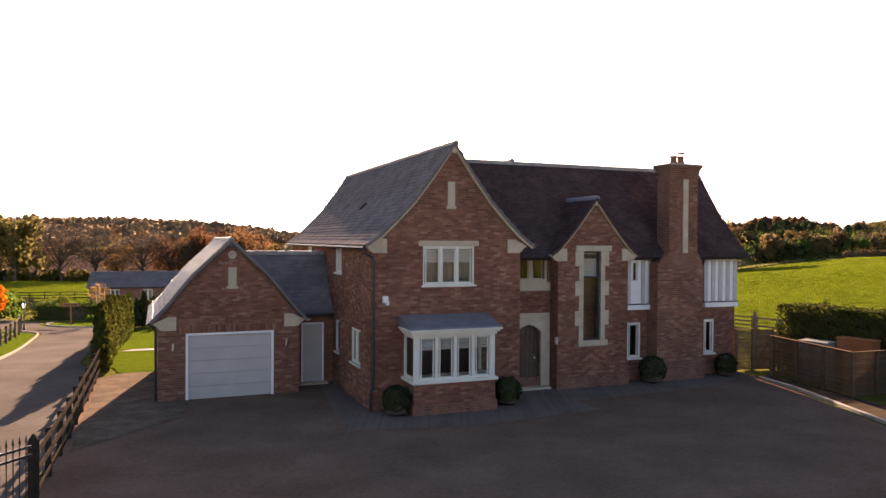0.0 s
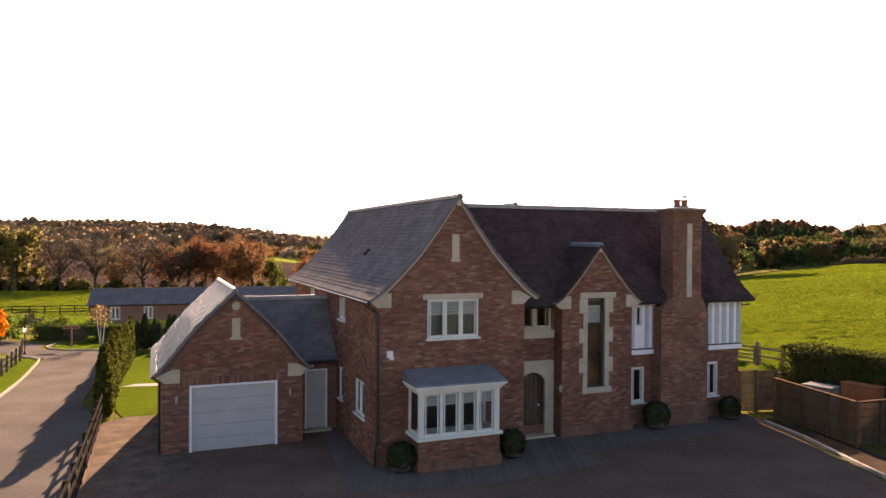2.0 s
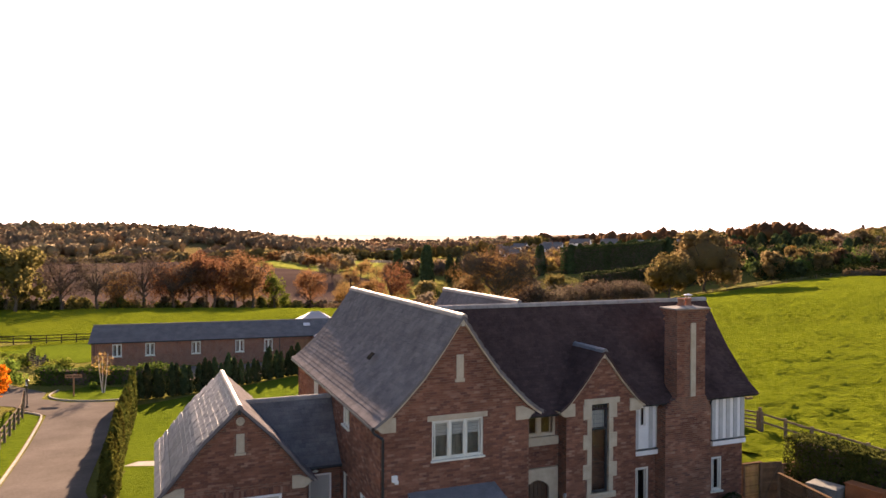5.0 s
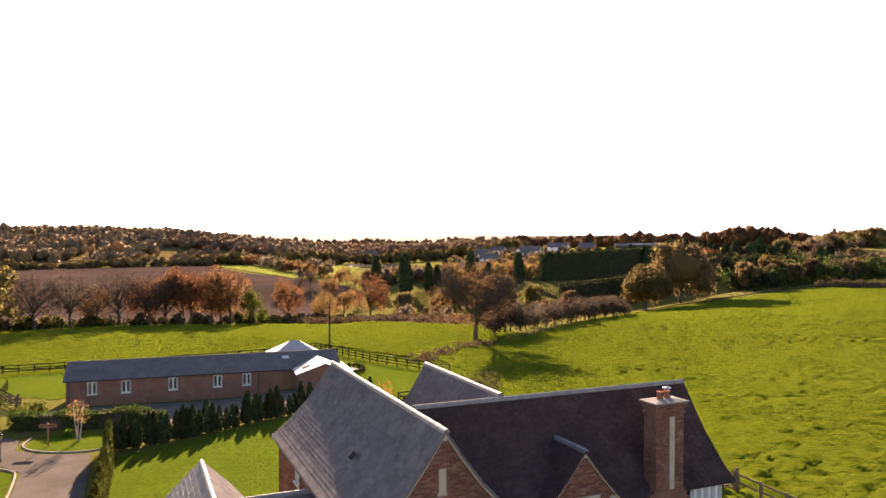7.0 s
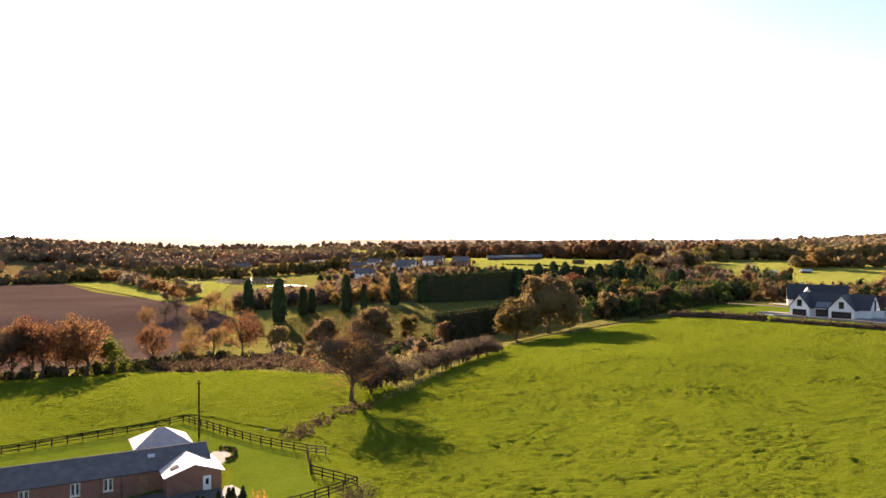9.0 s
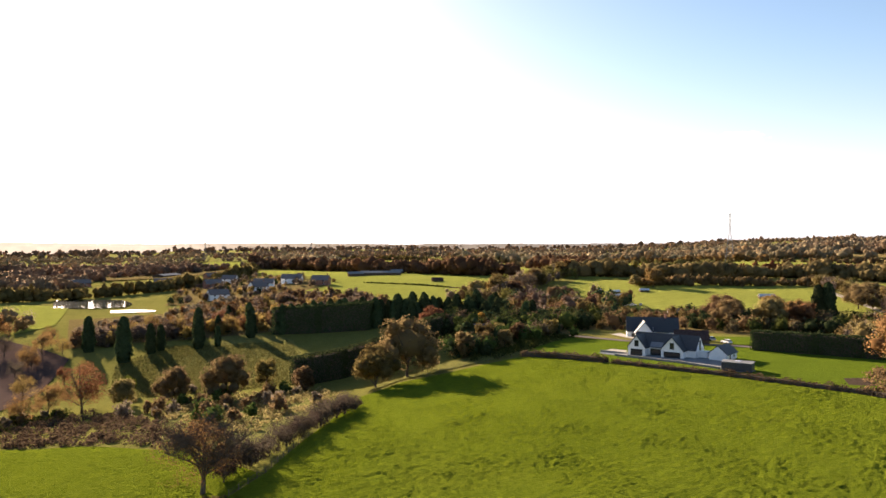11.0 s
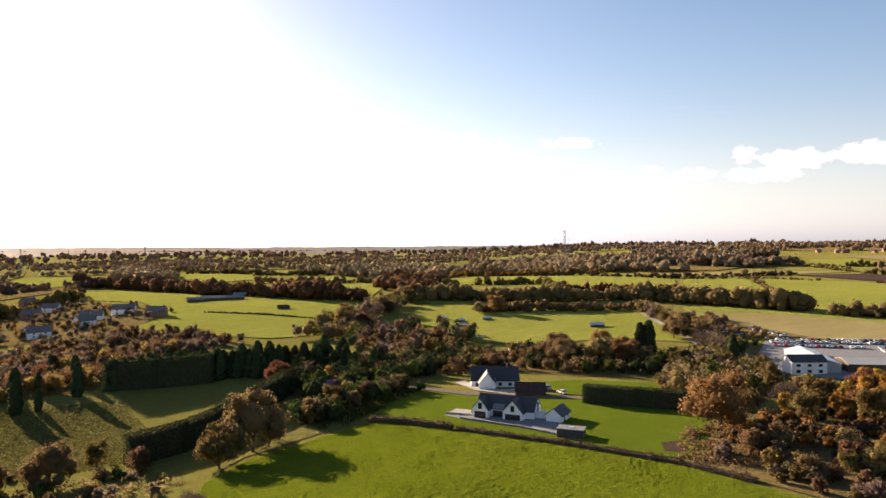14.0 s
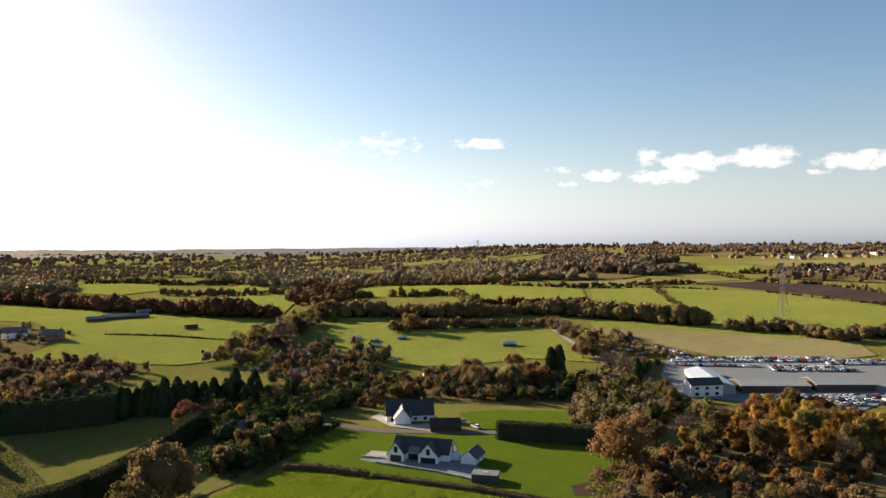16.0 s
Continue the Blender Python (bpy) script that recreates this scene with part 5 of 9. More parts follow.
# eaves gutter and downpipe of the left block
bm = bmesh.new()
tube(bm, (5.72, 20.35, 4.90), (5.72, 33.6, 4.90), 0.06, None, 8)
hp("gutter", bm, M["gutter"])
bm = bmesh.new()
for p, q in (((5.72, 20.55, 4.86), (5.80, 20.50, 4.72)), ((5.80, 20.50, 4.72), (6.02, 20.36, 4.58)), ((6.02, 20.36, 4.58), (6.02, 20.36, 0.75)), ((6.02, 20.36, 0.75), (5.93, 20.33, 0.6)), ((5.93, 20.33, 0.6), (5.93, 20.33, 0.05))):
    tube(bm, p, q, 0.042, None, 8)
hp("downpipe", bm, M["gutter"])

# bay window
bay = hp("bay_window", boxes((6.97, 9.58, 19.40, 20.42, 0.0, 0.93)), M["brick"], "square white bay window on a brick base with a lead roof")
part("stone_sill", boxes((6.90, 9.65, 19.32, 20.42, 0.93, 1.02), bevel=0.012), M["cream"], bay)
for b in ((6.92, 9.63, 19.35, 19.40), (6.92, 6.97, 19.40, 20.37)):
    part("plinth", boxes((*b, 0, 0.32)), M["brick"], bay)
part("cornice", boxes((6.93, 9.62, 19.36, 20.42, 2.32, 2.40), (6.86, 9.69, 19.29, 20.42, 2.40, 2.47), (6.80, 9.75, 19.23, 20.42, 2.47, 2.53), bevel=0.01), M["cream"], bay)
part("lead_roof", prism_of([(19.22, 2.53), (19.24, 2.57), (20.42, 2.86), (20.42, 2.53)], "x", 6.82, 9.73), M["lead"], bay)
for a in (6.98, 9.45):
    part("post", boxes((a, a + 0.12, 19.41, 19.53, 1.02, 2.32), bevel=0.01), M["cream"], bay)
for i in range(4):
    a = 7.10 + i * 0.5875
    casement(bay, a, a + 0.5875, 1.02, 2.32, 19.41, 1, M["cream"], sill=False, bar=0.05, blind=0.33, name="bay_light")
casement(bay, 19.53, 20.42, 1.02, 2.32, 6.98, 1, M["cream"], "x", -1, False, 0.05, name="bay_light")
casement(bay, 19.53, 20.42, 1.02, 2.32, 9.57, 1, M["cream"], "x", 1, False, 0.05, name="bay_light")

# main block
MH, MC, ME, MR = 2.66, 24.0, 4.62, 8.08
bm = bmesh.new()
mh = ((11.42, 12.72, 3.70, 4.62), (11.45, 12.43, 0.0, 2.30), (16.11, 16.70, 0.83, 2.14), (19.67, 20.18, 0.83, 2.14), (16.25, 16.52, 3.65, 4.40))
wall_y(bm, 10.95, 21.2, 0.0, 4.7, 21.72, 22.02, mh)
hp("front_wall", bm, M["brick"])
hp("end_wall", wall_x(bmesh.new(), 22.02, 26.3, 0.0, 4.7, 20.9, 21.2), M["brick"])
hp("rear_wall", wall_y(bmesh.new(), 10.95, 20.9, 0.0, 4.7, 26.0, 26.3), M["brick"])
pts = [(MC + MH * s, ME + (MR - ME) * h - 0.08) for s, h in PROFILE if MH * s < 2.25]
poly = [(2 * MC - y, z) for y, z in pts[::-1]] + pts[1:] + [(MC + 2.25, 4.7), (MC - 2.25, 4.7)]
hp("end_gable_top", prism_of(poly, "x", 20.9, 21.2), M["brick"])
for side in (-1, 1):
    ob = hp("roof_slope", roof_slope(bmesh.new(), MH, ME, MR, 8.7, 21.58, side, "x", MC), M["tile"])
    cover = slate_cover("tile_covering", ob, MH, ME, MR, 8.9, 21.60, side, "x", MC, M["tile"], 41 + side, 0.17, 0.115)
    # the verge leans in towards the ridge
    for me in (ob.data, cover.data):
        for v in me.vertices:
            if v.co.x > 21.0:
                v.co.x -= 0.26 * (v.co.z - ME) / (MR - ME)
rt = hp("ridge", boxes((9.0, 21.3, MC - 0.05, MC + 0.05, MR - 0.12, MR - 0.04)), M["ridge"])
ridge_tiles(rt, "x", MC, MR, 8.9, 21.36, M["ridge"])
for a, b in ((10.95, 12.6), (16.05, 17.5), (18.9, 21.6)):
    hp("gutter", tube(bmesh.new(), (a, 21.36, 4.52), (b, 21.36, 4.52), 0.055, None, 8), M["gutter"])
for a, b in ((11.0, 12.56), (16.05, 21.55)):
    hp("soffit", boxes((a, b, 21.40, 21.72, 4.50, 4.58)), M["gutter"])
for u in (17.08, 19.35):
    bm = bmesh.new()
    for p, q in (((u, 21.38, 4.48), (u + 0.08, 21.5, 4.36)), ((u + 0.08, 21.5, 4.36), (u + 0.12, 21.64, 4.2)), ((u + 0.12, 21.64, 4.2), (u + 0.12, 21.64, 0.05 if u < 18 else 4.1))):
        tube(bm, p, q, 0.04, None, 8)
    hp("downpipe", bm, M["gutter"])
# rear wing
ob = hp("rear_wing_wall", boxes((10.0, 15.1, 26.3, 31.3, 0, 4.7)), M["brick"])
part("gable", gable_top(bmesh.new(), 2.8, 12.56, ME, 8.2, 31.0, 31.3, 2.5, 4.6), M["brick"], ob)
for side in (-1, 1):
    ob = hp("roof_slope", roof_slope(bmesh.new(), 2.8, ME, 8.2, 24.0, 31.6, side, "y", 12.56), M["slate"])
    slate_cover("slate_covering", ob, 2.8, ME, 8.2, 24.3, 31.62, side, "y", 12.56, M["slate"], 51 + side)
rt = hp("ridge", boxes((12.51, 12.61, 24.2, 31.5, 8.08, 8.16)), M["ridge"])
ridge_tiles(rt, "y", 12.56, 8.2, 24.1, 31.64, M["ridge"])

# entrance: stone surround with a flat pointed arch, oak door, window above
arch = [(11.47, 0), (11.47, 1.95), (11.58, 2.10), (11.78, 2.20), (11.95, 2.24), (12.12, 2.20), (12.32, 2.10), (12.43, 1.95), (12.43, 0)]
bm = bmesh.new()
outer = [(11.08, 0), (11.08, 2.63), (12.78, 2.63), (12.78, 0)]
half_l = [outer[0], outer[1], (11.95, 2.63)] + [p for p in arch if p[0] <= 11.95][::-1]
half_r = [(11.95, 2.63), outer[2], outer[3]] + [p for p in arch if p[0] >= 11.95][::-1]
prism(bm, half_l, "y", 21.62, 21.80)
prism(bm, half_r, "y", 21.62, 21.80)
door = hp("front_door", bm, M["stone"], "dark oak front door in a carved stone arch")
bm = bmesh.new()
for i in range(6):
    box(bm, 11.45 + i * 0.165, 11.605 + i * 0.165, 21.86, 21.91, 0.1, 2.28, 0.008)
part("door_leaf", bm, M["oak_door"], door, "vertical boarded oak door")
part("step", boxes((11.2, 12.7, 21.35, 21.9, 0, 0.10), bevel=0.015), M["stone"], door, "worn stone step")
bm = bmesh.new()
lathe(bm, ((0.012, -0.03), (0.035, -0.02), (0.035, 0.02), (0.012, 0.03)), (0, 0, 0), 10)
knob = part("handle", bm, M["steel"], door, "small steel handle")
knob.matrix_local = pose(12.3, 21.84, 1.05, 90, 0, 0)
ew = casement(house, 11.42, 12.72, 3.70, 4.62, 21.72, 2, M["stone"], bar=0.10)
ew.location = -HO
hp("window_apron", boxes((11.3, 12.82, 21.66, 21.72, 3.40, 3.68), bevel=0.01), M["stone"])
wall_lamp(house, 12.75, 21.20, 1.72, -HO)

# stair gable with the tall quoined window
SH, SC, SE, SR = 1.78, 14.32, 4.72, 6.68
bm = bmesh.new()
wall_y(bm, 12.84, 15.73, 0, 4.6, 21.20, 21.50, ((13.86, 14.57, 1.66, 4.6),))
box(bm, 12.84, 13.1, 21.50, 21.72, 0, 4.6)
box(bm, 15.47, 15.73, 21.50, 21.72, 0, 4.6)
hp("stair_gable_wall", bm, M["brick"])
bm = bmesh.new()
right, left, *_ = gable_wall(SH, SC, SE, SR, 21.2, 21.5, 1.445, STEEP)
prism(bm, [(12.875, 4.6), (13.86, 4.6), (13.86, 4.78), (14.57, 4.78), (14.57, 4.6), (15.765, 4.6)] + right[::-1] + left[::-1], "y", 21.20, 21.50)
hp("stair_gable_top", bm, M["brick"])
ob = None
for side in (-1, 1):
    ob = hp("roof_slope", roof_slope(bmesh.new(), SH, SE, SR, 21.08, 23.1, side, "y", SC, STEEP), M["tile"])
    slate_cover("slate_covering", ob, SH, SE, SR, 21.06, 23.0, side, "y", SC, M["tile"], 61 + side, prof=STEEP)
ridge_tiles(ob, "y", SC, SR, 21.05, 23.0, M["lead"])
vg = hp("verge_board", boxes((SC - 0.05, SC + 0.05, 21.10, 21.16, SR - 0.3, SR - 0.12)), M["stone"])
verge(vg, SH - 0.03, SC, SE - 0.05, SR - 0.08, 21.10, 21.22, M["stone"], STEEP)
for u, side in ((13.17, -1), (15.45, 1)):
    kneeler(vg, u, 21.20, 4.82, side)
tw = hp("stair_window", boxes((13.55, 15.02, 21.16, 21.30, 4.78, 4.98), bevel=0.01), M["stone"], "tall stair window with long and short stone quoins")
part("window_sill", boxes((13.66, 14.86, 21.14, 21.34, 1.46, 1.66), bevel=0.01), M["stone"], tw)
for i in range(6):
    za, zb = 1.66 + i * 0.52, 1.66 + (i + 1) * 0.52
    wd = 0.34 if i % 2 else 0.18
    part("quoin_stone", boxes((13.86 - wd, 13.86, 21.17, 21.34, za + 0.004, zb - 0.004), bevel=0.008), M["stone"], tw)
    part("quoin_stone", boxes((14.57, 14.57 + wd, 21.17, 21.34, za + 0.004, zb - 0.004), bevel=0.008), M["stone"], tw)
part("window_frame", boxes((13.86, 13.92, 21.28, 21.36, 1.66, 4.78), (14.51, 14.57, 21.28, 21.36, 1.66, 4.78), (13.92, 14.51, 21.28, 21.36, 4.72, 4.78), (13.92, 14.51, 21.28, 21.36, 1.66, 1.72), (13.92, 14.51, 21.28, 21.36, 3.85, 3.90)), M["charcoal"], tw)
for a, b in ((1.72, 3.85), (3.90, 4.72)):
    part("pane", boxes((13.92, 14.51, 21.31, 21.318, a, b)), M["glass"], tw).visible_shadow = False
for i in range(1, 5):
    part("lead_bar", boxes((13.92 + i * 0.118 - 0.006, 13.92 + i * 0.118 + 0.006, 21.300, 21.308, 3.90, 4.72)), M["lead"], tw)
    part("lead_bar", boxes((13.92, 14.51, 21.297, 21.305, 3.90 + i * 0.164 - 0.006, 3.90 + i * 0.164 + 0.006)), M["lead"], tw)
part("roman_blind", boxes((13.9, 14.53, 21.42, 21.44, 3.9, 4.74)), M["blind"], tw, "pale blind behind the leaded lights")

# half timbered upper panels
for a, b, strips, win in ((16.02, 17.13, 3, True), (19.60, 21.22, 4, False)):
    tf = hp("timber_panel", boxes((a, b, 21.62, 21.715, 4.42, 4.52), bevel=0.006), M["white"], "white boarded panel with grey upright battens")
    part("sill_beam", boxes((a - 0.01, b + 0.01, 21.56, 21.715, 2.62, 2.80), bevel=0.006), M["white"], tf)
    n = 2 * strips + 1
    for i in range(n):
        p, q = a + (b - a) * i / n, a + (b - a) * (i + 1) / n
        if win and 16.2 < (p + q) / 2 < 16.56:
            for za, zb in ((2.82, 3.63), ):
                part("board", boxes((p, q, 21.66, 21.715, za, zb)), M["white"], tf)
            continue
        part("batten" if i % 2 == 0 else "board", boxes((p, q, 21.63 if i % 2 == 0 else 21.66, 21.715, 2.82, 4.42)), M["panel_grey"] if i % 2 == 0 else M["white"], tf)
    part("drip_rail", boxes((a - 0.02, b + 0.02, 21.55, 21.715, 2.80, 2.84)), M["charcoal"], tf)
    if win:
        casement(tf, 16.20, 16.56, 3.63, 4.42, 21.63, 1, M["white"], bar=0.05, sill=False)
for a, b in ((16.11, 16.70), (19.67, 20.18)):
    w = casement(house, a, b, 0.83, 2.14, 21.72, 1, M["cream"], bar=0.07)
    w.location = -HO
hp("end_gutter_bracket", boxes((21.2, 21.5, 21.47, 21.60, 4.30, 4.38)), M["fence_wood"])

# chimney on the front wall
ch = hp("chimney", boxes((17.0, 19.1, 21.15, 22.1, 0, 4.15)), M["brick"], "tall brick chimney stack with a stone strip and flared cap")
part("plinth", boxes((16.93, 19.17, 21.08, 22.1, 0, 0.75), bevel=0.03), M["brick"], ch)
part("shoulder", prism_of([(17.0, 4.15), (17.0, 4.3), (17.3, 4.62), (17.56, 4.72), (18.87, 4.72), (18.95, 4.5), (19.1, 4.3), (19.1, 4.15)], "y", 21.15, 22.1), M["brick"], ch)
part("chimney_shaft", boxes((17.56, 18.87, 21.22, 21.92, 4.72, 7.62)), M["brick"], ch)
for o, za, zb in ((0.035, 7.52, 7.60), (0.0, 7.60, 7.72), (0.04, 7.72, 7.80), (0.075, 7.80, 7.88), (0.11, 7.88, 7.96)):
    part("corbel_course", boxes((17.56 - o, 18.87 + o, 21.22 - o, 21.92 + o, za, zb)), M["brick"], ch)
bm = bmesh.new()
v = [bm.verts.new(p) for p in ((17.43, 21.09, 7.96), (19.0, 21.09, 7.96), (19.0, 22.05, 7.96), (17.43, 22.05, 7.96), (17.42, 21.08, 8.0), (19.01, 21.08, 8.0), (19.01, 22.06, 8.0), (17.42, 22.06, 8.0),
                               (17.9, 21.45, 8.07), (18.55, 21.45, 8.07), (18.55, 21.7, 8.07), (17.9, 21.7, 8.07))]
for f in ((3, 2, 1, 0), (0, 1, 5, 4), (1, 2, 6, 5), (2, 3, 7, 6), (3, 0, 4, 7), (4, 5, 9, 8), (5, 6, 10, 9), (6, 7, 11, 10), (7, 4, 8, 11), (8, 9, 10, 11)):
    bm.faces.new([v[i] for i in f])
part("cap", bm, M["cap_mortar"], ch, "grey mortar flaunching")
part("stone_strip", boxes((18.17, 18.40, 21.17, 21.23, 4.66, 7.45), bevel=0.01), M["stone"], ch)
for u, nm in ((18.02, 0), (18.36, 1)):
    bm = bmesh.new()
    lathe(bm, ((0.15, 0), (0.14, 0.05), (0.115, 0.10), (0.11, 0.22), (0.13, 0.24), (0.13, 0.30)), (u, 21.58, 8.04), 14)
    pot = part("chimney_pot", bm, M["terracotta"], ch)
    if nm:
        bm = bmesh.new()
        for k in range(3):
            tube(bm, (u + 0.09 * math.cos(k * 2.1), 21.58 + 0.09 * math.sin(k * 2.1), 8.33), (u + 0.09 * math.cos(k * 2.1), 21.58 + 0.09 * math.sin(k * 2.1), 8.46), 0.012)
        lathe(bm, ((0.16, 8.44), (0.17, 8.46), (0.02, 8.51)), (u, 21.58, 0), 12)
        part("cowl", bm, M["steel"], pot, "steel rain cowl")
# floors, so that no light leaks through the rooms
hp("upper_floor", boxes((6.25, 10.65, 20.72, 33.0, 2.62, 2.80), (10.95, 20.9, 22.02, 26.0, 2.62, 2.80)), M["room"])
hp("inner_wall", boxes((6.25, 10.65, 23.6, 23.7, 0, 5.0), (10.95, 20.9, 24.2, 24.3, 0, 4.7)), M["room"])

# ---- garage and link ----
garage = thing("garage", H22 @ Matrix.Translation((2.3, 27, 0)), "brick garage with a steep slate roof and a pale door", "garage")
GO = -Vector((2.3, 27, 0))


def gp(name, bm, material, label="", parent=None):
    ob = part(name, bm, material, parent or garage, label)
    if parent is None:
        ob.location = GO
    return ob


KH, KC, KE, KR = 2.42, 2.28, 2.55, 5.15
bm = bmesh.new()
wall_y(bm, 0.08, 4.48, 0, 2.5, 23.88, 24.18, ((0.90, 3.64, 0, 2.13),))
gp("front_wall", bm, M["brick"])
gp("gable_top", gable_top(bmesh.new(), KH, KC, KE, KR, 23.88, 24.18, 2.2, 2.5, PLAIN), M["brick"])
gp("rear_gable", gable_top(bmesh.new(), KH, KC, KE, KR, 29.7, 30.0, 2.2, 0.0, PLAIN), M["brick"])
gp("side_wall", boxes((0.08, 0.38, 24.18, 29.7, 0, 2.5)), M["brick"])
gp("side_wall", boxes((4.18, 4.48, 24.18, 29.7, 0, 2.5)), M["brick"])
lt = gp("lintel", boxes((0.62, 3.92, 23.87, 24.0, 2.14, 2.36)), M["brick"])
for i in range(42):
    part("soldier_brick", boxes((0.63 + i * 0.0783, 0.63 + i * 0.0783 + 0.068, 23.86, 23.875, 2.145, 2.355)), M["brick_single"], lt)
gd = gp("garage_door", boxes((0.90, 0.98, 23.84, 23.98, 0, 2.13), (3.56, 3.64, 23.84, 23.98, 0, 2.13), (0.98, 3.56, 23.84, 23.98, 2.06, 2.13), bevel=0.006), M["white"], "wide pale sectional garage door in a white frame")
for i in range(5):
    part("door_section", boxes((0.98, 3.56, 23.93, 23.97, 0.02 + i * 0.408, 0.02 + (i + 1) * 0.408 - 0.006), bevel=0.006), M["door_grey"], gd)
gp("vent_slit", boxes((2.14, 2.50, 23.84, 23.90, 3.52, 3.60), (2.19, 2.45, 23.85, 23.91, 3.60, 4.22), bevel=0.01), M["stone"], "stone ventilation slit")
bm = bmesh.new()
for k in range(16):
    a, b = k * math.tau / 16, (k + 1) * math.tau / 16
    tube(bm, (0.11 * math.cos(a), 0.11 * math.sin(a), 0), (0.11 * math.cos(b), 0.11 * math.sin(b), 0), 0.03, None, 6)
lathe(bm, ((0.08, -0.02), (0.08, 0.02), (0.03, 0.04)), (0, 0, 0), 12)
ob = gp("round_vent", bm, M["stone"], "round stone roundel")
ob.matrix_local = Matrix.Translation(GO) @ pose(2.32, 23.86, 4.62, 90, 0, 0)
vg = gp("verge_board", boxes((KC - 0.05, KC + 0.05, 23.76, 23.82, KR - 0.3, KR - 0.12)), M["gutter"])
verge(vg, KH - 0.02, KC, KE - 0.03, KR - 0.06, 23.74, 23.86, M["gutter"], PLAIN)
for u, side in ((0.62, -1), (3.98, 1)):
    kneeler(vg, u, 23.88, 2.62, side)
for u in (0.53, 4.05):
    wall_lamp(garage, u, 23.88, 1.72, GO)
rs = gp("roof_slope", roof_slope(bmesh.new(), KH, KE, KR, 23.72, 30.3, 1, "y", KC, PLAIN), M["slate"])
slate_cover("slate_covering", rs, KH, KE, KR, 23.72, 30.3, 1, "y", KC, M["slate"], 71, prof=PLAIN)
garage_left = gp("roof_slope", roof_slope(bmesh.new(), KH, KE, KR, 23.72, 30.3, -1, "y", KC, PLAIN), M["slate"])
ridge_tiles(rs, "y", KC, KR, 23.70, 30.32, M["ridge"])
bm = bmesh.new()
tube(bm, (-0.17, 23.8, 2.46), (-0.17, 30.2, 2.46), 0.055, None, 8)
tube(bm, (-0.17, 24.0, 2.44), (0.02, 24.05, 2.25), 0.04, None, 8)
tube(bm, (0.02, 24.05, 2.25), (0.02, 24.05, 0.03), 0.04, None, 8)
gp("gutter", bm, M["gutter"])

link = thing("link_building", H22 @ Matrix.Translation((5.2, 26.5, 0)), "low brick link building with a dark tiled roof", "building")
LO = -Vector((5.2, 26.5, 0))
bm = bmesh.new()
wall_y(bm, 4.49, 5.94, 0, 2.55, 25.20, 25.45, ((4.80, 5.60, 0.08, 2.18),))
part("front_wall", bm, M["brick"], link).location = LO
part("rear_wall", boxes((4.49, 5.94, 27.9, 28.15, 0, 2.55)), M["brick"], link).location = LO
dr = part("side_door", boxes((4.80, 4.86, 25.18, 25.28, 0.08, 2.18), (5.54, 5.60, 25.18, 25.28, 0.08, 2.18), (4.86, 5.54, 25.18, 25.28, 2.12, 2.18)), M["white"], link, "plain pale grey side door")
dr.location = LO
part("door_leaf", boxes((4.86, 5.54, 25.24, 25.28, 0.08, 2.12), bevel=0.006), M["door_grey"], dr)
bm = bmesh.new()
lathe(bm, ((0.02, -0.02), (0.03, 0.0), (0.02, 0.02)), (5.48, 25.21, 1.05), 8)
part("handle", bm, M["steel"], dr)
part("step", boxes((4.7, 5.7, 24.85, 25.2, 0, 0.08), bevel=0.01), M["stone"], link).location = LO
for side in (-1, 1):
    rs2 = part("roof_slope", roof_slope(bmesh.new(), 1.66, 2.55, 4.66, 2.5, 5.93, side, "x", 26.66), M["slate"], link)
    rs2.location = LO
    slate_cover("slate_covering", rs2, 1.66, 2.55, 4.66, 2.9, 5.93, side, "x", 26.66, M["slate"], 81 + side)
ridge_tiles(rs2, "x", 26.66, 4.66, 2.4, 5.92, M["ridge"])
bm = bmesh.new()
tube(bm, (4.6, 24.98, 2.47), (5.93, 24.98, 2.47), 0.055, None, 8)
part("gutter", bm, M["gutter"], link).location = LO
bm = bmesh.new()
lathe(bm, ((0.02, 0.0), (0.10, 0.03), (0.11, 0.05), (0.02, 0.10)), (5.02, 25.12, 2.26), 12)
part("door_lamp", bm, M["cream"], link, "small lamp over the door").location = LO


# ---- round the house ----
def topiary(x, y, r, h, seed, group="clipped shrubs by the house"):
    """A dome-clipped evergreen."""
    rng = np.random.default_rng(seed)
    n = 1500
    d = rng.normal(0, 1, (n, 3))
    d /= np.linalg.norm(d, axis=1)[:, None]
    z = h * 0.48 + d[:, 2] * h * 0.5
    taper = np.where(d[:, 2] < 0, 0.95, 1.0)
    k = rng.uniform(0.9, 1.05, n)
    c = np.stack([d[:, 0] * r * k * taper, d[:, 1] * r * k * taper, np.maximum(z * k, 0.03)], 1)
    e = thing("clipped_shrub", pose(x, y, height(x, y) + 0.03), "dark dome clipped evergreen shrub beside the wall", "shrub", group)
    part("foliage", quads_mesh("leaves", c, d, 0.07, rng), M["conifer"], e)
    bm = bmesh.new()
    lathe(bm, ((0.05, -0.05), (r * 0.8, 0.08), (r * 0.9, h * 0.45), (r * 0.6, h * 0.82), (0.05, h * 0.93)), (0, 0, 0), 12)
    part("inner_growth", bm, M["bark"], e)


for u, v, r, h, sd in ((6.55, 19.75, 0.42, 0.85, 1), (10.25, 19.85, 0.42, 0.85, 2), (16.75, 21.05, 0.47, 0.95, 3), (20.25, 21.15, 0.40, 0.85, 4)):
    topiary(*hw(u, v), r, h, sd)


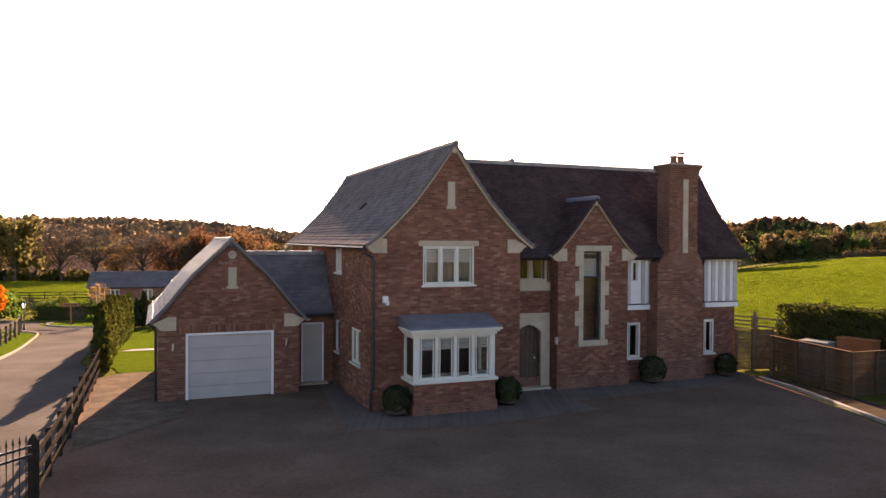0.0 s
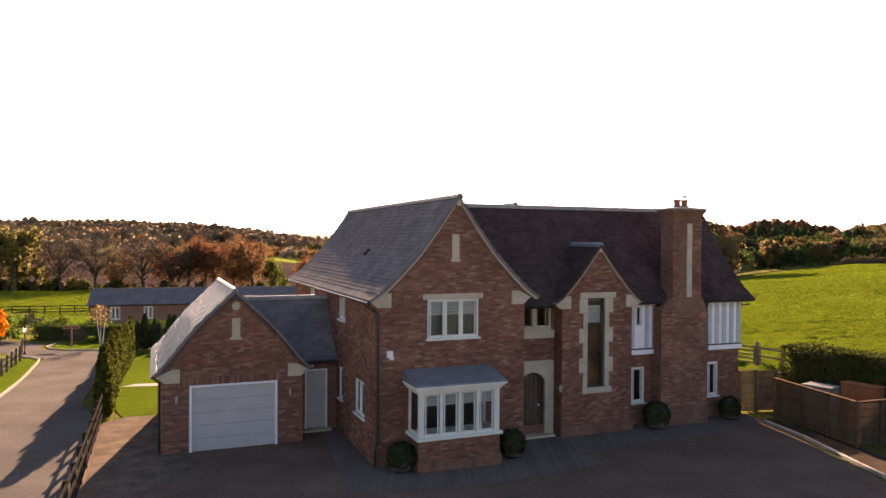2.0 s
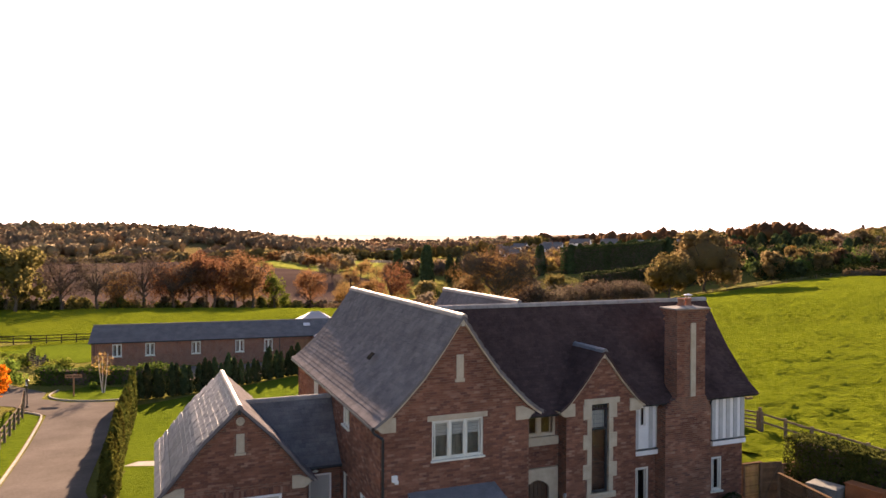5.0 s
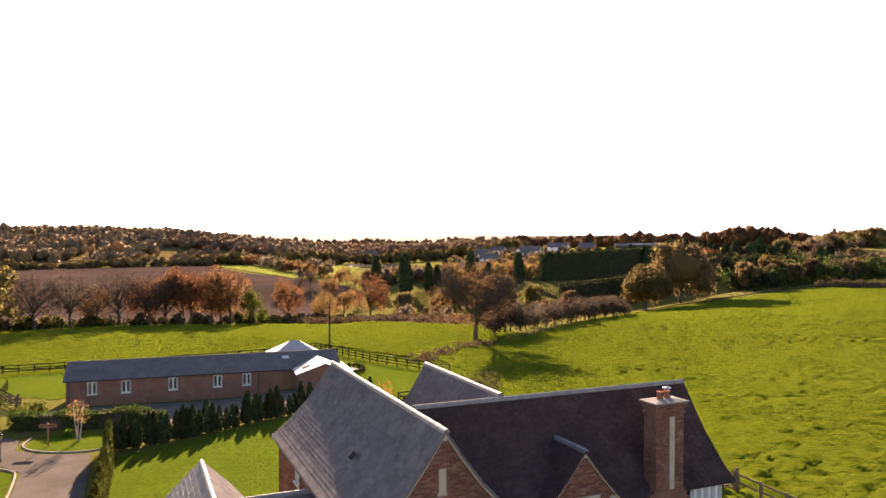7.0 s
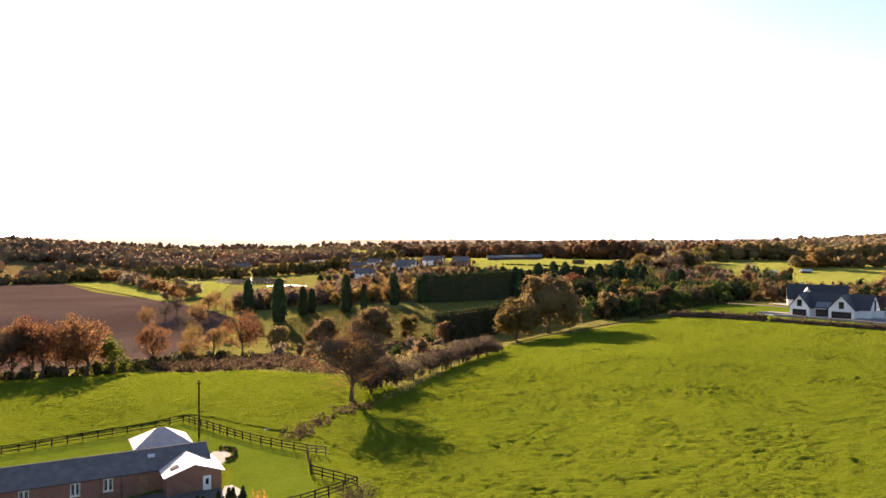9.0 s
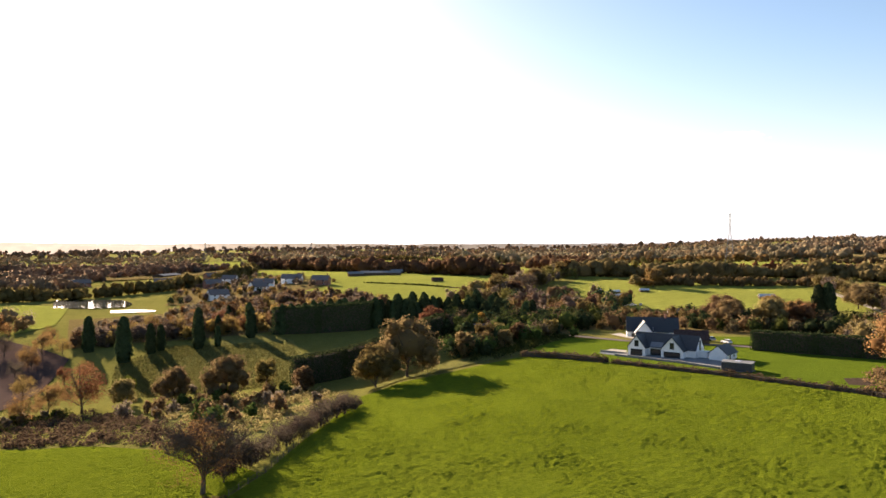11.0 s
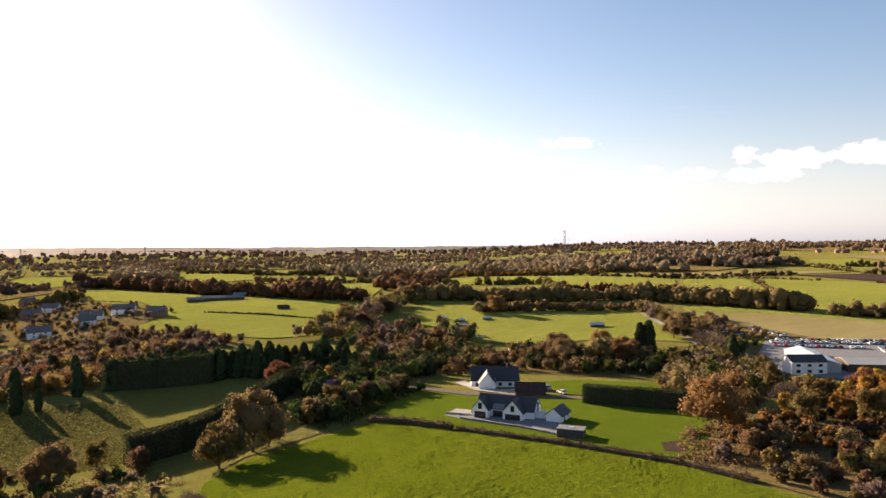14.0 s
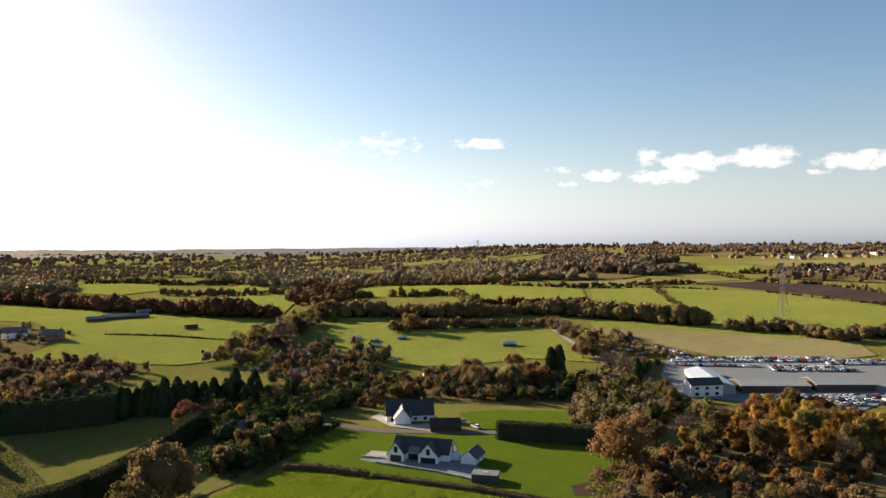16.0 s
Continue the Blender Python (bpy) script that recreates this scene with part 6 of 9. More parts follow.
def post_rail(name, line, spacing, top, rails, material, label, group, post=0.07, rail=(0.04, 0.10)):
    """A post and rail fence along a plan line."""
    e = thing(name, Matrix(), label, "fence", group)
    pts = []
    for (x0, y0), (x1, y1) in zip(line, line[1:]):
        L = math.hypot(x1 - x0, y1 - y0)
        n = max(1, round(L / spacing))
        for i in range(n):
            pts.append((x0 + (x1 - x0) * i / n, y0 + (y1 - y0) * i / n))
    pts.append(line[-1])
    rng = random.Random(len(pts))
    pm = boxes((-post, post, -post, post, -0.3, top), bevel=0.012)
    pm = mesh_of(pm, "post")
    for i, (x, y) in enumerate(pts):
        a = pts[min(i + 1, len(pts) - 1)]
        b = pts[max(i - 1, 0)]
        ang = math.degrees(math.atan2(a[1] - b[1], a[0] - b[0]))
        o = part("post", pm, material, e)
        o.matrix_local = pose(x, y, height(x, y), rng.uniform(-1.5, 1.5), rng.uniform(-1.5, 1.5), ang)
    for (x0, y0), (x1, y1) in zip(pts, pts[1:]):
        L = math.hypot(x1 - x0, y1 - y0)
        ang = math.degrees(math.atan2(y1 - y0, x1 - x0))
        z0, z1 = height(x0, y0), height(x1, y1)
        for f in rails:
            bm = boxes((0, L, -rail[0] / 2 - post, rail[0] / 2 - post, -rail[1] / 2, rail[1] / 2))
            for v in bm.verts:
                v.co.z += (z1 - z0) * v.co.x / L
            o = part("rail", bm, material, e)
            o.matrix_local = pose(x0, y0, z0 + top * f + rng.uniform(-0.015, 0.015), 0, 0, ang)
    return e


post_rail("post_and_rail_fence", [(-7.9, 13.8), (-9.5, 18.1), (-11.7, 23.7), (-12.7, 26.2)], 1.5, 1.08, (0.92, 0.58, 0.24), M["fence_dark"], "dark stained post and rail fence beside the lane", "garden fences", 0.06)
post_rail("post_and_rail_fence", [(-30.2, 51.0), (-27.6, 46.4), (-24.2, 38.5), (-21.0, 31.0)], 1.8, 1.05, (0.92, 0.60, 0.28), M["fence_wood"], "weathered post and rail fence on the verge", "garden fences", 0.06)
post_rail("post_and_rail_fence", [(-70, 86), (-52.8, 91), (-45, 94.6), (-36.4, 97.8), (-25, 104.2), (-16.4, 108.6), (-10.4, 99.3), (-6.1, 94.0), (-2.1, 89.7), (0.9, 87.0), (1.2, 77.8), (5.7, 72.1)], 1.9, 1.15, (0.94, 0.62, 0.30), M["fence_dark"], "long dark post and rail fence round the garden", "field fences", 0.06)
post_rail("post_and_rail_fence", [(5.7, 72.1), (2.7, 69.5), (0.0, 67.3), (-2.5, 66.1), (-1.9, 63.6), (-0.2, 61.0), (4.0, 54.0), (9.6, 47.0), (16.5, 41.0)], 1.9, 1.15, (0.94, 0.62, 0.30), M["fence_dark"], "dark post and rail fence between lawn and field", "field fences", 0.06)
post_rail("post_and_rail_fence", [(17.4, 39.4), (18.4, 36.0), (20.0, 31.5), (23, 24)], 1.8, 1.2, (0.92, 0.55), M["fence_wood"], "weathered two rail field fence by the hedge", "field fences", 0.07)
post_rail("post_and_rail_fence", [(-46, 80), (-43.5, 74.5), (-38.5, 69.0)], 1.9, 1.1, (0.94, 0.62, 0.30), M["fence_dark"], "dark paddock fence beside the barn", "field fences", 0.06)
post_rail("post_and_rail_fence", [(0.9, 87.0), (3.1, 85.7)], 1.2, 1.1, (0.94, 0.62, 0.30), M["fence_wood"], "short weathered rail spur at the lawn corner", "field fences", 0.06)
post_rail("wire_fence", [(12, 112), (19, 121), (38, 155), (52, 186)], 3.0, 1.1, (0.9,), M["fence_wood"], "leaning wooden fence along the hedgerow", "field fences", 0.05, (0.02, 0.03))
post_rail("wire_fence", [(72, 201.5), (88, 200), (113, 200)], 4.0, 1.2, (0.9,), M["fence_wood"], "thin post fence on the field's top edge", "field fences", 0.06, (0.02, 0.03))


def field_gate(x, y, ang, w, material, label):
    e = thing("field_gate", pose(x, y, height(x, y), 0, 0, ang), label, "gate")
    for i in range(5):
        part("bar", boxes((0.08, w - 0.08, -0.02, 0.02, 0.22 + i * 0.22, 0.30 + i * 0.22)), material, e)
    for a in (0.04, w / 2, w - 0.12):
        part("upright", boxes((a, a + 0.08, -0.03, 0.03, 0.18, 1.25)), material, e)
    bm = bmesh.new()
    tube(bm, (0.1, 0, 0.25), (w * 0.55, 0, 1.18), 0.03, None, 6)
    part("brace", bm, material, e)
    part("gate_post", boxes((-0.16, 0.0, -0.08, 0.08, -0.3, 1.45), bevel=0.015), material, e)
    part("gate_post", boxes((w, w + 0.16, -0.08, 0.08, -0.3, 1.45), bevel=0.015), material, e)


field_gate(15.6, 41.6, -48, 2.6, M["fence_wood"], "weathered five bar field gate")
field_gate(-39.0, 69.4, 155, 2.4, M["fence_wood"], "five bar gate beside the barn")


def slat_panel(e, p, q, top, gap=0.062, slat=0.045):
    """Upright posts with horizontal slats between them, from p to q."""
    L = math.hypot(q[0] - p[0], q[1] - p[1])
    ang = math.degrees(math.atan2(q[1] - p[1], q[0] - p[0]))
    n = max(1, round(L / 1.25))
    for i in range(n + 1):
        o = part("post", boxes((-0.05, 0.05, -0.05, 0.05, -0.2, top), bevel=0.01), M["slat"], e)
        o.matrix_local = pose(p[0] + (q[0] - p[0]) * i / n, p[1] + (q[1] - p[1]) * i / n, 0, 0, 0, ang)
    me = mesh_of(boxes((0.0, L, 0.05, 0.07, 0.0, slat)), "slat")
    z = 0.06
    while z < top - 0.06:
        o = part("slat", me, M["slat"], e)
        o.matrix_local = pose(p[0], p[1], z, 0, 0, ang)
        z += gap
    o = part("capping", boxes((-0.05, L + 0.05, -0.06, 0.09, top, top + 0.035), bevel=0.006), M["slat"], e, "sunlit pale capping rail")
    o.matrix_local = pose(p[0], p[1], 0, 0, 0, ang)


pen = thing("slatted_fence", Matrix(), "cedar slatted screen round the bin store", "fence")
slat_panel(pen, (12.75, 27.55), (13.55, 23.45), 1.50)
slat_panel(pen, (13.55, 23.45), (16.6, 24.55), 1.50)
scr = thing("slatted_fence", Matrix(), "cedar slatted screen between house and gate", "fence")
slat_panel(scr, (11.62, 28.15), (12.42, 28.45), 1.66, 0.056)
gate = thing("slatted_gate", pose(12.5, 28.48, 0, 0, 0, 12), "cedar slatted garden gate with a diagonal brace", "gate")
for z in [0.08 + 0.06 * i for i in range(25)]:
    part("slat", boxes((0.05, 0.85, 0.03, 0.05, z, z + 0.056)), M["slat"], gate)
part("gate_frame", boxes((0, 0.06, 0, 0.03, 0.04, 1.64), (0.84, 0.90, 0, 0.03, 0.04, 1.64), (0.06, 0.84, 0, 0.03, 1.58, 1.64), (0.06, 0.84, 0, 0.03, 0.04, 0.10)), M["slat"], gate)
bm = bmesh.new()
tube(bm, (0.08, 0.0, 0.12), (0.82, 0.0, 1.55), 0.025, None, 4)
part("brace", bm, M["slat"], gate)
slat_panel(thing("slatted_fence", Matrix(), "low cedar screen beyond the gate", "fence"), (13.4, 28.7), (14.2, 29.0), 1.5, 0.056)

binbox = thing("bin_store", pose(13.92, 26.4, 0.0, 0, 0, -52.6), "grey bin store with a pale lid inside the screen", "bin")
part("body", boxes((-0.53, 0.53, -0.36, 0.36, 0, 1.42), bevel=0.03), M["bin_grey"], binbox)
part("lid", boxes((-0.56, 0.56, -0.39, 0.39, 1.42, 1.50), bevel=0.02), M["bin_grey"], binbox, "pale sloping lid")
rb = thing("storage_box", pose(14.97, 25.6, 0.0, 0, 0, -58.7), "rust brown storage box inside the screen", "box")
part("body", boxes((-0.65, 0.65, -0.24, 0.24, 0, 1.64), bevel=0.02), M["rust_box"], rb)
part("lid", boxes((-0.68, 0.68, -0.27, 0.27, 1.64, 1.70), bevel=0.02), M["rust_box"], rb)

# last four points run on out of view, added to darken window reflections
hedge_block("clipped_hedge", [(14.3, 28.9), (15.6, 26.9), (17.6, 23.6), (19.0, 21.2), (18.6, 16.0), (17.6, 6.0), (17.0, -14.0)], 1.3, 2.62, M["hedge"], 0.075, 420, "tall dark clipped hedge behind the bin screen", 5, lumpy=0.05)


# unseen hedge added behind the viewpoint so the windows reflect something dark
hedge_block("boundary_hedge", [(-46, -26), (0, -28), (46, -26)], 3.0, 6.5, M["bracken"], 0.5, 8, "unseen brown hedge behind the camera, added to darken window reflections", 9, lumpy=0.3)


def conifer_row(line, spacing, w, h, label):
    """A hedge of narrow conifers grown into one another, each shrub a part."""
    e = thing("conifer_hedge", Matrix(), label, "hedge")
    kinds = [cone_mesh("shrub", 640 + i, w, h, 1300, 0.075, 0.42, 0.0, 0.35) for i in range(4)]
    r = random.Random(6)
    k = 0
    for (x0, y0), (x1, y1) in zip(line, line[1:]):
        n = round(math.hypot(x1 - x0, y1 - y0) / spacing)
        for i in range(n):
            x, y = x0 + (x1 - x0) * i / n + r.uniform(-0.06, 0.06), y0 + (y1 - y0) * i / n + r.uniform(-0.06, 0.06)
            o = part("shrub", kinds[k % 4], M["leyland"], e)
            o.matrix_local = pose(x, y, height(x, y) - 0.05, 0, 0, r.uniform(0, 360)) @ Matrix.Diagonal((1, 1, r.uniform(0.9, 1.08), 1))
            k += 1


conifer_row([(-13.1, 27.3), (-17.0, 37.0), (-21.0, 47.5), (-23.4, 53.2)], 0.42, 0.36, 2.6, "narrow golden green conifer hedge beside the lane")
hedge_block("laurel_hedge", [(-34.0, 60.2), (-29.5, 60.6), (-25.2, 62.2), (-22.6, 60.6)], 1.4, 1.35, M["laurel"], 0.13, 110, "glossy laurel hedge in front of the barn yard", 7, lumpy=0.16)

SMALL_CONIFER = [cone_mesh("crown", 200 + i, 0.46, 2.3, 900, 0.11, 0.6, 0.1) for i in range(5)]
stem = mesh_of(tube(bmesh.new(), (0, 0, -0.2), (0, 0, 1.2), 0.05, 0.02, 6), "trunk")
rngc = random.Random(4)
for i in range(44):
    f = i / 43
    x, y = -22.8 + f * 17.6 + rngc.uniform(-0.15, 0.15), 53.4 + f * 13.2 + rngc.uniform(-0.2, 0.2)
    s = rngc.uniform(0.75, 1.2)
    e = thing("young_conifer", pose(x, y, height(x, y), 0, 0, rngc.uniform(0, 360)) @ Matrix.Scale(s, 4), "young dark conifer in a screening row", "tree", "screening conifers")
    part("trunk", stem, M["bark"], e)
    part("crown", SMALL_CONIFER[i % 5], M["conifer"], e)


def kerb_line(pts, name, label, mat="kerb"):
    e = thing(name, Matrix(), label, "kerb", kind="structure")
    for (x0, y0), (x1, y1) in zip(pts, pts[1:]):
        L = math.hypot(x1 - x0, y1 - y0)
        n = max(1, round(L / 0.92))
        for i in range(n):
            a, b = i / n, (i + 1) / n
            xa, ya = x0 + (x1 - x0) * a, y0 + (y1 - y0) * a
            xb, yb = x0 + (x1 - x0) * b, y0 + (y1 - y0) * b
            za, zb = height(xa, ya), height(xb, yb)
            l = math.hypot(xb - xa, yb - ya)
            o = part("kerb_stone", boxes((0.01, l - 0.005, -0.06, 0.06, -0.15, 0.10), bevel=0.015), M[mat], e)
            o.matrix_local = pose(xa, ya, za, 0, -math.degrees(math.atan2(zb - za, l)), math.degrees(math.atan2(yb - ya, xb - xa)))


def curve_pts(ctrl, n=6):
    out = []
    c = [ctrl[0], *ctrl, ctrl[-1]]
    for i in range(len(ctrl) - 1):
        p0, p1, p2, p3 = (Vector(c[i + k]) for k in range(4))
        for k in range(n):
            t = k / n
            out.append(tuple(0.5 * ((2 * p1) + (p2 - p0) * t + (2 * p0 - 5 * p1 + 4 * p2 - p3) * t * t + (3 * p1 - p0 - 3 * p2 + p3) * t ** 3)))
    return out + [ctrl[-1]]


kerb_line(curve_pts([(-14.6, 19.4), (-19.8, 31.4), (-24.0, 41.0), (-26.4, 46.4), (-27.4, 47.7), (-29.2, 48.6)], 4), "kerb", "pale concrete kerb along the verge")
kerb_line(curve_pts([(-31.0, 57.0), (-30.4, 54.6), (-28.8, 53.0), (-26.4, 52.5), (-24.2, 53.3), (-23.4, 55.2)], 4), "kerb", "pale concrete kerb round the grass island")
kerb_line([(12.9, 10), (12.6, 20.5), (12.4, 24.6), (12.0, 26.8)], "kerb", "weathered edging along the forecourt", "kerb")

# wooden signpost, birch and lamps by the island
sg = thing("signpost", pose(-28.4, 54.4, height(-28.4, 54.4), 0, 0, 8), "plain oak finger sign on a post", "sign")
part("post", boxes((-0.05, 0.05, -0.05, 0.05, -0.2, 1.75), bevel=0.01), M["sign_wood"], sg)
part("board", boxes((-0.62, 0.62, -0.075, -0.05, 1.45, 1.72), bevel=0.01), M["sign_wood"], sg)
for i, (a, b) in enumerate(((-0.5, -0.1), (-0.02, 0.5))):
    part("lettering_bar", boxes((a, b, -0.081, -0.075, 1.56, 1.62)), M["fence_dark"], sg)
bx, by = -26.9, 56.0
birch = thing("birch_tree", pose(bx, by, height(bx, by)), "young birch with pale stems and few yellow leaves", "tree")
bm = bmesh.new()
for a, l in ((0, 0.25), (2.2, 0.35), (4.1, 0.3)):
    tube(bm, (0.06 * math.cos(a), 0.06 * math.sin(a), -0.1), (l * math.cos(a), l * math.sin(a), 1.6), 0.05, 0.032, 6, False)
    tube(bm, (l * math.cos(a), l * math.sin(a), 1.6), (1.5 * l * math.cos(a), 1.5 * l * math.sin(a), 3.2), 0.032, 0.01, 6, False)
part("trunk", bm, M["birch_bark"], birch)
part("branching", limb_mesh("branching", 77, 3.3, 0.03, 1.1, 1.0, 12, 120), M["bark"], birch)
part("crown", crown_mesh("crown", 78, 1.0, 1.3, 3.5, 380, 0.09, 9), M["orange"], birch)


def lamp_post(x, y, h):
    e = thing("lamp_post", pose(x, y, height(x, y)), "black lantern lamp on a short post", "lamp", "lane lamps")
    bm = bmesh.new()
    lathe(bm, ((0.10, -0.1), (0.10, 0.12), (0.06, 0.2), (0.04, 0.3), (0.035, h - 0.5), (0.06, h - 0.45), (0.03, h - 0.42)), (0, 0, 0), 10)
    part("post", bm, M["gutter"], e)
    bm = bmesh.new()
    lathe(bm, ((0.08, h - 0.42), (0.13, h - 0.12), (0.14, h - 0.11)), (0, 0, 0), 6)
    part("lantern_glass", bm, M["glass"], e)
    bm = bmesh.new()
    lathe(bm, ((0.17, h - 0.12), (0.15, h - 0.08), (0.05, h + 0.02), (0.02, h + 0.08)), (0, 0, 0), 6)
    part("lantern_cap", bm, M["gutter"], e)


lamp_post(-29.4, 50.0, 2.0)
lamp_post(-25.4, 40.2, 2.0)

# maple and shrubs on the verge side
tree_kind("maple", 91, 3.6, 1.6, 0.9, "maple", 0.14, 2600, 0.07, words="small maple with scarlet autumn leaves")
plant_tree("maple", -30.6, 47.6, 3.7, 20)
tree_kind("shrub", 92, 2.2, 1.7, 0.25, "green_leaf", 0.16, 1800, 0.06, words="rounded olive green garden shrub", cat="shrub")
for x, y, h, sp in ((-36.4, 58.4, 2.6, 0), (-34.2, 62.6, 2.0, 80), (-38.8, 62.2, 2.4, 140), (-24.0, 57.4, 0.8, 200), (-28.6, 57.6, 0.7, 10), (-42.0, 70.0, 1.6, 30)):
    plant_tree("shrub", x, y, h, sp, "garden shrubs")

# ---- the barn ----
BM_ = pose(-18.4, 75.4, height(-18.4, 75.4) + 0.15, 0, 0, 17.5)
barn = thing("barn", BM_, "long single storey brick barn with a slate roof", "barn")
bw = ((-14.93, 0.88), (-11.88, 0.88), (-7.5, 0.88), (-3.18, 0.88), (-0.27, 0.88))
bm = bmesh.new()
wall_y(bm, -17.25, 9.4, -0.7, 2.5, 0, 0.3, [(a - w / 2, a + w / 2, 0.92, 2.17) for a, w in bw] + [(2.45, 4.7, -0.1, 1.98)])
part("front_wall", bm, M["brick_barn"], barn)
part("rear_wall", boxes((-17.25, 9.4, 5.7, 6.0, -0.7, 2.5)), M["brick_barn"], barn)
for a in (-17.25, 9.1):
    part("end_wall", prism_of([(0.3, -0.7), (5.7, -0.7), (5.7, 2.5), (3.0, 3.66), (0.3, 2.5)], "x", a, a + 0.3), M["brick_barn"], barn)
for side in (-1, 1):
    pts = [(3.0, 3.80), (3.0 + side * 3.3, 2.40), (3.0 + side * 3.28, 2.30), (3.0, 3.68)]
    rs = part("roof_slope", prism_of(pts, "x", -17.5, 9.7), M["slate"], barn)
    if side < 0:
        for r in range(13):
            y0, z0 = 3.0 - 3.3 * r / 13, 3.80 - 1.40 * r / 13
            (part("slate_course", prism_of([(y0, z0 + 0.004), (y0 - 0.27, z0 - 0.090), (y0 - 0.27, z0 - 0.118), (y0, z0 - 0.02)], "x", -17.5, 9.7), M["slate"], rs))
part("ridge", boxes((-17.5, 9.7, 2.9, 3.1, 3.72, 3.84), bevel=0.03), M["slate"], barn)
for a, w in bw:
    casement(barn, a - w / 2, a + w / 2, 0.92, 2.17, 0.0, 2, M["cream"], bar=0.08)
part("boarded_door", boxes((2.45, 3.56, 0.08, 0.14, -0.1, 1.98), (3.60, 4.7, 0.08, 0.14, -0.1, 1.98), bevel=0.01), M["sign_wood"], barn, "brown boarded double door")
bm = bmesh.new()
tube(bm, (-17.3, -0.28, 2.34), (4.7, -0.28, 2.34), 0.05, None, 8)
for a in (-17.0, 0.9):
    tube(bm, (a, -0.2, 2.34), (a, -0.05, 2.2), 0.035, None, 6)
    tube(bm, (a, -0.05, 2.2), (a, -0.05, -0.1), 0.035, None, 6)
part("gutter", bm, M["gutter"], barn)
part("rooflight", prism_of([(2.15, 3.44), (1.65, 3.23), (1.62, 3.29), (2.12, 3.50)], "x", 3.6, 4.3), M["sheet"], barn, "small pale rooflight")
# projecting gabled wing with a white door
wing = part("cross_wing", boxes((4.75, 10.0, -3.3, 0.0, -0.7, 2.35)), M["brick_barn"], barn)
part("gable", prism_of([(4.75, 2.35), (10.0, 2.35), (7.38, 3.22)], "y", -3.3, -3.0), M["brick_barn"], wing)
for side in (-1, 1):
    part("roof_slope", prism_of([(7.38, 3.40), (7.38 + side * 2.98, 2.38), (7.38 + side * 2.95, 2.28), (7.38, 3.28)], "y", -3.5, 2.2), M["slate_sunlit"], wing)
part("rooflight", prism_of([(5.3, 2.70), (6.1, 2.975), (6.08, 3.02), (5.28, 2.745)], "y", -2.2, -1.2), M["slate"], wing, "long dark rooflight")
dr = part("door", boxes((8.18, 8.98, -3.36, -3.3, -0.05, 2.05), bevel=0.01), M["white"], wing, "white door in the wing")
part("pane", boxes((8.43, 8.73, -3.37, -3.355, 1.2, 1.75)), M["car_glass"], dr)
part("terrace", boxes((10.0, 11.2, -2.6, 1.6, -0.6, -0.12)), M["flag"], wing, "pale stone terrace")
out = thing("outbuilding", BM_ @ Matrix.Translation((6.2, 11.8, -0.1)), "small brick outbuilding with a hipped slate roof", "building")
part("wall", boxes((-2.9, 2.9, -2.4, 2.4, -0.8, 2.3)), M["brick_barn"], out)
bm = bmesh.new()
v = [bm.verts.new(p) for p in ((-3.25, -2.75, 2.25), (3.25, -2.75, 2.25), (3.25, 2.75, 2.25), (-3.25, 2.75, 2.25), (-0.5, 0, 3.88), (0.5, 0, 3.88))]
for f in ((0, 1, 5, 4), (1, 2, 5), (2, 3, 4, 5), (3, 0, 4), (3, 2, 1, 0)):
    bm.faces.new([v[i] for i in f])
part("roof", bm, M["slate_sunlit"], out)
tp = thing("telegraph_pole", pose(-12.9, 98.0, height(-12.9, 98.0)), "tall wooden telegraph pole in the garden", "pole")
bm = bmesh.new()
tube(bm, (0, 0, -0.5), (0, 0, 7.6), 0.14, 0.09, 10)
part("pole", bm, M["fence_dark"], tp)
part("crossarm", boxes((-0.35, 0.35, -0.05, 0.05, 7.1, 7.2)), M["fence_dark"], tp)


# iron gate leaf standing open at the head of the forecourt
ig = thing("iron_gate", pose(-7.35, 12.72, 0, 0, 0, -112), "black iron gate with spear tops, standing open", "gate")
for z in (0.15, 1.24, 1.40):
    part("rail", boxes((0.0, 3.2, -0.02, 0.02, z - 0.022, z + 0.022), bevel=0.004), M["gutter"], ig)
bar = tube(bmesh.new(), (0, 0, 0.06), (0, 0, 1.50), 0.012, None, 6)
tube(bar, (0, 0, 1.50), (0, 0, 1.53), 0.024, None, 6)
tube(bar, (0, 0, 1.53), (0, 0, 1.64), 0.022, 0.002, 6)
bar = mesh_of(bar, "bar")
for i in range(25):
    o = part("bar", bar, M["gutter"], ig)
    o.location = (0.1 + i * 0.125, 0, 0)
gp_ = thing("gate_post", pose(-7.5, 13.05, 0, 0, 0, -22), "dark square gate post at the fence end", "post")
part("shaft", boxes((-0.075, 0.075, -0.075, 0.075, -0.3, 1.42), bevel=0.012), M["fence_dark"], gp_)
bm = bmesh.new()
lathe(bm, ((0.09, 1.42), (0.095, 1.45), (0.05, 1.50), (0.02, 1.53)), sides=4)
part("cap", bm, M["fence_dark"], gp_)


# planting round the terrace, and two small garden trees
def low_shrub(x, y, r, h, mat, seed, label, group=""):
    e = thing("shrub", pose(x, y, height(x, y)), label, "shrub", group)
    part("stems", tube(bmesh.new(), (0, 0, -0.2), (0, 0, h * 0.6), 0.04, 0.02, 6), M["bark"], e)
    part("foliage", crown_mesh("foliage", seed, r, 0.05, h, 320, 0.11, 7), M[mat], e)


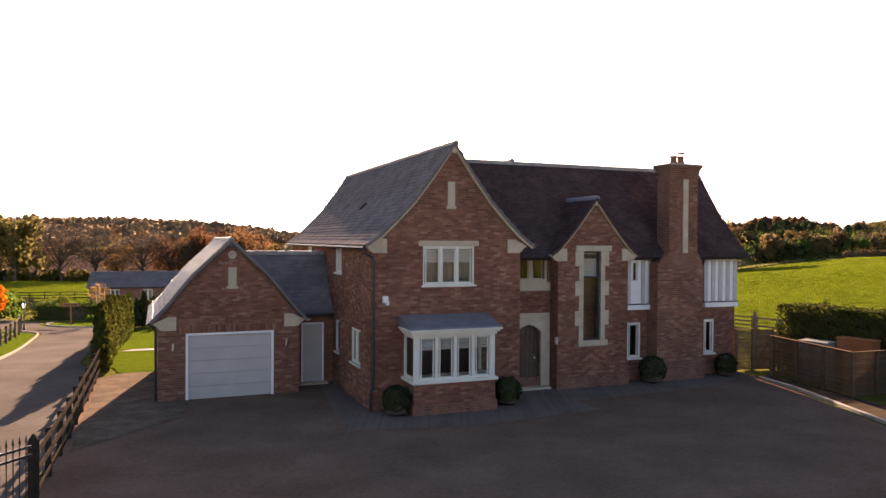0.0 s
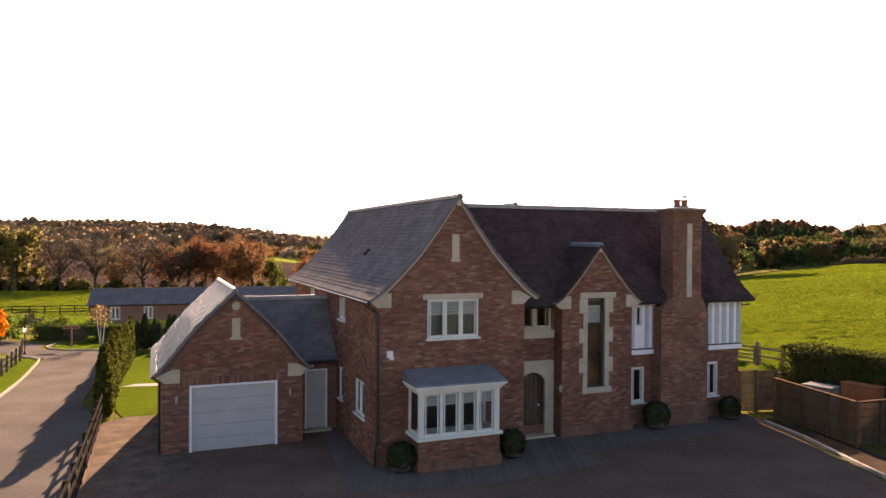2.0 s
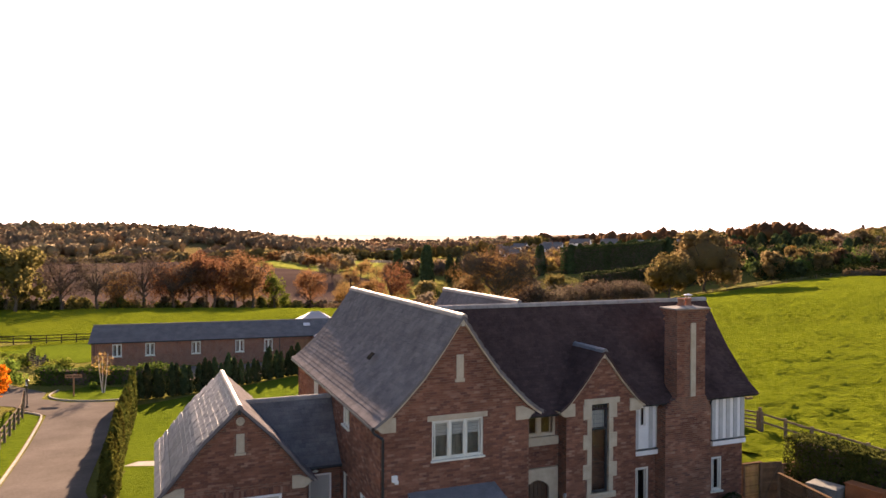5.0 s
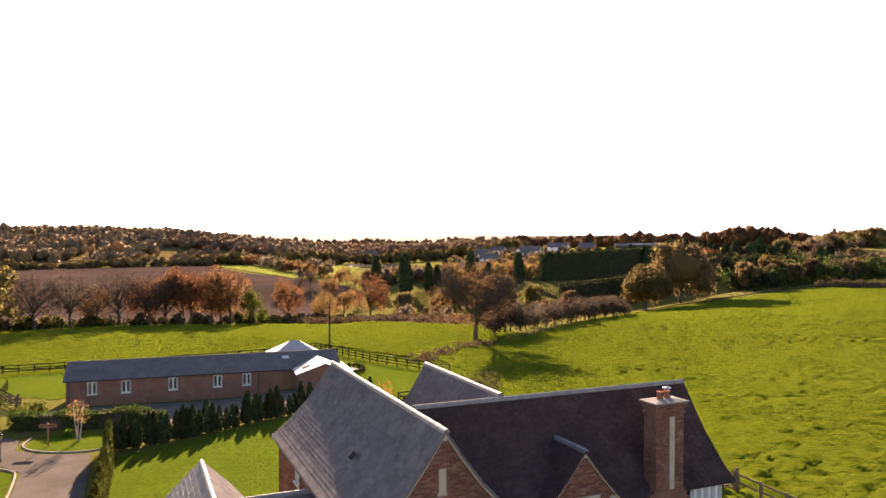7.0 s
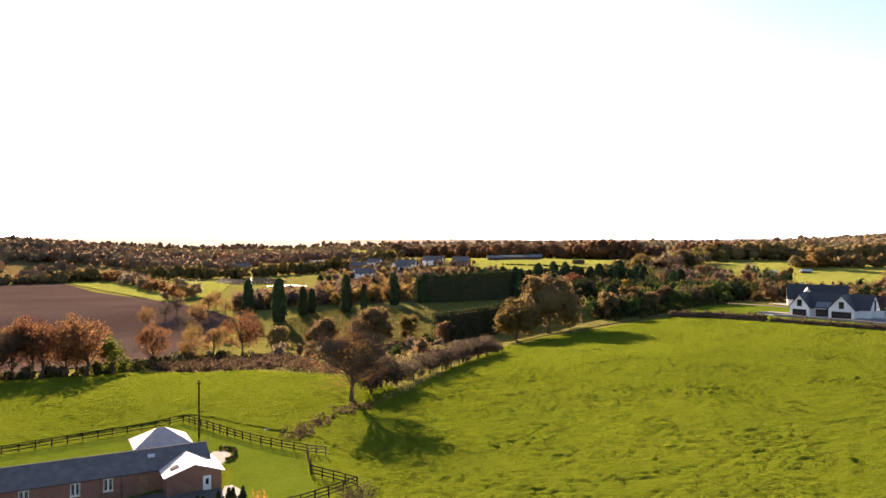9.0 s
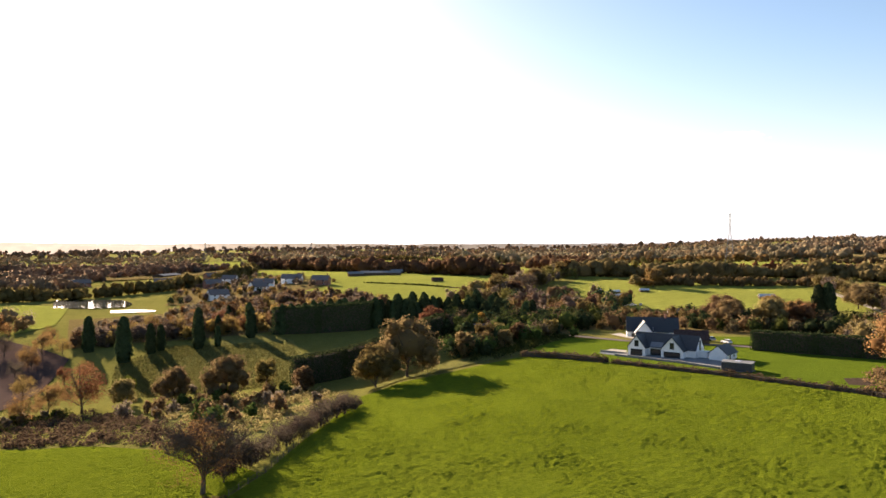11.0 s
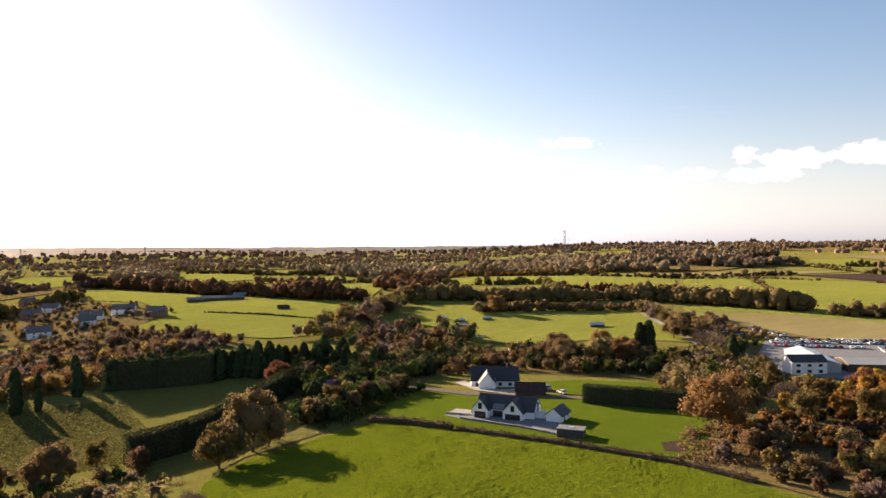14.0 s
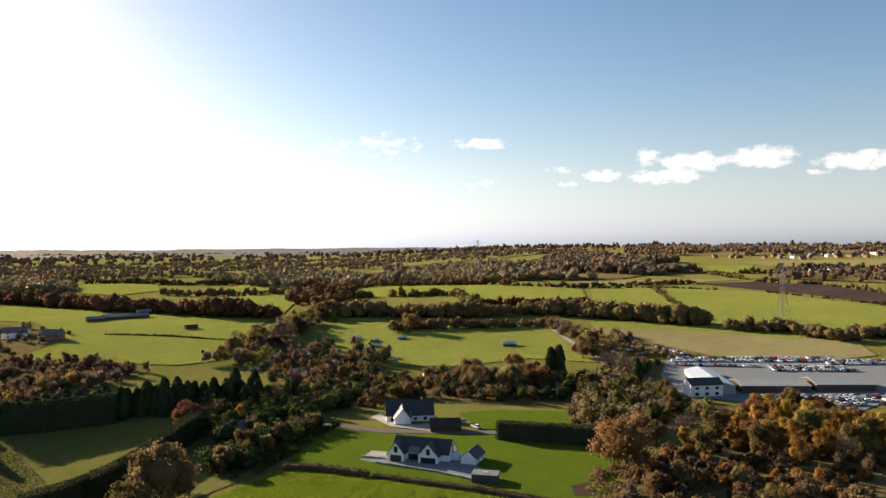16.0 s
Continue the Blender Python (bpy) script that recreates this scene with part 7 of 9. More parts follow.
low_shrub(12.0, 30.7, 0.75, 2.1, "laurel", 811, "tall shrub behind the slatted gate")
for i in range(9):
    a = radians(-52 + i * 19)
    low_shrub(-9.2 + 1.75 * math.cos(a), 88.0 + 3.0 * math.sin(a), 0.36, 0.5, ("hedge", "bracken", "laurel")[i % 3], 700 + i, "low rounded shrub edging the terrace", "terrace shrubs")
low_shrub(-3.7, 66.4, 1.0, 2.3, "golden", 720, "thin yellow leaved garden shrub")
plant_tree("bare", 4.9, 60.2, 4.3, 40, "", "small bare garden tree on the lawn")


# ---- trees, hedges and scrub ----
rng = random.Random(11)
for key, x, y, h, lab in (
    ("thin_oak", 8.4, 114.6, 12.4, "half bare field oak with a broad crown"), ("oak", 63.5, 200, 13.0, ""), ("oak_b", 76, 207, 19.0, ""), ("oak_o", 182, 118.5, 18.6, ""),
    ("oak_b", 23, 222, 14.0, ""), ("oak_b", 8, 229, 10.8, ""), ("olive", 37, 234, 9.6, ""), ("brownbush", 46, 222, 7.5, ""), ("golden", 128, 262, 9.0, ""), ("oak_o", 110, 272.5, 11.8, "orange autumn tree in front of dark conifers"),
    ("rusty_b", -35, 256, 8.5, ""), ("green", -4, 246, 6.0, "")):
    plant_tree(key, x, y, h, rng.uniform(0, 360), "", lab)
# line of half bare trees on the far side of the lower pasture
for key, x, y, h in (("olive", -80, 133, 12.2), ("bare", -75, 140, 11.8), ("bare", -71.5, 147, 12.0), ("rusty_b", -69, 153, 9.5), ("bare", -66, 157, 13.0), ("rusty_b", -63, 164, 11.5), ("bare", -61, 161, 12.0), ("rusty", -59.7, 167.4, 12.0), ("rusty", -56.5, 170, 13.0), ("rusty", -53.5, 166, 13.2), ("rusty_b", -49.5, 169, 12.6),
                     ("rusty", -45, 168, 13.6), ("spruce_grey", -40, 169, 9.0), ("rusty", -36.2, 195, 11.2), ("rusty_b", -29.7, 213, 8.4), ("rusty", -24, 221, 9.6), ("rusty_b", -16, 222, 14.5), ("brownbush", -5.6, 224, 8.0), ("bare", -88, 140, 12), ("oak", -97, 148, 13), ("rusty_b", -106, 150, 13), ("bare", -116, 156, 12), ("bare", -84, 150, 11), ("rusty_b", -50, 178, 11.0)):
    plant_tree(key, x, y, h, rng.uniform(0, 360), "trees beyond the pasture")
for key, x, y, h in (("oak_o", 338, 411, 14.5), ("oak_b", 330, 420, 9.5), ("oak_b", 239, 384, 12.0)):
    plant_tree(key, x, y, h, rng.uniform(0, 360), "trees of the smallholding")
# hawthorns of the hedgerow
for i in range(26):
    f = i / 25
    x, y = 11.5 + f * 38, 119 + f * 52
    plant_tree("thorn", x + rng.uniform(-1, 1), y + rng.uniform(-1, 1), rng.uniform(2.9, 5.4) * (1.25 if f < 0.2 else 1.0), rng.uniform(0, 360), "hawthorn hedgerow")
# columnar cypresses
for x, y, h in ((-21, 331, 15), (-7, 305, 17.8), (3, 317, 12.5), (7, 322, 11), (23, 337, 15.2), (49, 364, 13.5), (44, 410, 9), (22, 321, 14), (46, 336, 14.5), (33, 352, 9.5), (38, 360, 10), (30, 322, 9), (293, 233, 20.5), (290, 236, 19.5), (310, 197, 15.5), (313, 200, 14)):
    plant_tree("cypress", x, y, h, rng.uniform(0, 360), "columnar cypresses")
# conifers behind the tall hedge
for i in range(34):
    f = i / 33
    x, y = 74 + f * 84 + rng.uniform(-6, 6), 338 - f * 62 + rng.uniform(-8, 8)
    plant_tree("conifer", x, y, rng.uniform(9.5, 15.0), rng.uniform(0, 360), "dark conifer belt")
for x, y, h in ((150, 312, 16), (143, 300, 14), (156, 304, 15), (136, 288, 12)):
    plant_tree("conifer", x, y, h, rng.uniform(0, 360), "dark conifer belt")
for i in range(26):
    f = i / 25
    x, y = 60 + 88 * f + rng.uniform(-1, 1), 337 - 45 * f + rng.uniform(-2.5, 2.5)
    plant_tree("conifer", x, y, rng.uniform(12.5, 14.0) if f < 0.45 else rng.uniform(12.0, 15.5), rng.uniform(0, 360), "dark conifer belt")
hedge_block("tall_conifer_hedge", [(58, 338), (76, 326), (96, 313)], 5.0, 12.5, M["conifer"], 0.38, 13, "very tall dark conifer hedge", 15, lumpy=0.22)
hedge_block("clipped_hedge", [(46, 233), (62, 233), (76, 237), (92, 247), (109, 261)], 4.5, 9.6, M["conifer"], 0.32, 17, "tall clipped dark hedge block in the valley", 16, lumpy=0.13)
hedge_block("clipped_hedge", [(184, 173), (194, 158), (203, 143)], 3.5, 6.6, M["conifer"], 0.28, 20, "tall clipped dark hedge beside the lawn", 17, lumpy=0.1)
hedge_block("clipped_hedge", [(126, 330), (142, 322), (160, 318)], 3.5, 5.0, M["conifer"], 0.5, 6, "long dark hedge by the car park", 18, lumpy=0.2)
hedge_block("field_hedge", [(113, 200), (119, 190), (125.5, 173)], 2.0, 1.6, M["bracken"], 0.3, 16, "rough dry hedge on the field edge", 19, lumpy=0.35)
hedge_block("field_hedge", [(127, 170), (140, 139), (150, 109), (152, 90)], 1.8, 1.0, M["bracken"], 0.3, 16, "low rough hedge along the field boundary", 20, lumpy=0.3)


def inside_of(poly, x, y):
    inside = False
    for (x0, y0), (x1, y1) in zip(poly, poly[1:] + poly[:1]):
        if (y0 > y) != (y1 > y) and x < (x1 - x0) * (y - y0) / (y1 - y0) + x0:
            inside = not inside
    return inside


def scatter(poly, n, seed):
    r = random.Random(seed)
    xs, ys = [p[0] for p in poly], [p[1] for p in poly]
    out = []
    while len(out) < n:
        x, y = r.uniform(min(xs), max(xs)), r.uniform(min(ys), max(ys))
        inside = False
        for (x0, y0), (x1, y1) in zip(poly, poly[1:] + poly[:1]):
            if (y0 > y) != (y1 > y) and x < (x1 - x0) * (y - y0) / (y1 - y0) + x0:
                inside = not inside
        if inside:
            out.append((x, y))
    return out


def along(line, n, width, seed):
    r = random.Random(seed)
    L = [math.hypot(b[0] - a[0], b[1] - a[1]) for a, b in zip(line, line[1:])]
    out = []
    for _ in range(n):
        d = r.uniform(0, sum(L))
        for (a, b), l in zip(zip(line, line[1:]), L):
            if d <= l:
                f = d / l
                nx, ny = -(b[1] - a[1]) / l, (b[0] - a[0]) / l
                o = r.gauss(0, width / 2.5)
                out.append((a[0] + (b[0] - a[0]) * f + nx * o, a[1] + (b[1] - a[1]) * f + ny * o))
                break
            d -= l
    return out


MIX = ("rustfull", "olive", "golden", "green", "oak_b", "bare", "rusty_b", "brownbush", "oak", "rusty")


def wood(places, keys, lo, hi, seed, group):
    r = random.Random(seed)
    for x, y in places:
        plant_tree(r.choice(keys), x, y, r.uniform(lo, hi), r.uniform(0, 360), group)


def canopy(places, mats, lo, hi, seed, label, leaf=0.46, per=300):
    """Trees that merge into one wood: lobed crowns from the ground up, one joined mesh for each leaf colour."""
    r = np.random.default_rng(seed)
    cs = {m: [] for m in mats}
    ns = {m: [] for m in mats}
    ks = {m: [] for m in mats}
    rs = {m: [] for m in mats}
    for x, y in places:
        m = mats[r.integers(len(mats))]
        h = r.uniform(lo, hi)
        w = h * r.uniform(0.40, 0.58)
        k = 15
        a, e = r.uniform(0, math.tau, k), r.uniform(-0.95, 1.0, k)
        q = w * r.uniform(0.3, 0.82, k) * np.sqrt(np.maximum(0.12, 1 - 0.65 * np.maximum(e, 0) ** 2))
        ctr = np.stack([q * np.cos(a), q * np.sin(a), h * (0.48 + 0.36 * e)], 1)
        rad = w * r.uniform(0.2, 0.38, k)
        ctr[0], rad[0] = (0, 0, h * 0.46), w * 0.74
        d = r.normal(0, 1, (per, 3))
        d /= np.linalg.norm(d, axis=1)[:, None]
        g = r.choice(k, per, p=rad ** 2 / np.sum(rad ** 2))
        p = ctr[g] + d * (rad[g] * r.uniform(0.8, 1.28, per))[:, None]
        p[:, 2] = np.maximum(p[:, 2], 0.15)
        at = np.array((x, y, height(x, y)))
        cs[m].append(p + at)
        ns[m].append(d)
        ks[m].append(ctr[:5] + at)
        rs[m].append(np.repeat(rad[:5, None] * 0.8, 3, 1))
    for m in mats:
        if cs[m]:
            ob = part("woodland", mass_mesh("woodland", np.concatenate(cs[m]), np.concatenate(ns[m]), leaf, np.concatenate(ks[m]), np.concatenate(rs[m]), r), M[m])
            tagged(ob, label, "woodland", kind="stuff")


def floor(poly, lift, label):
    drape("wood_floor", poly, M["litter"], lift, 8.0, label, "woodland floor")


floor([(106, 236), (150, 236), (182, 262), (160, 318), (140, 300), (112, 280)], 0.16, "shaded leafy floor of the garden wood")
floor([(96, 212), (118, 218), (152, 232), (150, 240), (112, 238)], 0.2, "leafy bank below the garden wood")
floor([(180, 330), (236, 320), (276, 352), (284, 410), (250, 440), (210, 400)], 0.22, "worn ground under the trees by the stables")
floor([(150, 262), (168, 272), (186, 258), (212, 258), (230, 222), (268, 192), (310, 220), (284, 262), (228, 306), (200, 326), (172, 300)], 0.19, "leafy floor of the gardens behind the houses")
floor([(254, 140), (282, 136), (312, 150), (312, 176), (332, 204), (370, 212), (368, 236), (308, 236), (296, 212)], 0.25, "leafy ground by the sales yard")
floor([(434, 296), (424, 262), (412, 212), (392, 228), (380, 240), (398, 272)], 0.5, "worn ground at the end of the farm track")
floor([(206, 150), (226, 176), (300, 222), (316, 196), (300, 170), (260, 150), (214, 128)], 0.22, "leaf strewn floor of the autumn wood")
floor([(152, 106), (180, 114), (214, 128), (256, 130), (306, 150), (335, 130), (300, 66), (214, 50), (200, 28), (156, 28)], 0.24, "leaf strewn floor of the golden wood")
floor([(-30, 340), (60, 345), (150, 420), (100, 505), (60, 470), (20, 478), (-40, 470)], 0.24, "leaf strewn ground round the pond")
floor([(14, 540), (100, 510), (150, 590), (120, 740), (40, 760)], 0.3, "gardens and leafy plots of the village")


canopy(scatter([(-24, 382), (30, 396), (60, 470), (96, 506), (62, 532), (30, 500), (4, 420), (-30, 412)], 110, 106), ("twig", "rust", "oak_brown", "twig"), 4, 7, 107, "autumn wood round the pond")
# garden wood on the hill's far side
wood(((100, 216), (108, 217), (117, 220), (126, 226), (134, 231), (143, 232), (112, 226), (122, 234)), ("brownbush", "olive", "green", "bare", "rusty_b"), 5, 9, 32, "garden trees beyond the field")
canopy(along([(98, 216), (118, 224), (148, 236)], 40, 10, 31), ("bracken", "hedge", "conifer", "conifer"), 4, 8, 33, "mixed garden wood beyond the field")
canopy(scatter([(106, 236), (150, 236), (182, 262), (160, 318), (140, 300), (112, 280)], 90, 34), ("conifer", "conifer", "hedge", "conifer", "bracken"), 5, 11, 35, "mixed garden wood beyond the field")
wood(along([(196, 415), (228, 446), (266, 474), (300, 498), (334, 528)], 22, 20, 36), ("olive", "oak_b", "rustfull", "oak", "bare"), 10, 15, 37, "tree belt between the paddocks")
canopy(along([(190, 405), (228, 446), (266, 474), (300, 498), (334, 528)], 70, 22, 38), ("oak_brown", "oak_olive", "twig"), 8, 13, 39, "tree belt between the paddocks")
canopy(scatter([(180, 330), (236, 320), (276, 352), (284, 410), (250, 440), (210, 400)], 80, 40), ("oak_olive", "oak_brown", "twig", "conifer"), 6, 12, 41, "trees round the parked cars")
canopy(scatter([(152, 262), (168, 268), (188, 254), (212, 254), (230, 228), (268, 198), (306, 220), (288, 248), (276, 282), (228, 304), (200, 322), (176, 300)], 210, 42), ("conifer", "hedge", "oak_brown", "oak_olive", "conifer", "bracken"), 4.5, 9.5, 43, "garden trees round the houses")
canopy(scatter([(252, 148), (282, 140), (306, 152), (300, 172), (318, 190), (334, 210), (366, 214), (364, 234), (312, 232), (298, 214)], 90, 102), ("oak_brown", "oak_olive", "twig", "conifer"), 4, 7, 103, "garden trees by the sales yard")
canopy(along([(432, 300), (414, 272), (398, 262), (386, 246), (396, 232)], 26, 9, 104), ("twig", "oak_brown"), 5, 8, 105, "half bare trees among parked cars")
wood(((247, 248), (294, 265), (272, 229), (283, 244), (262, 238), (255, 262)), ("oak_o", "oak_b", "olive"), 12, 16.5, 44, "large autumn trees by the houses")
wood(((383, 278), (366, 252), (378, 264), (352, 262), (340, 236), (330, 226), (322, 214)), ("rustfull", "oak_b", "bare"), 11, 15, 45, "trees along the farm track")
canopy(along([(430, 352), (400, 300), (372, 262), (345, 228), (318, 212)], 60, 12, 46), ("twig", "oak_brown", "oak_olive"), 6, 11, 47, "trees along the farm track")
canopy(scatter([(206, 150), (226, 176), (300, 222), (316, 196), (300, 170), (260, 150), (214, 128)], 120, 48), ("oak_olive", "oak_brown", "twig", "hedge"), 5, 11, 49, "autumn wood beside the lawn")
wood(scatter([(230, 108), (250, 122), (296, 130), (325, 118), (288, 66), (254, 66)], 40, 50), ("golden", "golden", "golden", "olive", "golden", "oak_o"), 8, 12.5, 51, "golden autumn trees by the sales yard")
canopy(scatter([(236, 112), (254, 124), (300, 134), (335, 122), (300, 66), (256, 68)], 100, 52), ("golden", "golden", "oak_olive", "golden", "rust"), 5, 8, 53, "golden autumn wood by the sales yard")
canopy(scatter([(176, 112), (214, 126), (240, 112), (262, 70), (214, 58), (190, 84)], 190, 92), ("bracken", "oak_brown", "golden", "bracken"), 1.8, 4.6, 93, "dark brown undergrowth in front of the golden wood", 0.4)
wood(((222, 122), (230, 126), (238, 119), (229, 98), (226, 86), (247, 80), (242, 98), (252, 108), (214, 110)), ("golden", "golden", "olive", "bare"), 8, 12, 94, "golden autumn trees by the sales yard")
wood(scatter([(153, 100), (176, 108), (200, 92), (196, 40), (160, 40)], 16, 54), ("brownbush", "oak_b", "olive", "brownbush"), 5, 8.5, 55, "scrubby autumn trees on the field edge")
canopy(scatter([(154, 104), (180, 112), (205, 92), (200, 30), (158, 30)], 80, 56), ("oak_brown", "oak_olive", "bracken", "twig"), 2.5, 5.5, 57, "scrubby autumn wood on the field edge")
wood(scatter([(-20, 335), (60, 350), (80, 400), (45, 410), (-28, 372)], 24, 58), ("rusty", "bare", "rusty_b"), 7, 10, 59, "autumn trees round the pond")
canopy(scatter([(-30, 335), (60, 345), (150, 420), (100, 505), (60, 470), (30, 395), (-34, 378)], 230, 80), ("rust", "oak_brown", "oak_brown", "twig", "twig"), 5, 9, 81, "autumn wood round the pond")
wood(scatter([(-60, 300), (-10, 262), (0, 290), (-30, 340), (-60, 400)], 12, 82), ("rusty_b", "bare", "rusty"), 6, 10, 83, "trees by the plough")
canopy(scatter([(14, 540), (100, 510), (150, 590), (120, 740), (40, 760)], 150, 84), ("oak_olive", "rust", "twig", "twig", "conifer"), 3.5, 7, 85, "village garden trees")
canopy(along([(-66, 400), (-56, 425), (-80, 460), (-120, 560), (-160, 640)], 60, 10, 86), ("twig", "rust", "oak_brown"), 6, 11, 87, "trees between meadow and pond")
canopy(scatter([(-6, 200), (20, 160), (48, 195), (44, 230), (10, 245)], 36, 88), ("oak_brown", "twig", "hedge"), 2.5, 5, 89, "thicket along the hedgerow", 0.45)
canopy(along([(-130, 156), (-90, 140), (-76, 142), (-66, 158), (-58, 168), (-42, 170), (-38, 196), (-22, 224)], 130, 4, 96), ("twig", "twig", "hedge", "oak_olive"), 1.2, 3.2, 97, "undergrowth below the half bare trees", 0.4)


# scrub, brambles and bracken as low clumps
def clumps(name, places, size, high, material, leaf, per, label, seed, cat="scrub"):
    r = np.random.default_rng(seed)
    cs, ns = [], []
    for x, y in places:
        s, h = size * r.uniform(0.5, 1.4), high * r.uniform(0.5, 1.3)
        d = r.normal(0, 1, (per, 3))
        d /= np.linalg.norm(d, axis=1)[:, None]
        d[:, 2] = np.abs(d[:, 2])
        k = r.uniform(0.55, 1.05, per)[:, None]
        cs.append(np.array((x, y, height(x, y))) + d * k * np.array((s, s, h)))
        ns.append(d)
    ob = part(name, quads_mesh(name, np.concatenate(cs), np.concatenate(ns), leaf, r), material)
    return tagged(ob, label, cat, kind="stuff")


clumps("bramble_scrub", scatter([(-36, 178), (-18, 166), (-6, 157), (12, 142), (20, 150), (0, 195), (-16, 222), (-34, 200)], 260, 60), 1.6, 1.5, M["bracken"], 0.35, 70, "brown bramble scrub and dead bracken", 61)
clumps("bramble_scrub", scatter([(20, 150), (40, 180), (56, 200), (40, 232), (10, 215), (0, 195)], 200, 62), 1.8, 1.6, M["oak_brown"], 0.35, 60, "brown scrub along the hedgerow", 63)
clumps("dark_scrub", along([(-110, 152), (-80, 138), (-66, 158), (-56, 169), (-42, 172), (-36, 196), (-20, 225)], 150, 4, 64), 1.6, 1.7, M["hedge"], 0.35, 60, "dark green undergrowth below the trees", 65)
clumps("dead_grass", along([(-1, 94), (4, 104), (10, 113)], 90, 3.0, 66), 0.7, 0.7, M["bracken"], 0.16, 40, "dead tall grass along the ditch", 67)
clumps("dark_scrub", scatter([(96, 205), (112, 204), (150, 228), (150, 240), (112, 232)], 160, 68), 2.0, 2.2, M["hedge"], 0.4, 60, "dark shrubs below the garden wood", 69)
clumps("bramble_scrub", scatter([(152, 112), (180, 128), (214, 120), (200, 92), (160, 96)], 260, 70), 2.0, 1.6, M["oak_brown"], 0.4, 50, "tangled olive scrub on the field edge", 71)
clumps("bramble_scrub", scatter([(206, 128), (300, 160), (320, 200), (240, 180)], 260, 72), 2.2, 1.8, M["oak_brown"], 0.45, 50, "dark brown undergrowth of the autumn wood", 73)


# far hedgerows, woods and ridges
def far_trees(name, places, lo, hi, material, label, seed, leaf=1.5, per=18):
    r = np.random.default_rng(seed)
    cs, ns, sz, ks, rs = [], [], [], [], []
    for x, y in places:
        h = r.uniform(lo, hi)
        w = h * r.uniform(0.40, 0.66)
        z = height(x, y)
        h *= 0.75 + 0.6 * max(0.0, noise.noise(Vector((x / 70, y / 70, seed))) + 0.45)
        k = np.array((x, y, z + h * 0.46)) + r.uniform(-1, 1, (3, 3)) * np.array((w * 0.75, w * 0.75, h * 0.22))
        rad = np.stack([w * r.uniform(0.45, 0.8, 3), w * r.uniform(0.45, 0.8, 3), h * r.uniform(0.26, 0.42, 3)], 1)
        d = r.normal(0, 1, (per, 3))
        d /= np.linalg.norm(d, axis=1)[:, None]
        g = r.integers(0, 3, per)
        c = k[g] + d * rad[g] * r.uniform(0.9, 1.3, per)[:, None]
        c[:, 2] = np.maximum(c[:, 2], z + 0.3)
        cs.append(c)
        ns.append(d)
        ks.append(k)
        rs.append(rad)
        sz.append(np.full(per, leaf * h / 11))
    ob = part(name, mass_mesh(name, np.concatenate(cs), np.concatenate(ns), np.concatenate(sz), np.concatenate(ks), np.concatenate(rs), r), material)
    return tagged(ob, label, "trees", kind="stuff")


HEDGES = (
    ([(302, 551), (279, 592), (258, 674), (230, 749), (221, 826), (201, 941), (180, 1016), (150, 1080)], 150, 15, "oak_brown"),
    ([(355, 956), (370, 888), (395, 861), (430, 853), (468, 864), (475, 803)], 46, 9, "oak_brown"), ([(343, 1321), (413, 1251), (463, 1136), (534, 1079), (595, 1023)], 90, 10, "oak_olive"),
    ([(169, 570), (202, 528), (237, 471)], 34, 1.3, "hedge"),
    ([(334, 528), (375, 478), (415, 430), (472, 405), (490, 350), (497, 300), (506, 268)], 190, 12.5, "oak_brown"),
    ([(530, 416), (519, 370), (516, 333), (511, 299), (505, 262)], 110, 8, "oak_brown"),
    ([(503, 240), (507, 217), (522, 210), (506, 186), (508, 166), (535, 165), (542, 140)], 46, 10, "oak_brown"),
    ([(333, 431), (352, 413), (384, 385), (427, 351)], 70, 6, "oak_brown"),
    ([(474, 476), (530, 425), (560, 410)], 50, 7, "rust"),
    ([(439, 720), (568, 605), (480, 490)], 70, 9, "oak_olive"),
    ([(722, 530), (786, 478), (800, 400)], 40, 3.5, "oak_olive"),
    ([(786, 478), (644, 372), (550, 292)], 70, 3.2, "oak_brown"),
    ([(700, 660), (722, 545), (754, 547), (860, 486), (868, 469)], 80, 6, "oak_brown"),
    ([(805, 352), (744, 212), (718, 204), (700, 120)], 50, 3.2, "oak_brown"),
    ([(934, 424), (939, 341), (866, 247), (800, 120)], 60, 6, "oak_brown"),
    ([(968, 447), (1044, 545), (1109, 469), (1233, 512), (1308, 375)], 90, 7, "oak_olive"),
    ([(440, 730), (505, 825), (640, 856), (720, 660)], 100, 9, "rust"),
    ([(-180, 600), (-60, 640), (40, 720), (110, 800), (126, 940)], 150, 10, "oak_olive"),
    ([(-420, 330), (-220, 565), (-170, 590)], 150, 7, "oak_brown"), ([(-420, 760), (-250, 885), (-180, 845)], 130, 8, "oak_brown"))
for i, (line, n, h, mat) in enumerate(HEDGES):
    far_trees("hedgerow_trees", along(line, round(n * (9 if h < 2 else 1.5)), 1.2 if h < 2 else 5, 300 + i), h * 0.6, h * 1.25, M[mat], "autumn trees along a field boundary", 320 + i, 1.15, 44)
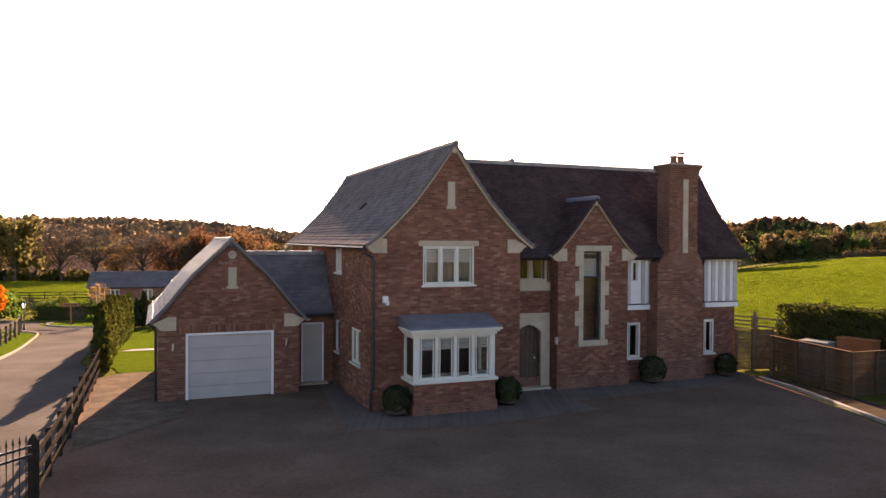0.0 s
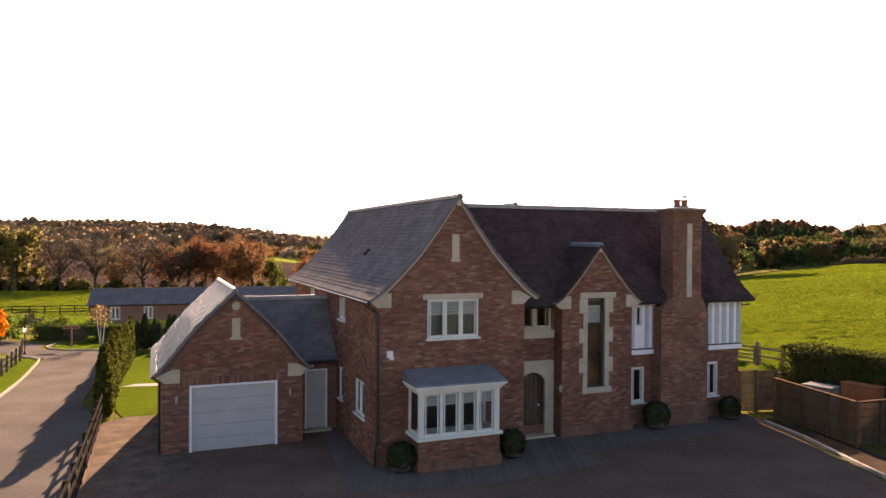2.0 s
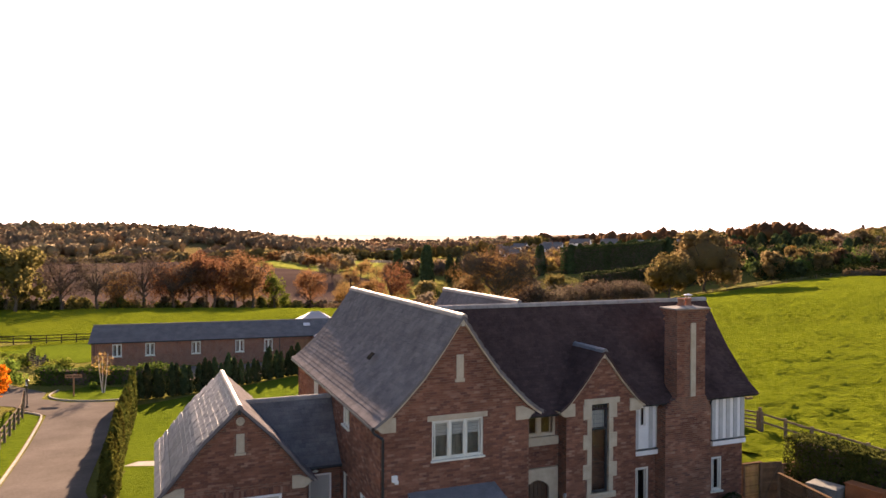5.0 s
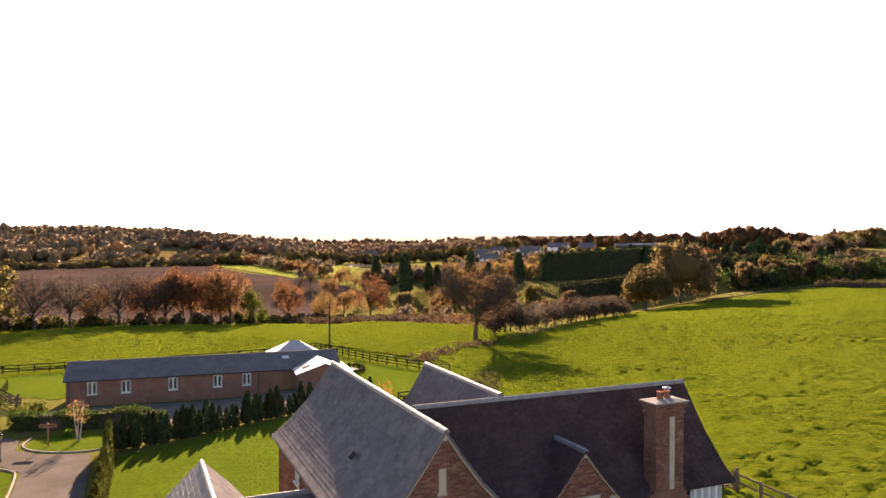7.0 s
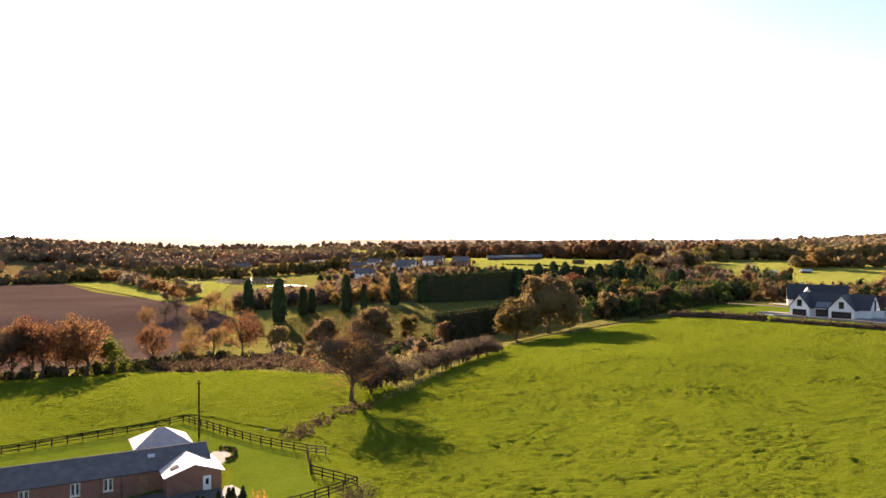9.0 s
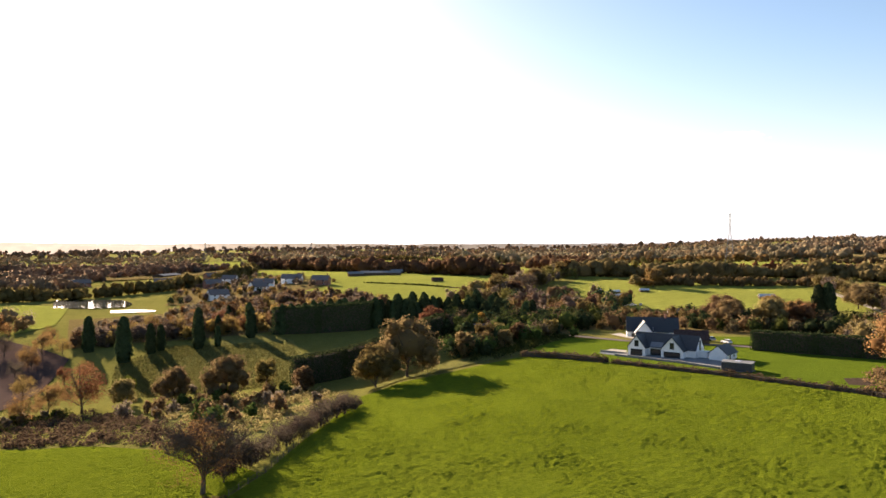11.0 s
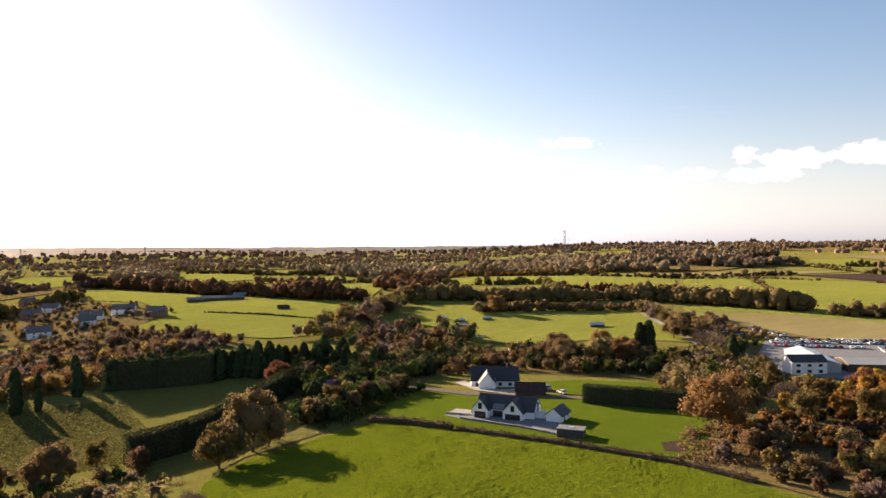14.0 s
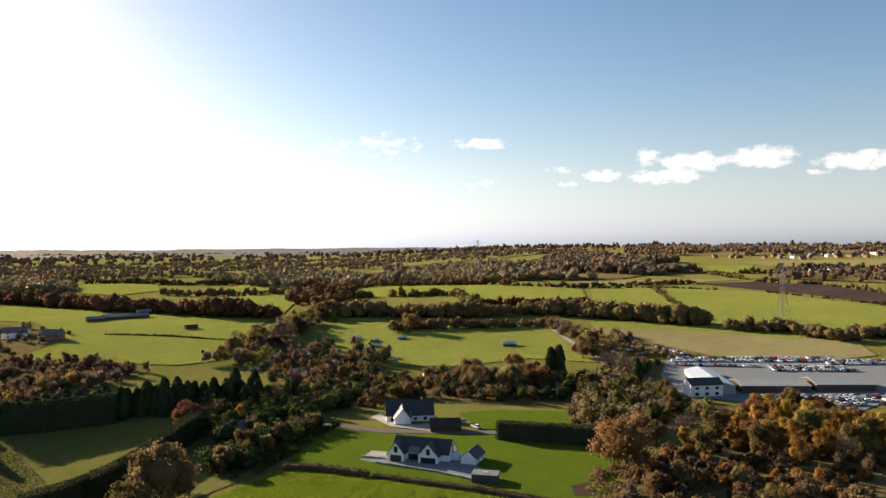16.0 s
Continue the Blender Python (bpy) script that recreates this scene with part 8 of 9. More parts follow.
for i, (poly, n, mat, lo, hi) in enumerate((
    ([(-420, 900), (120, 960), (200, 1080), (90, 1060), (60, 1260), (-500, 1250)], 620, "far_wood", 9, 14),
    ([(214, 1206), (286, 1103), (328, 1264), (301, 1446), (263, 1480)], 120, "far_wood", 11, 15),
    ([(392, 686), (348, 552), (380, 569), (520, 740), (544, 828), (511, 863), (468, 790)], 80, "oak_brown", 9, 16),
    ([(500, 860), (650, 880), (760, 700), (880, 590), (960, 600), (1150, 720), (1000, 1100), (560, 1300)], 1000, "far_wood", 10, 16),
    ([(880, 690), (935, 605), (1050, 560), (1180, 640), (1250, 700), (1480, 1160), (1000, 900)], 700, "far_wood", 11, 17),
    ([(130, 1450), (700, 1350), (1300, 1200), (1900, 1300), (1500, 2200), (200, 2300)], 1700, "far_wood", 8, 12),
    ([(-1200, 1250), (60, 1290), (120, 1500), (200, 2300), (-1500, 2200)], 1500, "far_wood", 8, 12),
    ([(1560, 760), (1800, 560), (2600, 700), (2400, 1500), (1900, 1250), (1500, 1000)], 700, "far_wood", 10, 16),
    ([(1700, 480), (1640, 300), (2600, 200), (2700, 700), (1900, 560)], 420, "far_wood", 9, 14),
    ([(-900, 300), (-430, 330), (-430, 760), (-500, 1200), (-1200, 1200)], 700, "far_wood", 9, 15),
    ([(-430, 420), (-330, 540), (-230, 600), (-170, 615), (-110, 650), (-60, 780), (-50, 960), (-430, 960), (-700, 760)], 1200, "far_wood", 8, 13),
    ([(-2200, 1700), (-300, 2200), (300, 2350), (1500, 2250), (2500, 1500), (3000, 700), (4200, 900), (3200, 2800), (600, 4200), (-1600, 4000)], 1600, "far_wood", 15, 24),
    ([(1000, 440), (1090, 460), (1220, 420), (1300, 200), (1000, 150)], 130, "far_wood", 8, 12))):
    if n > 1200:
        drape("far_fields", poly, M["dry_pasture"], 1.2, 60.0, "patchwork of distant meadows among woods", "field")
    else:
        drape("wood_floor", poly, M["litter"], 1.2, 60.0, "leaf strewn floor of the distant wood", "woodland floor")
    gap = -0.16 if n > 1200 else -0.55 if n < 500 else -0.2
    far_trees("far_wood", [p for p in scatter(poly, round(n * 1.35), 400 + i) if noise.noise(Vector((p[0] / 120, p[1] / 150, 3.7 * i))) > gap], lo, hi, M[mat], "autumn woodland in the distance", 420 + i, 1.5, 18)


# the last ridges, beyond everything that shifts
drape("wood_floor", [(-570, 980), (-380, 930), (-320, 1200), (-560, 1270)], M["litter"], 1.3, 60.0, "leaf strewn floor of the distant wood", "woodland floor")
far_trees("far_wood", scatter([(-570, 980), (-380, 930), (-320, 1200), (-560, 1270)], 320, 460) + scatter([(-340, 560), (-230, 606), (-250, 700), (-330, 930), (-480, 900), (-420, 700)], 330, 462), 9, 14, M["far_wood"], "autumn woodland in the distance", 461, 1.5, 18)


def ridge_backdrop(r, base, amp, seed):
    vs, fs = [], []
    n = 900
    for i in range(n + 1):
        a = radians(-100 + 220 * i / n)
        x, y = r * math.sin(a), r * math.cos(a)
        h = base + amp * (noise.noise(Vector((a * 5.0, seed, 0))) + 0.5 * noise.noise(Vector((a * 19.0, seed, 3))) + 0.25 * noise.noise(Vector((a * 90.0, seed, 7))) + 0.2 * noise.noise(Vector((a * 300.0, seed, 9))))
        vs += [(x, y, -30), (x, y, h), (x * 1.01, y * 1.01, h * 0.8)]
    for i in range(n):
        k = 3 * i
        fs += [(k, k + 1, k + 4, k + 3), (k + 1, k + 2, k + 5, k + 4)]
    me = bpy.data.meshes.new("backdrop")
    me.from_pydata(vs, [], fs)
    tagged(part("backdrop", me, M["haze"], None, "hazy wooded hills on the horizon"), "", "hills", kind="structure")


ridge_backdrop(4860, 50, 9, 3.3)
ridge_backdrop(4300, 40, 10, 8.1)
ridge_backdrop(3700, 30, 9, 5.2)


# grass tufts on the near field
def tufts(name, poly, n, material, seed, label, lo=0.10, hi=0.28, soft=3.0):
    r = np.random.default_rng(seed)
    pts = np.array(scatter(poly, n, seed))
    keep = pts + r.normal(0, soft, (n, 2))
    pts = pts[[inside_of(poly, x, y) for x, y in keep]]
    n = len(pts)
    z = np.array([height(x, y) for x, y in pts]) + 0.06
    h = r.uniform(lo, hi, n)
    a = r.uniform(0, math.tau, (n, 3))
    vs, fs = [], []
    for k in range(3):
        dx, dy = np.cos(a[:, k]), np.sin(a[:, k])
        w = h * r.uniform(0.5, 1.1, n)
        base = np.stack([pts[:, 0], pts[:, 1], z - 0.02], 1)
        p0 = base + np.stack([dx * w, dy * w, np.zeros(n)], 1)
        p1 = base - np.stack([dx * w, dy * w, np.zeros(n)], 1)
        p2 = base + np.stack([r.normal(0, 0.3, n) * h, r.normal(0, 0.3, n) * h, h], 1)
        vs.append(np.stack([p0, p1, p2], 1).reshape(-1, 3))
    v = np.concatenate(vs)
    me = bpy.data.meshes.new(name)
    me.vertices.add(len(v))
    me.vertices.foreach_set("co", v.ravel().astype(np.float32))
    me.loops.add(len(v))
    me.loops.foreach_set("vertex_index", np.arange(len(v), dtype=np.int32))
    me.polygons.add(len(v) // 3)
    me.polygons.foreach_set("loop_start", np.arange(0, len(v), 3, dtype=np.int32))
    me.polygons.foreach_set("loop_total", np.full(len(v) // 3, 3, dtype=np.int32))
    me.update()
    return tagged(part(name, me, material), label, "grass", kind="stuff")


M["blade_dry"] = leafage("dry_grass_blade", (0.10, 0.10, 0.028), (0.145, 0.14, 0.042), (0.20, 0.18, 0.06), 0.4)
tussocky_turf("grazed_turf", [(15, 33), (10.4, 48), (4.8, 55), (0.6, 61.6), (-1.2, 65.2), (2.9, 68.6), (7.0, 72.4), (7.5, 74), (14.2, 87), (13.4, 111), (20, 121), (38.6, 154), (56.5, 188.5), (72, 199.6), (86, 197.6), (112, 197.6), (125, 171), (139, 137), (148.5, 108), (149, 80), (150, 55), (120, 20), (70, 12), (22, 12)], 0.44, 0.30, M["pasture"], 501, "tussocky bright green grazing turf")
tussocky_turf("grazed_turf", [(-110, 113), (-52, 94), (-36, 101), (-25, 108), (-16, 112), (-9, 104), (2, 94), (7.5, 80), (12, 90), (10, 112), (16, 121), (9, 139), (-7, 153), (-19, 163), (-36, 173), (-64, 157), (-100, 148)], 0.5, 0.26, M["pasture"], 503, "tussocky turf of the lower pasture")
tufts("grass_tufts", [(-10, 240), (60, 235), (60, 320), (10, 330), (-10, 300)], 26000, M["blade_dry"], 504, "dry tussocks of the valley slope", 0.2, 0.45, 8.0)


# ---- houses and yards in the distance ----
def plain_house(name, x, y, ang, L, W, eave, ridge, wallm, roofm, label, category="house", group="", wins=(), chimneys=(), lift=0.0):
    """A gabled house, ridge along its own x: walls, two roof slopes, windows, chimneys."""
    e = thing(name, pose(x, y, height(x, y) - 0.15 + lift, 0, 0, ang), label, category, group)
    h, w = L / 2, W / 2
    part("wall", boxes((-h, h, -w, -w + 0.3, -0.6, eave)), M[wallm], e)
    part("wall", boxes((-h, h, w - 0.3, w, -0.6, eave)), M[wallm], e)
    for s in (-1, 1):
        part("gable_wall", prism_of([(-w + 0.3, -0.6), (w - 0.3, -0.6), (w - 0.3, eave), (0, ridge - 0.15), (-w + 0.3, eave)], "x", s * h - 0.15, s * h + 0.15), M[wallm], e)
        k = (ridge - eave) / w
        part("roof_slope", prism_of([(0, ridge), (s * (w + 0.4), eave - 0.4 * k), (s * (w + 0.38), eave - 0.4 * k - 0.15), (0, ridge - 0.18)], "x", -h - 0.35, h + 0.35), M[roofm], e)
    for a, z, ww, hh in wins:
        g = part("window", boxes((a - ww / 2, a + ww / 2, -w - 0.05, -w, z, z + hh)), M["white"], e)
        part("pane", boxes((a - ww / 2 + 0.08, a + ww / 2 - 0.08, -w - 0.07, -w - 0.04, z + 0.08, z + hh - 0.08)), M["car_glass"], g)
    for a in chimneys:
        c = part("chimney", boxes((a - 0.4, a + 0.4, -0.35, 0.35, ridge - 1.0, ridge + 1.1)), M["brick_barn"], e)
        bm = bmesh.new()
        lathe(bm, ((0.14, 0), (0.11, 0.35)), (a, 0, ridge + 1.1), 8)
        part("chimney_pot", bm, M["terracotta"], c)
    return e


# white gabled house at the top of the field; own x runs along its front
WA = -60.0
WM = pose(138.4, 180.0, height(141, 172) - 0.15, 0, 0, WA)
wh = thing("white_house", WM, "white rendered modern house with steep dark gables", "house")
part("wall", boxes((1.0, 20.5, 3.0, 3.3, -0.8, 3.2)), M["render"], wh)
part("wall", boxes((1.0, 20.5, 10.2, 10.5, -0.8, 3.2)), M["render"], wh)
part("roof_slope", prism_of([(6.75, 6.9), (2.6, 2.9), (2.6, 2.75), (6.75, 6.7)], "x", 0.7, 20.6), M["charcoal"], wh)
part("roof_slope", prism_of([(6.75, 6.9), (10.9, 2.9), (10.9, 2.75), (6.75, 6.7)], "x", 0.7, 20.6), M["charcoal"], wh)
for a in (1.0, 20.2):
    part("gable_wall", prism_of([(3.3, -0.8), (10.2, -0.8), (10.2, 3.2), (6.75, 6.6), (3.3, 3.2)], "x", a, a + 0.3), M["render"], wh)
part("end_glazing", boxes((20.5, 20.56, 6.0, 7.3, 0.1, 5.6)), M["car_glass"], wh, "tall dark strip of glazing")
for a, b, rz in ((0.6, 6.0, 6.6), (11.0, 17.6, 6.8)):
    c = (a + b) / 2
    gb = part("front_gable", prism_of([(a, -0.8), (a, 3.0), (c, rz - 0.25), (b, 3.0), (b, -0.8)], "y", 0.0, 3.0), M["render"], wh)
    for s in (-1, 1):
        part("roof_slope", prism_of([(c, rz), (c + s * (b - a + 0.7) / 2, 2.75), (c + s * (b - a + 0.66) / 2, 2.6), (c, rz - 0.2)], "y", -0.35, 6.5), M["charcoal"], gb)
    w = part("window", boxes((c - 0.65, c + 0.65, -0.05, 0.0, 3.1, 5.0)), M["charcoal"], gb)
    part("pane", boxes((c - 0.57, c + 0.57, -0.07, -0.04, 3.18, 4.92)), M["car_glass"], w)
    w = part("window", boxes((a + 0.8, b - 0.8, -0.05, 0.0, 0.1, 2.3)), M["charcoal"], gb)
    part("pane", boxes((a + 0.9, b - 0.9, -0.07, -0.04, 0.2, 2.2)), M["car_glass"], w)
part("glazed_roof", prism_of([(3.9, 4.35), (2.4, 2.95), (2.36, 3.02), (3.86, 4.42)], "x", 6.6, 10.4), M["lead"], wh, "blue grey glazed roof panel")
part("porch_glazing", boxes((6.6, 10.4, 2.9, 2.98, 0.1, 2.4)), M["car_glass"], wh)
part("link_wing", boxes((20.5, 23.2, 5.0, 7.6, -0.8, 2.4), (20.5, 23.4, 4.8, 7.8, 2.4, 2.6)), M["render"], wh, "low flat roofed white link")
part("terrace", boxes((-9.0, 1.0, 1.5, 9.0, -0.8, 0.22)), M["flag"], wh, "pale stone terrace")
part("terrace_wall", boxes((-9.2, 1.0, 1.2, 1.5, -0.8, 0.75)), M["flag"], wh)
plain_house("white_garage", 157.6, 159.6, 26, 8.2, 5.2, 2.5, 4.6, "render", "charcoal", "white detached garage with a dark pitched roof", "garage", wins=((-1.6, 0.1, 0.9, 2.0), (1.6, 0.9, 0.9, 1.0)))
# low wall between patio and field
for (xa, ya), (xb, yb) in (((134.5, 180.5), (136, 176)), ((136, 176), (141.5, 161)), ((141.5, 161), (143.6, 151)), ((143.6, 151), (144.4, 147))):
    gl = math.hypot(xb - xa, yb - ya)
    gw = thing("garden_wall", pose(xa, ya, height((xa + xb) / 2, (ya + yb) / 2), 0, 0, math.degrees(math.atan2(yb - ya, xb - xa))), "low dark stone wall along the patio edge", "garden wall", "patio walls")
    part("stonework", boxes((0, gl, -0.15, 0.15, -0.9, 0.72)), M["galv"], gw)
    part("coping", boxes((0, gl, -0.2, 0.2, 0.72, 0.80)), M["flag"], gw)
bb = thing("garden_cabin", pose(147.0, 143.4, height(147, 143.4) - 0.1, 0, 0, -54), "charcoal clad flat roofed garden cabin", "cabin")
part("wall", boxes((-3.8, 3.8, -2.3, 2.3, -0.5, 2.5)), M["charcoal"], bb)
part("flat_roof", boxes((-3.95, 3.95, -2.45, 2.45, 2.5, 2.68)), M["galv"], bb)
part("rooflight", boxes((-0.7, 0.7, -0.5, 0.5, 2.68, 2.82)), M["sheet"], bb)
plain_house("white_cottage", 183.5, 223.0, -36, 19, 9.5, 3.2, 8.0, "render", "charcoal", "white rendered house with a long dark roof", wins=((-7, 0.6, 2, 1.6), (-3, 0.8, 1.5, 1.4), (2, 0.8, 1.5, 1.4), (6, 0.8, 1.5, 1.4)), chimneys=(5.0,))
plain_house("white_wing", 176.4, 219.0, 54, 8, 6.5, 2.9, 6.8, "render", "charcoal", "white gabled wing with an upper window", "house", wins=((0, 3.2, 1.2, 1.4),))
plain_house("timber_barn", 179.5, 197.0, -38, 11, 7, 2.3, 5.0, "timber", "tile", "dark timber barn with a hipped tiled roof", "barn")
plain_house("white_cottage", 258.5, 290.5, -34, 15, 6.5, 3.0, 5.8, "render", "slate", "low white cottage among trees", wins=((-4, 0.9, 1.2, 1.2), (0, 0.9, 1.2, 1.2), (4, 0.9, 1.2, 1.2)), chimneys=(-5.5, 5.5))
plain_house("stone_cottage", 121, 250, -20, 10, 6, 2.8, 5.4, "flag", "slate", "grey stone cottage half hidden by trees", wins=((-2, 0.9, 1.0, 1.1), (2, 0.9, 1.0, 1.1)), chimneys=(4.0,))
for i, (x, y, a, L, col) in enumerate(((60, 690, 20, 16, "brick_barn"), (78, 716, -30, 14, "render"), (52, 556, 15, 15, "render"), (92, 596, -20, 16, "render"), (84, 574, 30, 14, "render"), (117, 606, -25, 17, "render"), (134, 572, -35, 14, "brick_barn"), (40, 760, 10, 14, "brick_barn"), (20, 800, 0, 18, "render"), (-60, 830, 5, 20, "brick_barn"), (70, 830, 40, 16, "brick_barn"))):
    plain_house("village_house", x, y, a, L, 8, 4.6, 8.2, col, "slate", "two storey village house with a slate roof", "house", "village houses", ((-L / 4, 0.8, 1.4, 1.3), (L / 4, 0.8, 1.4, 1.3), (-L / 4, 3.0, 1.4, 1.2), (L / 4, 3.0, 1.4, 1.2)), (L / 2 - 1.5,))
for i, (x, y, a, L, W) in enumerate(((188, 660, -8, 14, 9), (206, 664, -8, 22, 14), (224, 658, -8, 16, 10), (240, 690, -8, 12, 8), (30, 1000, 60, 46, 16), (10, 750, 70, 30, 12), (-90, 812, 0, 26, 10))):
    plain_house("farm_shed", x, y, a, L, W, 3.2, 5.0, "timber", "galv", "low farm shed with grey sheet roofing", "barn", "farm sheds")
plain_house("field_shelter", 351, 322, -30, 9, 4, 2.2, 3.4, "timber", "sheet", "small wooden field shelter", "shed", "field shelters")
plain_house("field_shelter", 228, 551, -10, 9, 5, 2.6, 3.8, "timber", "tile", "dark wooden field shelter", "shed", "field shelters")
for x, y, a in ((300, 404, 10), (296, 420, 0), (318, 396, -20), (290, 388, 5)):
    plain_house("field_shelter", x, y, a, 6, 3, 1.9, 2.7, "timber", "sheet", "small animal shelter with a pale roof", "shed", "field shelters")
r7 = random.Random(70)
for i in range(52):
    x, y = (1470 + r7.uniform(0, 400), 0)
    y = 1560 - x * 0.62 + r7.uniform(-60, 130)
    plain_house("ridge_house", x, y, r7.choice((-38, 52)) + r7.uniform(-12, 12), r7.uniform(9, 14), 7.5, 4.6, 7.8, r7.choice(("render", "brick_barn", "brick_barn", "brick_barn")), r7.choice(("tile", "slate")), "small house of the ridge village", "house", "ridge village houses")
for i in range(9):
    plain_house("ridge_house", 1125 + 9 * i + r7.uniform(-4, 4), 425 - 4 * i + r7.uniform(-12, 12), -20 + r7.uniform(-10, 10), 13, 8, 4.6, 7.8, "render", "slate", "white house on the hillside", "house", "ridge village houses")

# sales yard: sheds and rows of parked cars
plain_house("showroom", 321, 168, -35, 16, 9, 6.0, 8.6, "render", "charcoal", "two storey white showroom with a dark roof", "building", "", ((-5, 0.8, 2, 1.6), (0, 0.8, 2, 1.6), (5, 0.8, 2, 1.6), (-5, 3.6, 2, 1.4), (0, 3.6, 2, 1.4), (5, 3.6, 2, 1.4)))
plain_house("sales_hall", 343, 176.5, 42, 44, 14, 4.0, 5.8, "galv_pale", "sheet", "large pale sheet roofed sales hall", "building", "sales sheds")
plain_house("sales_shed", 353, 150, -44, 33, 17, 3.6, 5.2, "timber", "galv_pale", "long grey green sheet roofed sales shed", "building", "sales sheds")
plain_house("sales_shed", 377, 127, -44, 28, 17, 3.6, 5.4, "timber", "galv_pale", "long grey green sheet roofed sales shed", "building", "sales sheds")


def car_mesh(kind):
    bm = bmesh.new()
    if kind == "body":
        prism(bm, [(-2.15, 0.35), (-2.2, 0.75), (-1.9, 0.92), (1.1, 0.98), (2.0, 0.82), (2.2, 0.55), (2.15, 0.32)], "y", -0.86, 0.86)
        prism(bm, [(-1.5, 1.40), (-1.2, 1.46), (0.15, 1.47), (0.35, 1.42)], "y", -0.66, 0.66)
    elif kind == "glass":
        prism(bm, [(-1.95, 0.93), (-1.45, 1.40), (0.35, 1.42), (1.05, 0.98)], "y", -0.72, 0.72)
    else:
        tube(bm, (0, -0.11, 0), (0, 0.11, 0), 0.33, None, 10)
    bmesh.ops.recalc_face_normals(bm, faces=bm.faces[:])
    return mesh_of(bm, kind)


car_glass_me, wheel_me = car_mesh("glass"), car_mesh("wheel")
car_glass_me.materials.append(M["car_glass"])
wheel_me.materials.append(M["tyre"])
CARS = {}
for nm in ("white", "silver", "black", "red", "blue", "grey"):
    me = car_mesh("body")
    me.materials.append(M["car_" + nm])
    CARS[nm] = me


def park_car(x, y, ang, colour, group="parked cars", lift=0.3):
    e = thing("car", pose(x, y, height(x, y) + lift, 0, 0, ang), f"parked {colour} car in the yard", "car", group)
    part("body", CARS[colour], None, e)
    part("cabin_glazing", car_glass_me, None, e)
    for a in (-1.3, 1.35):
        for b in (-0.78, 0.78):
            o = part("wheel", wheel_me, None, e)
            o.location = (a, b, 0.33)


rc = random.Random(9)
PALETTE = ("white", "white", "silver", "white", "silver", "red", "black", "silver", "white", "blue", "grey", "white")
for row, (a, b, n) in enumerate((((386, 224), (447, 154), 36), ((380, 218), (441, 149), 36), ((372, 211), (424, 141), 34), ((394, 165), (420, 134), 16), ((398, 168), (424, 138), 16), ((430, 150), (452, 124), 14), ((436, 154), (458, 128), 14),
        ((333, 145), (377, 99), 24), ((328, 140), (372, 94), 24), ((323, 135), (367, 89), 24), ((424, 284), (411, 262), 8), ((413, 250), (403, 224), 9), ((391, 254), (386, 240), 5))):
    ang = math.degrees(math.atan2(b[1] - a[1], b[0] - a[0])) + 90
    for i in range(n):
        if rc.random() < 0.08:
            continue
        f = i / (n - 1)
        x_car, y_car = a[0] + (b[0] - a[0]) * f, a[1] + (b[1] - a[1]) * f
        park_car(x_car, y_car, ang + rc.uniform(-4, 4) + (180 if rc.random() < 0.5 else 0), rc.choice(PALETTE), lift=0.55 if y_car > 222 and x_car < 426 else 0.31)
for i in range(14):
    park_car(196 + i * 2.9 + rc.uniform(-0.5, 0.5), 386 - i * 3.4 * 0.8, 40 + rc.uniform(-8, 8), rc.choice(PALETTE), "cars by the stables", 0.05)
for x, y, c in ((269, 353, "white"), (273, 350, "white"), (277, 348, "silver"), (190, 191, "white"), (193, 202, "silver")):
    park_car(x, y, rc.uniform(0, 90), c, "cars by the houses", 0.4)


M["pylon_steel"] = surface("weathered_pylon_steel", (0.12, 0.12, 0.123), (0.16, 0.16, 0.163), (0.20, 0.20, 0.203), 1, 10, 0.8)


def pylon(x, y, h, ang, thick=0.0030):
    """A steel lattice pylon with three pairs of arms."""
    e = thing("pylon", pose(x, y, height(x, y), 0, 0, ang), "steel lattice electricity pylon", "pylon", "power line pylons")

    def half(z):
        f = z / h
        return h * (0.075 * (1 - f / 0.6) + 0.018) if f < 0.6 else h * 0.018
    levels = [h * k for k in (0, 0.14, 0.27, 0.39, 0.5, 0.6, 0.7, 0.8, 0.9, 1.0)]
    t = h * thick
    for sx in (-1, 1):
        for sy in (-1, 1):
            bm = bmesh.new()
            for a, b in zip(levels, levels[1:]):
                tube(bm, (sx * half(a), sy * half(a), a), (sx * half(b), sy * half(b), b), t, None, 4, False)
            part("tower_leg", bm, M["pylon_steel"], e)
    bm = bmesh.new()
    for a, b in zip(levels, levels[1:]):
        for s in (-1, 1):
            tube(bm, (-half(a), s * half(a), a), (half(b), s * half(b), b), t * 0.7, None, 3, False)
            tube(bm, (half(a), s * half(a), a), (-half(b), s * half(b), b), t * 0.7, None, 3, False)
            tube(bm, (s * half(a), -half(a), a), (s * half(b), half(b), b), t * 0.7, None, 3, False)
    part("bracing", bm, M["pylon_steel"], e)
    for f, w in ((0.64, 0.19), (0.77, 0.24), (0.92, 0.16)):
        bm = bmesh.new()
        for s in (-1, 1):
            tube(bm, (s * h * 0.018, 0, h * f), (s * h * w, 0, h * f + h * 0.01), t * 0.8, t * 0.4, 4)
            tube(bm, (s * h * 0.018, 0, h * (f + 0.05)), (s * h * w, 0, h * f + h * 0.01), t * 0.6, t * 0.4, 4)
            tube(bm, (s * h * w, 0, h * f + h * 0.01), (s * h * w, 0, h * (f - 0.035)), t * 0.6, None, 4)
        part("cross_arm", bm, M["pylon_steel"], e)


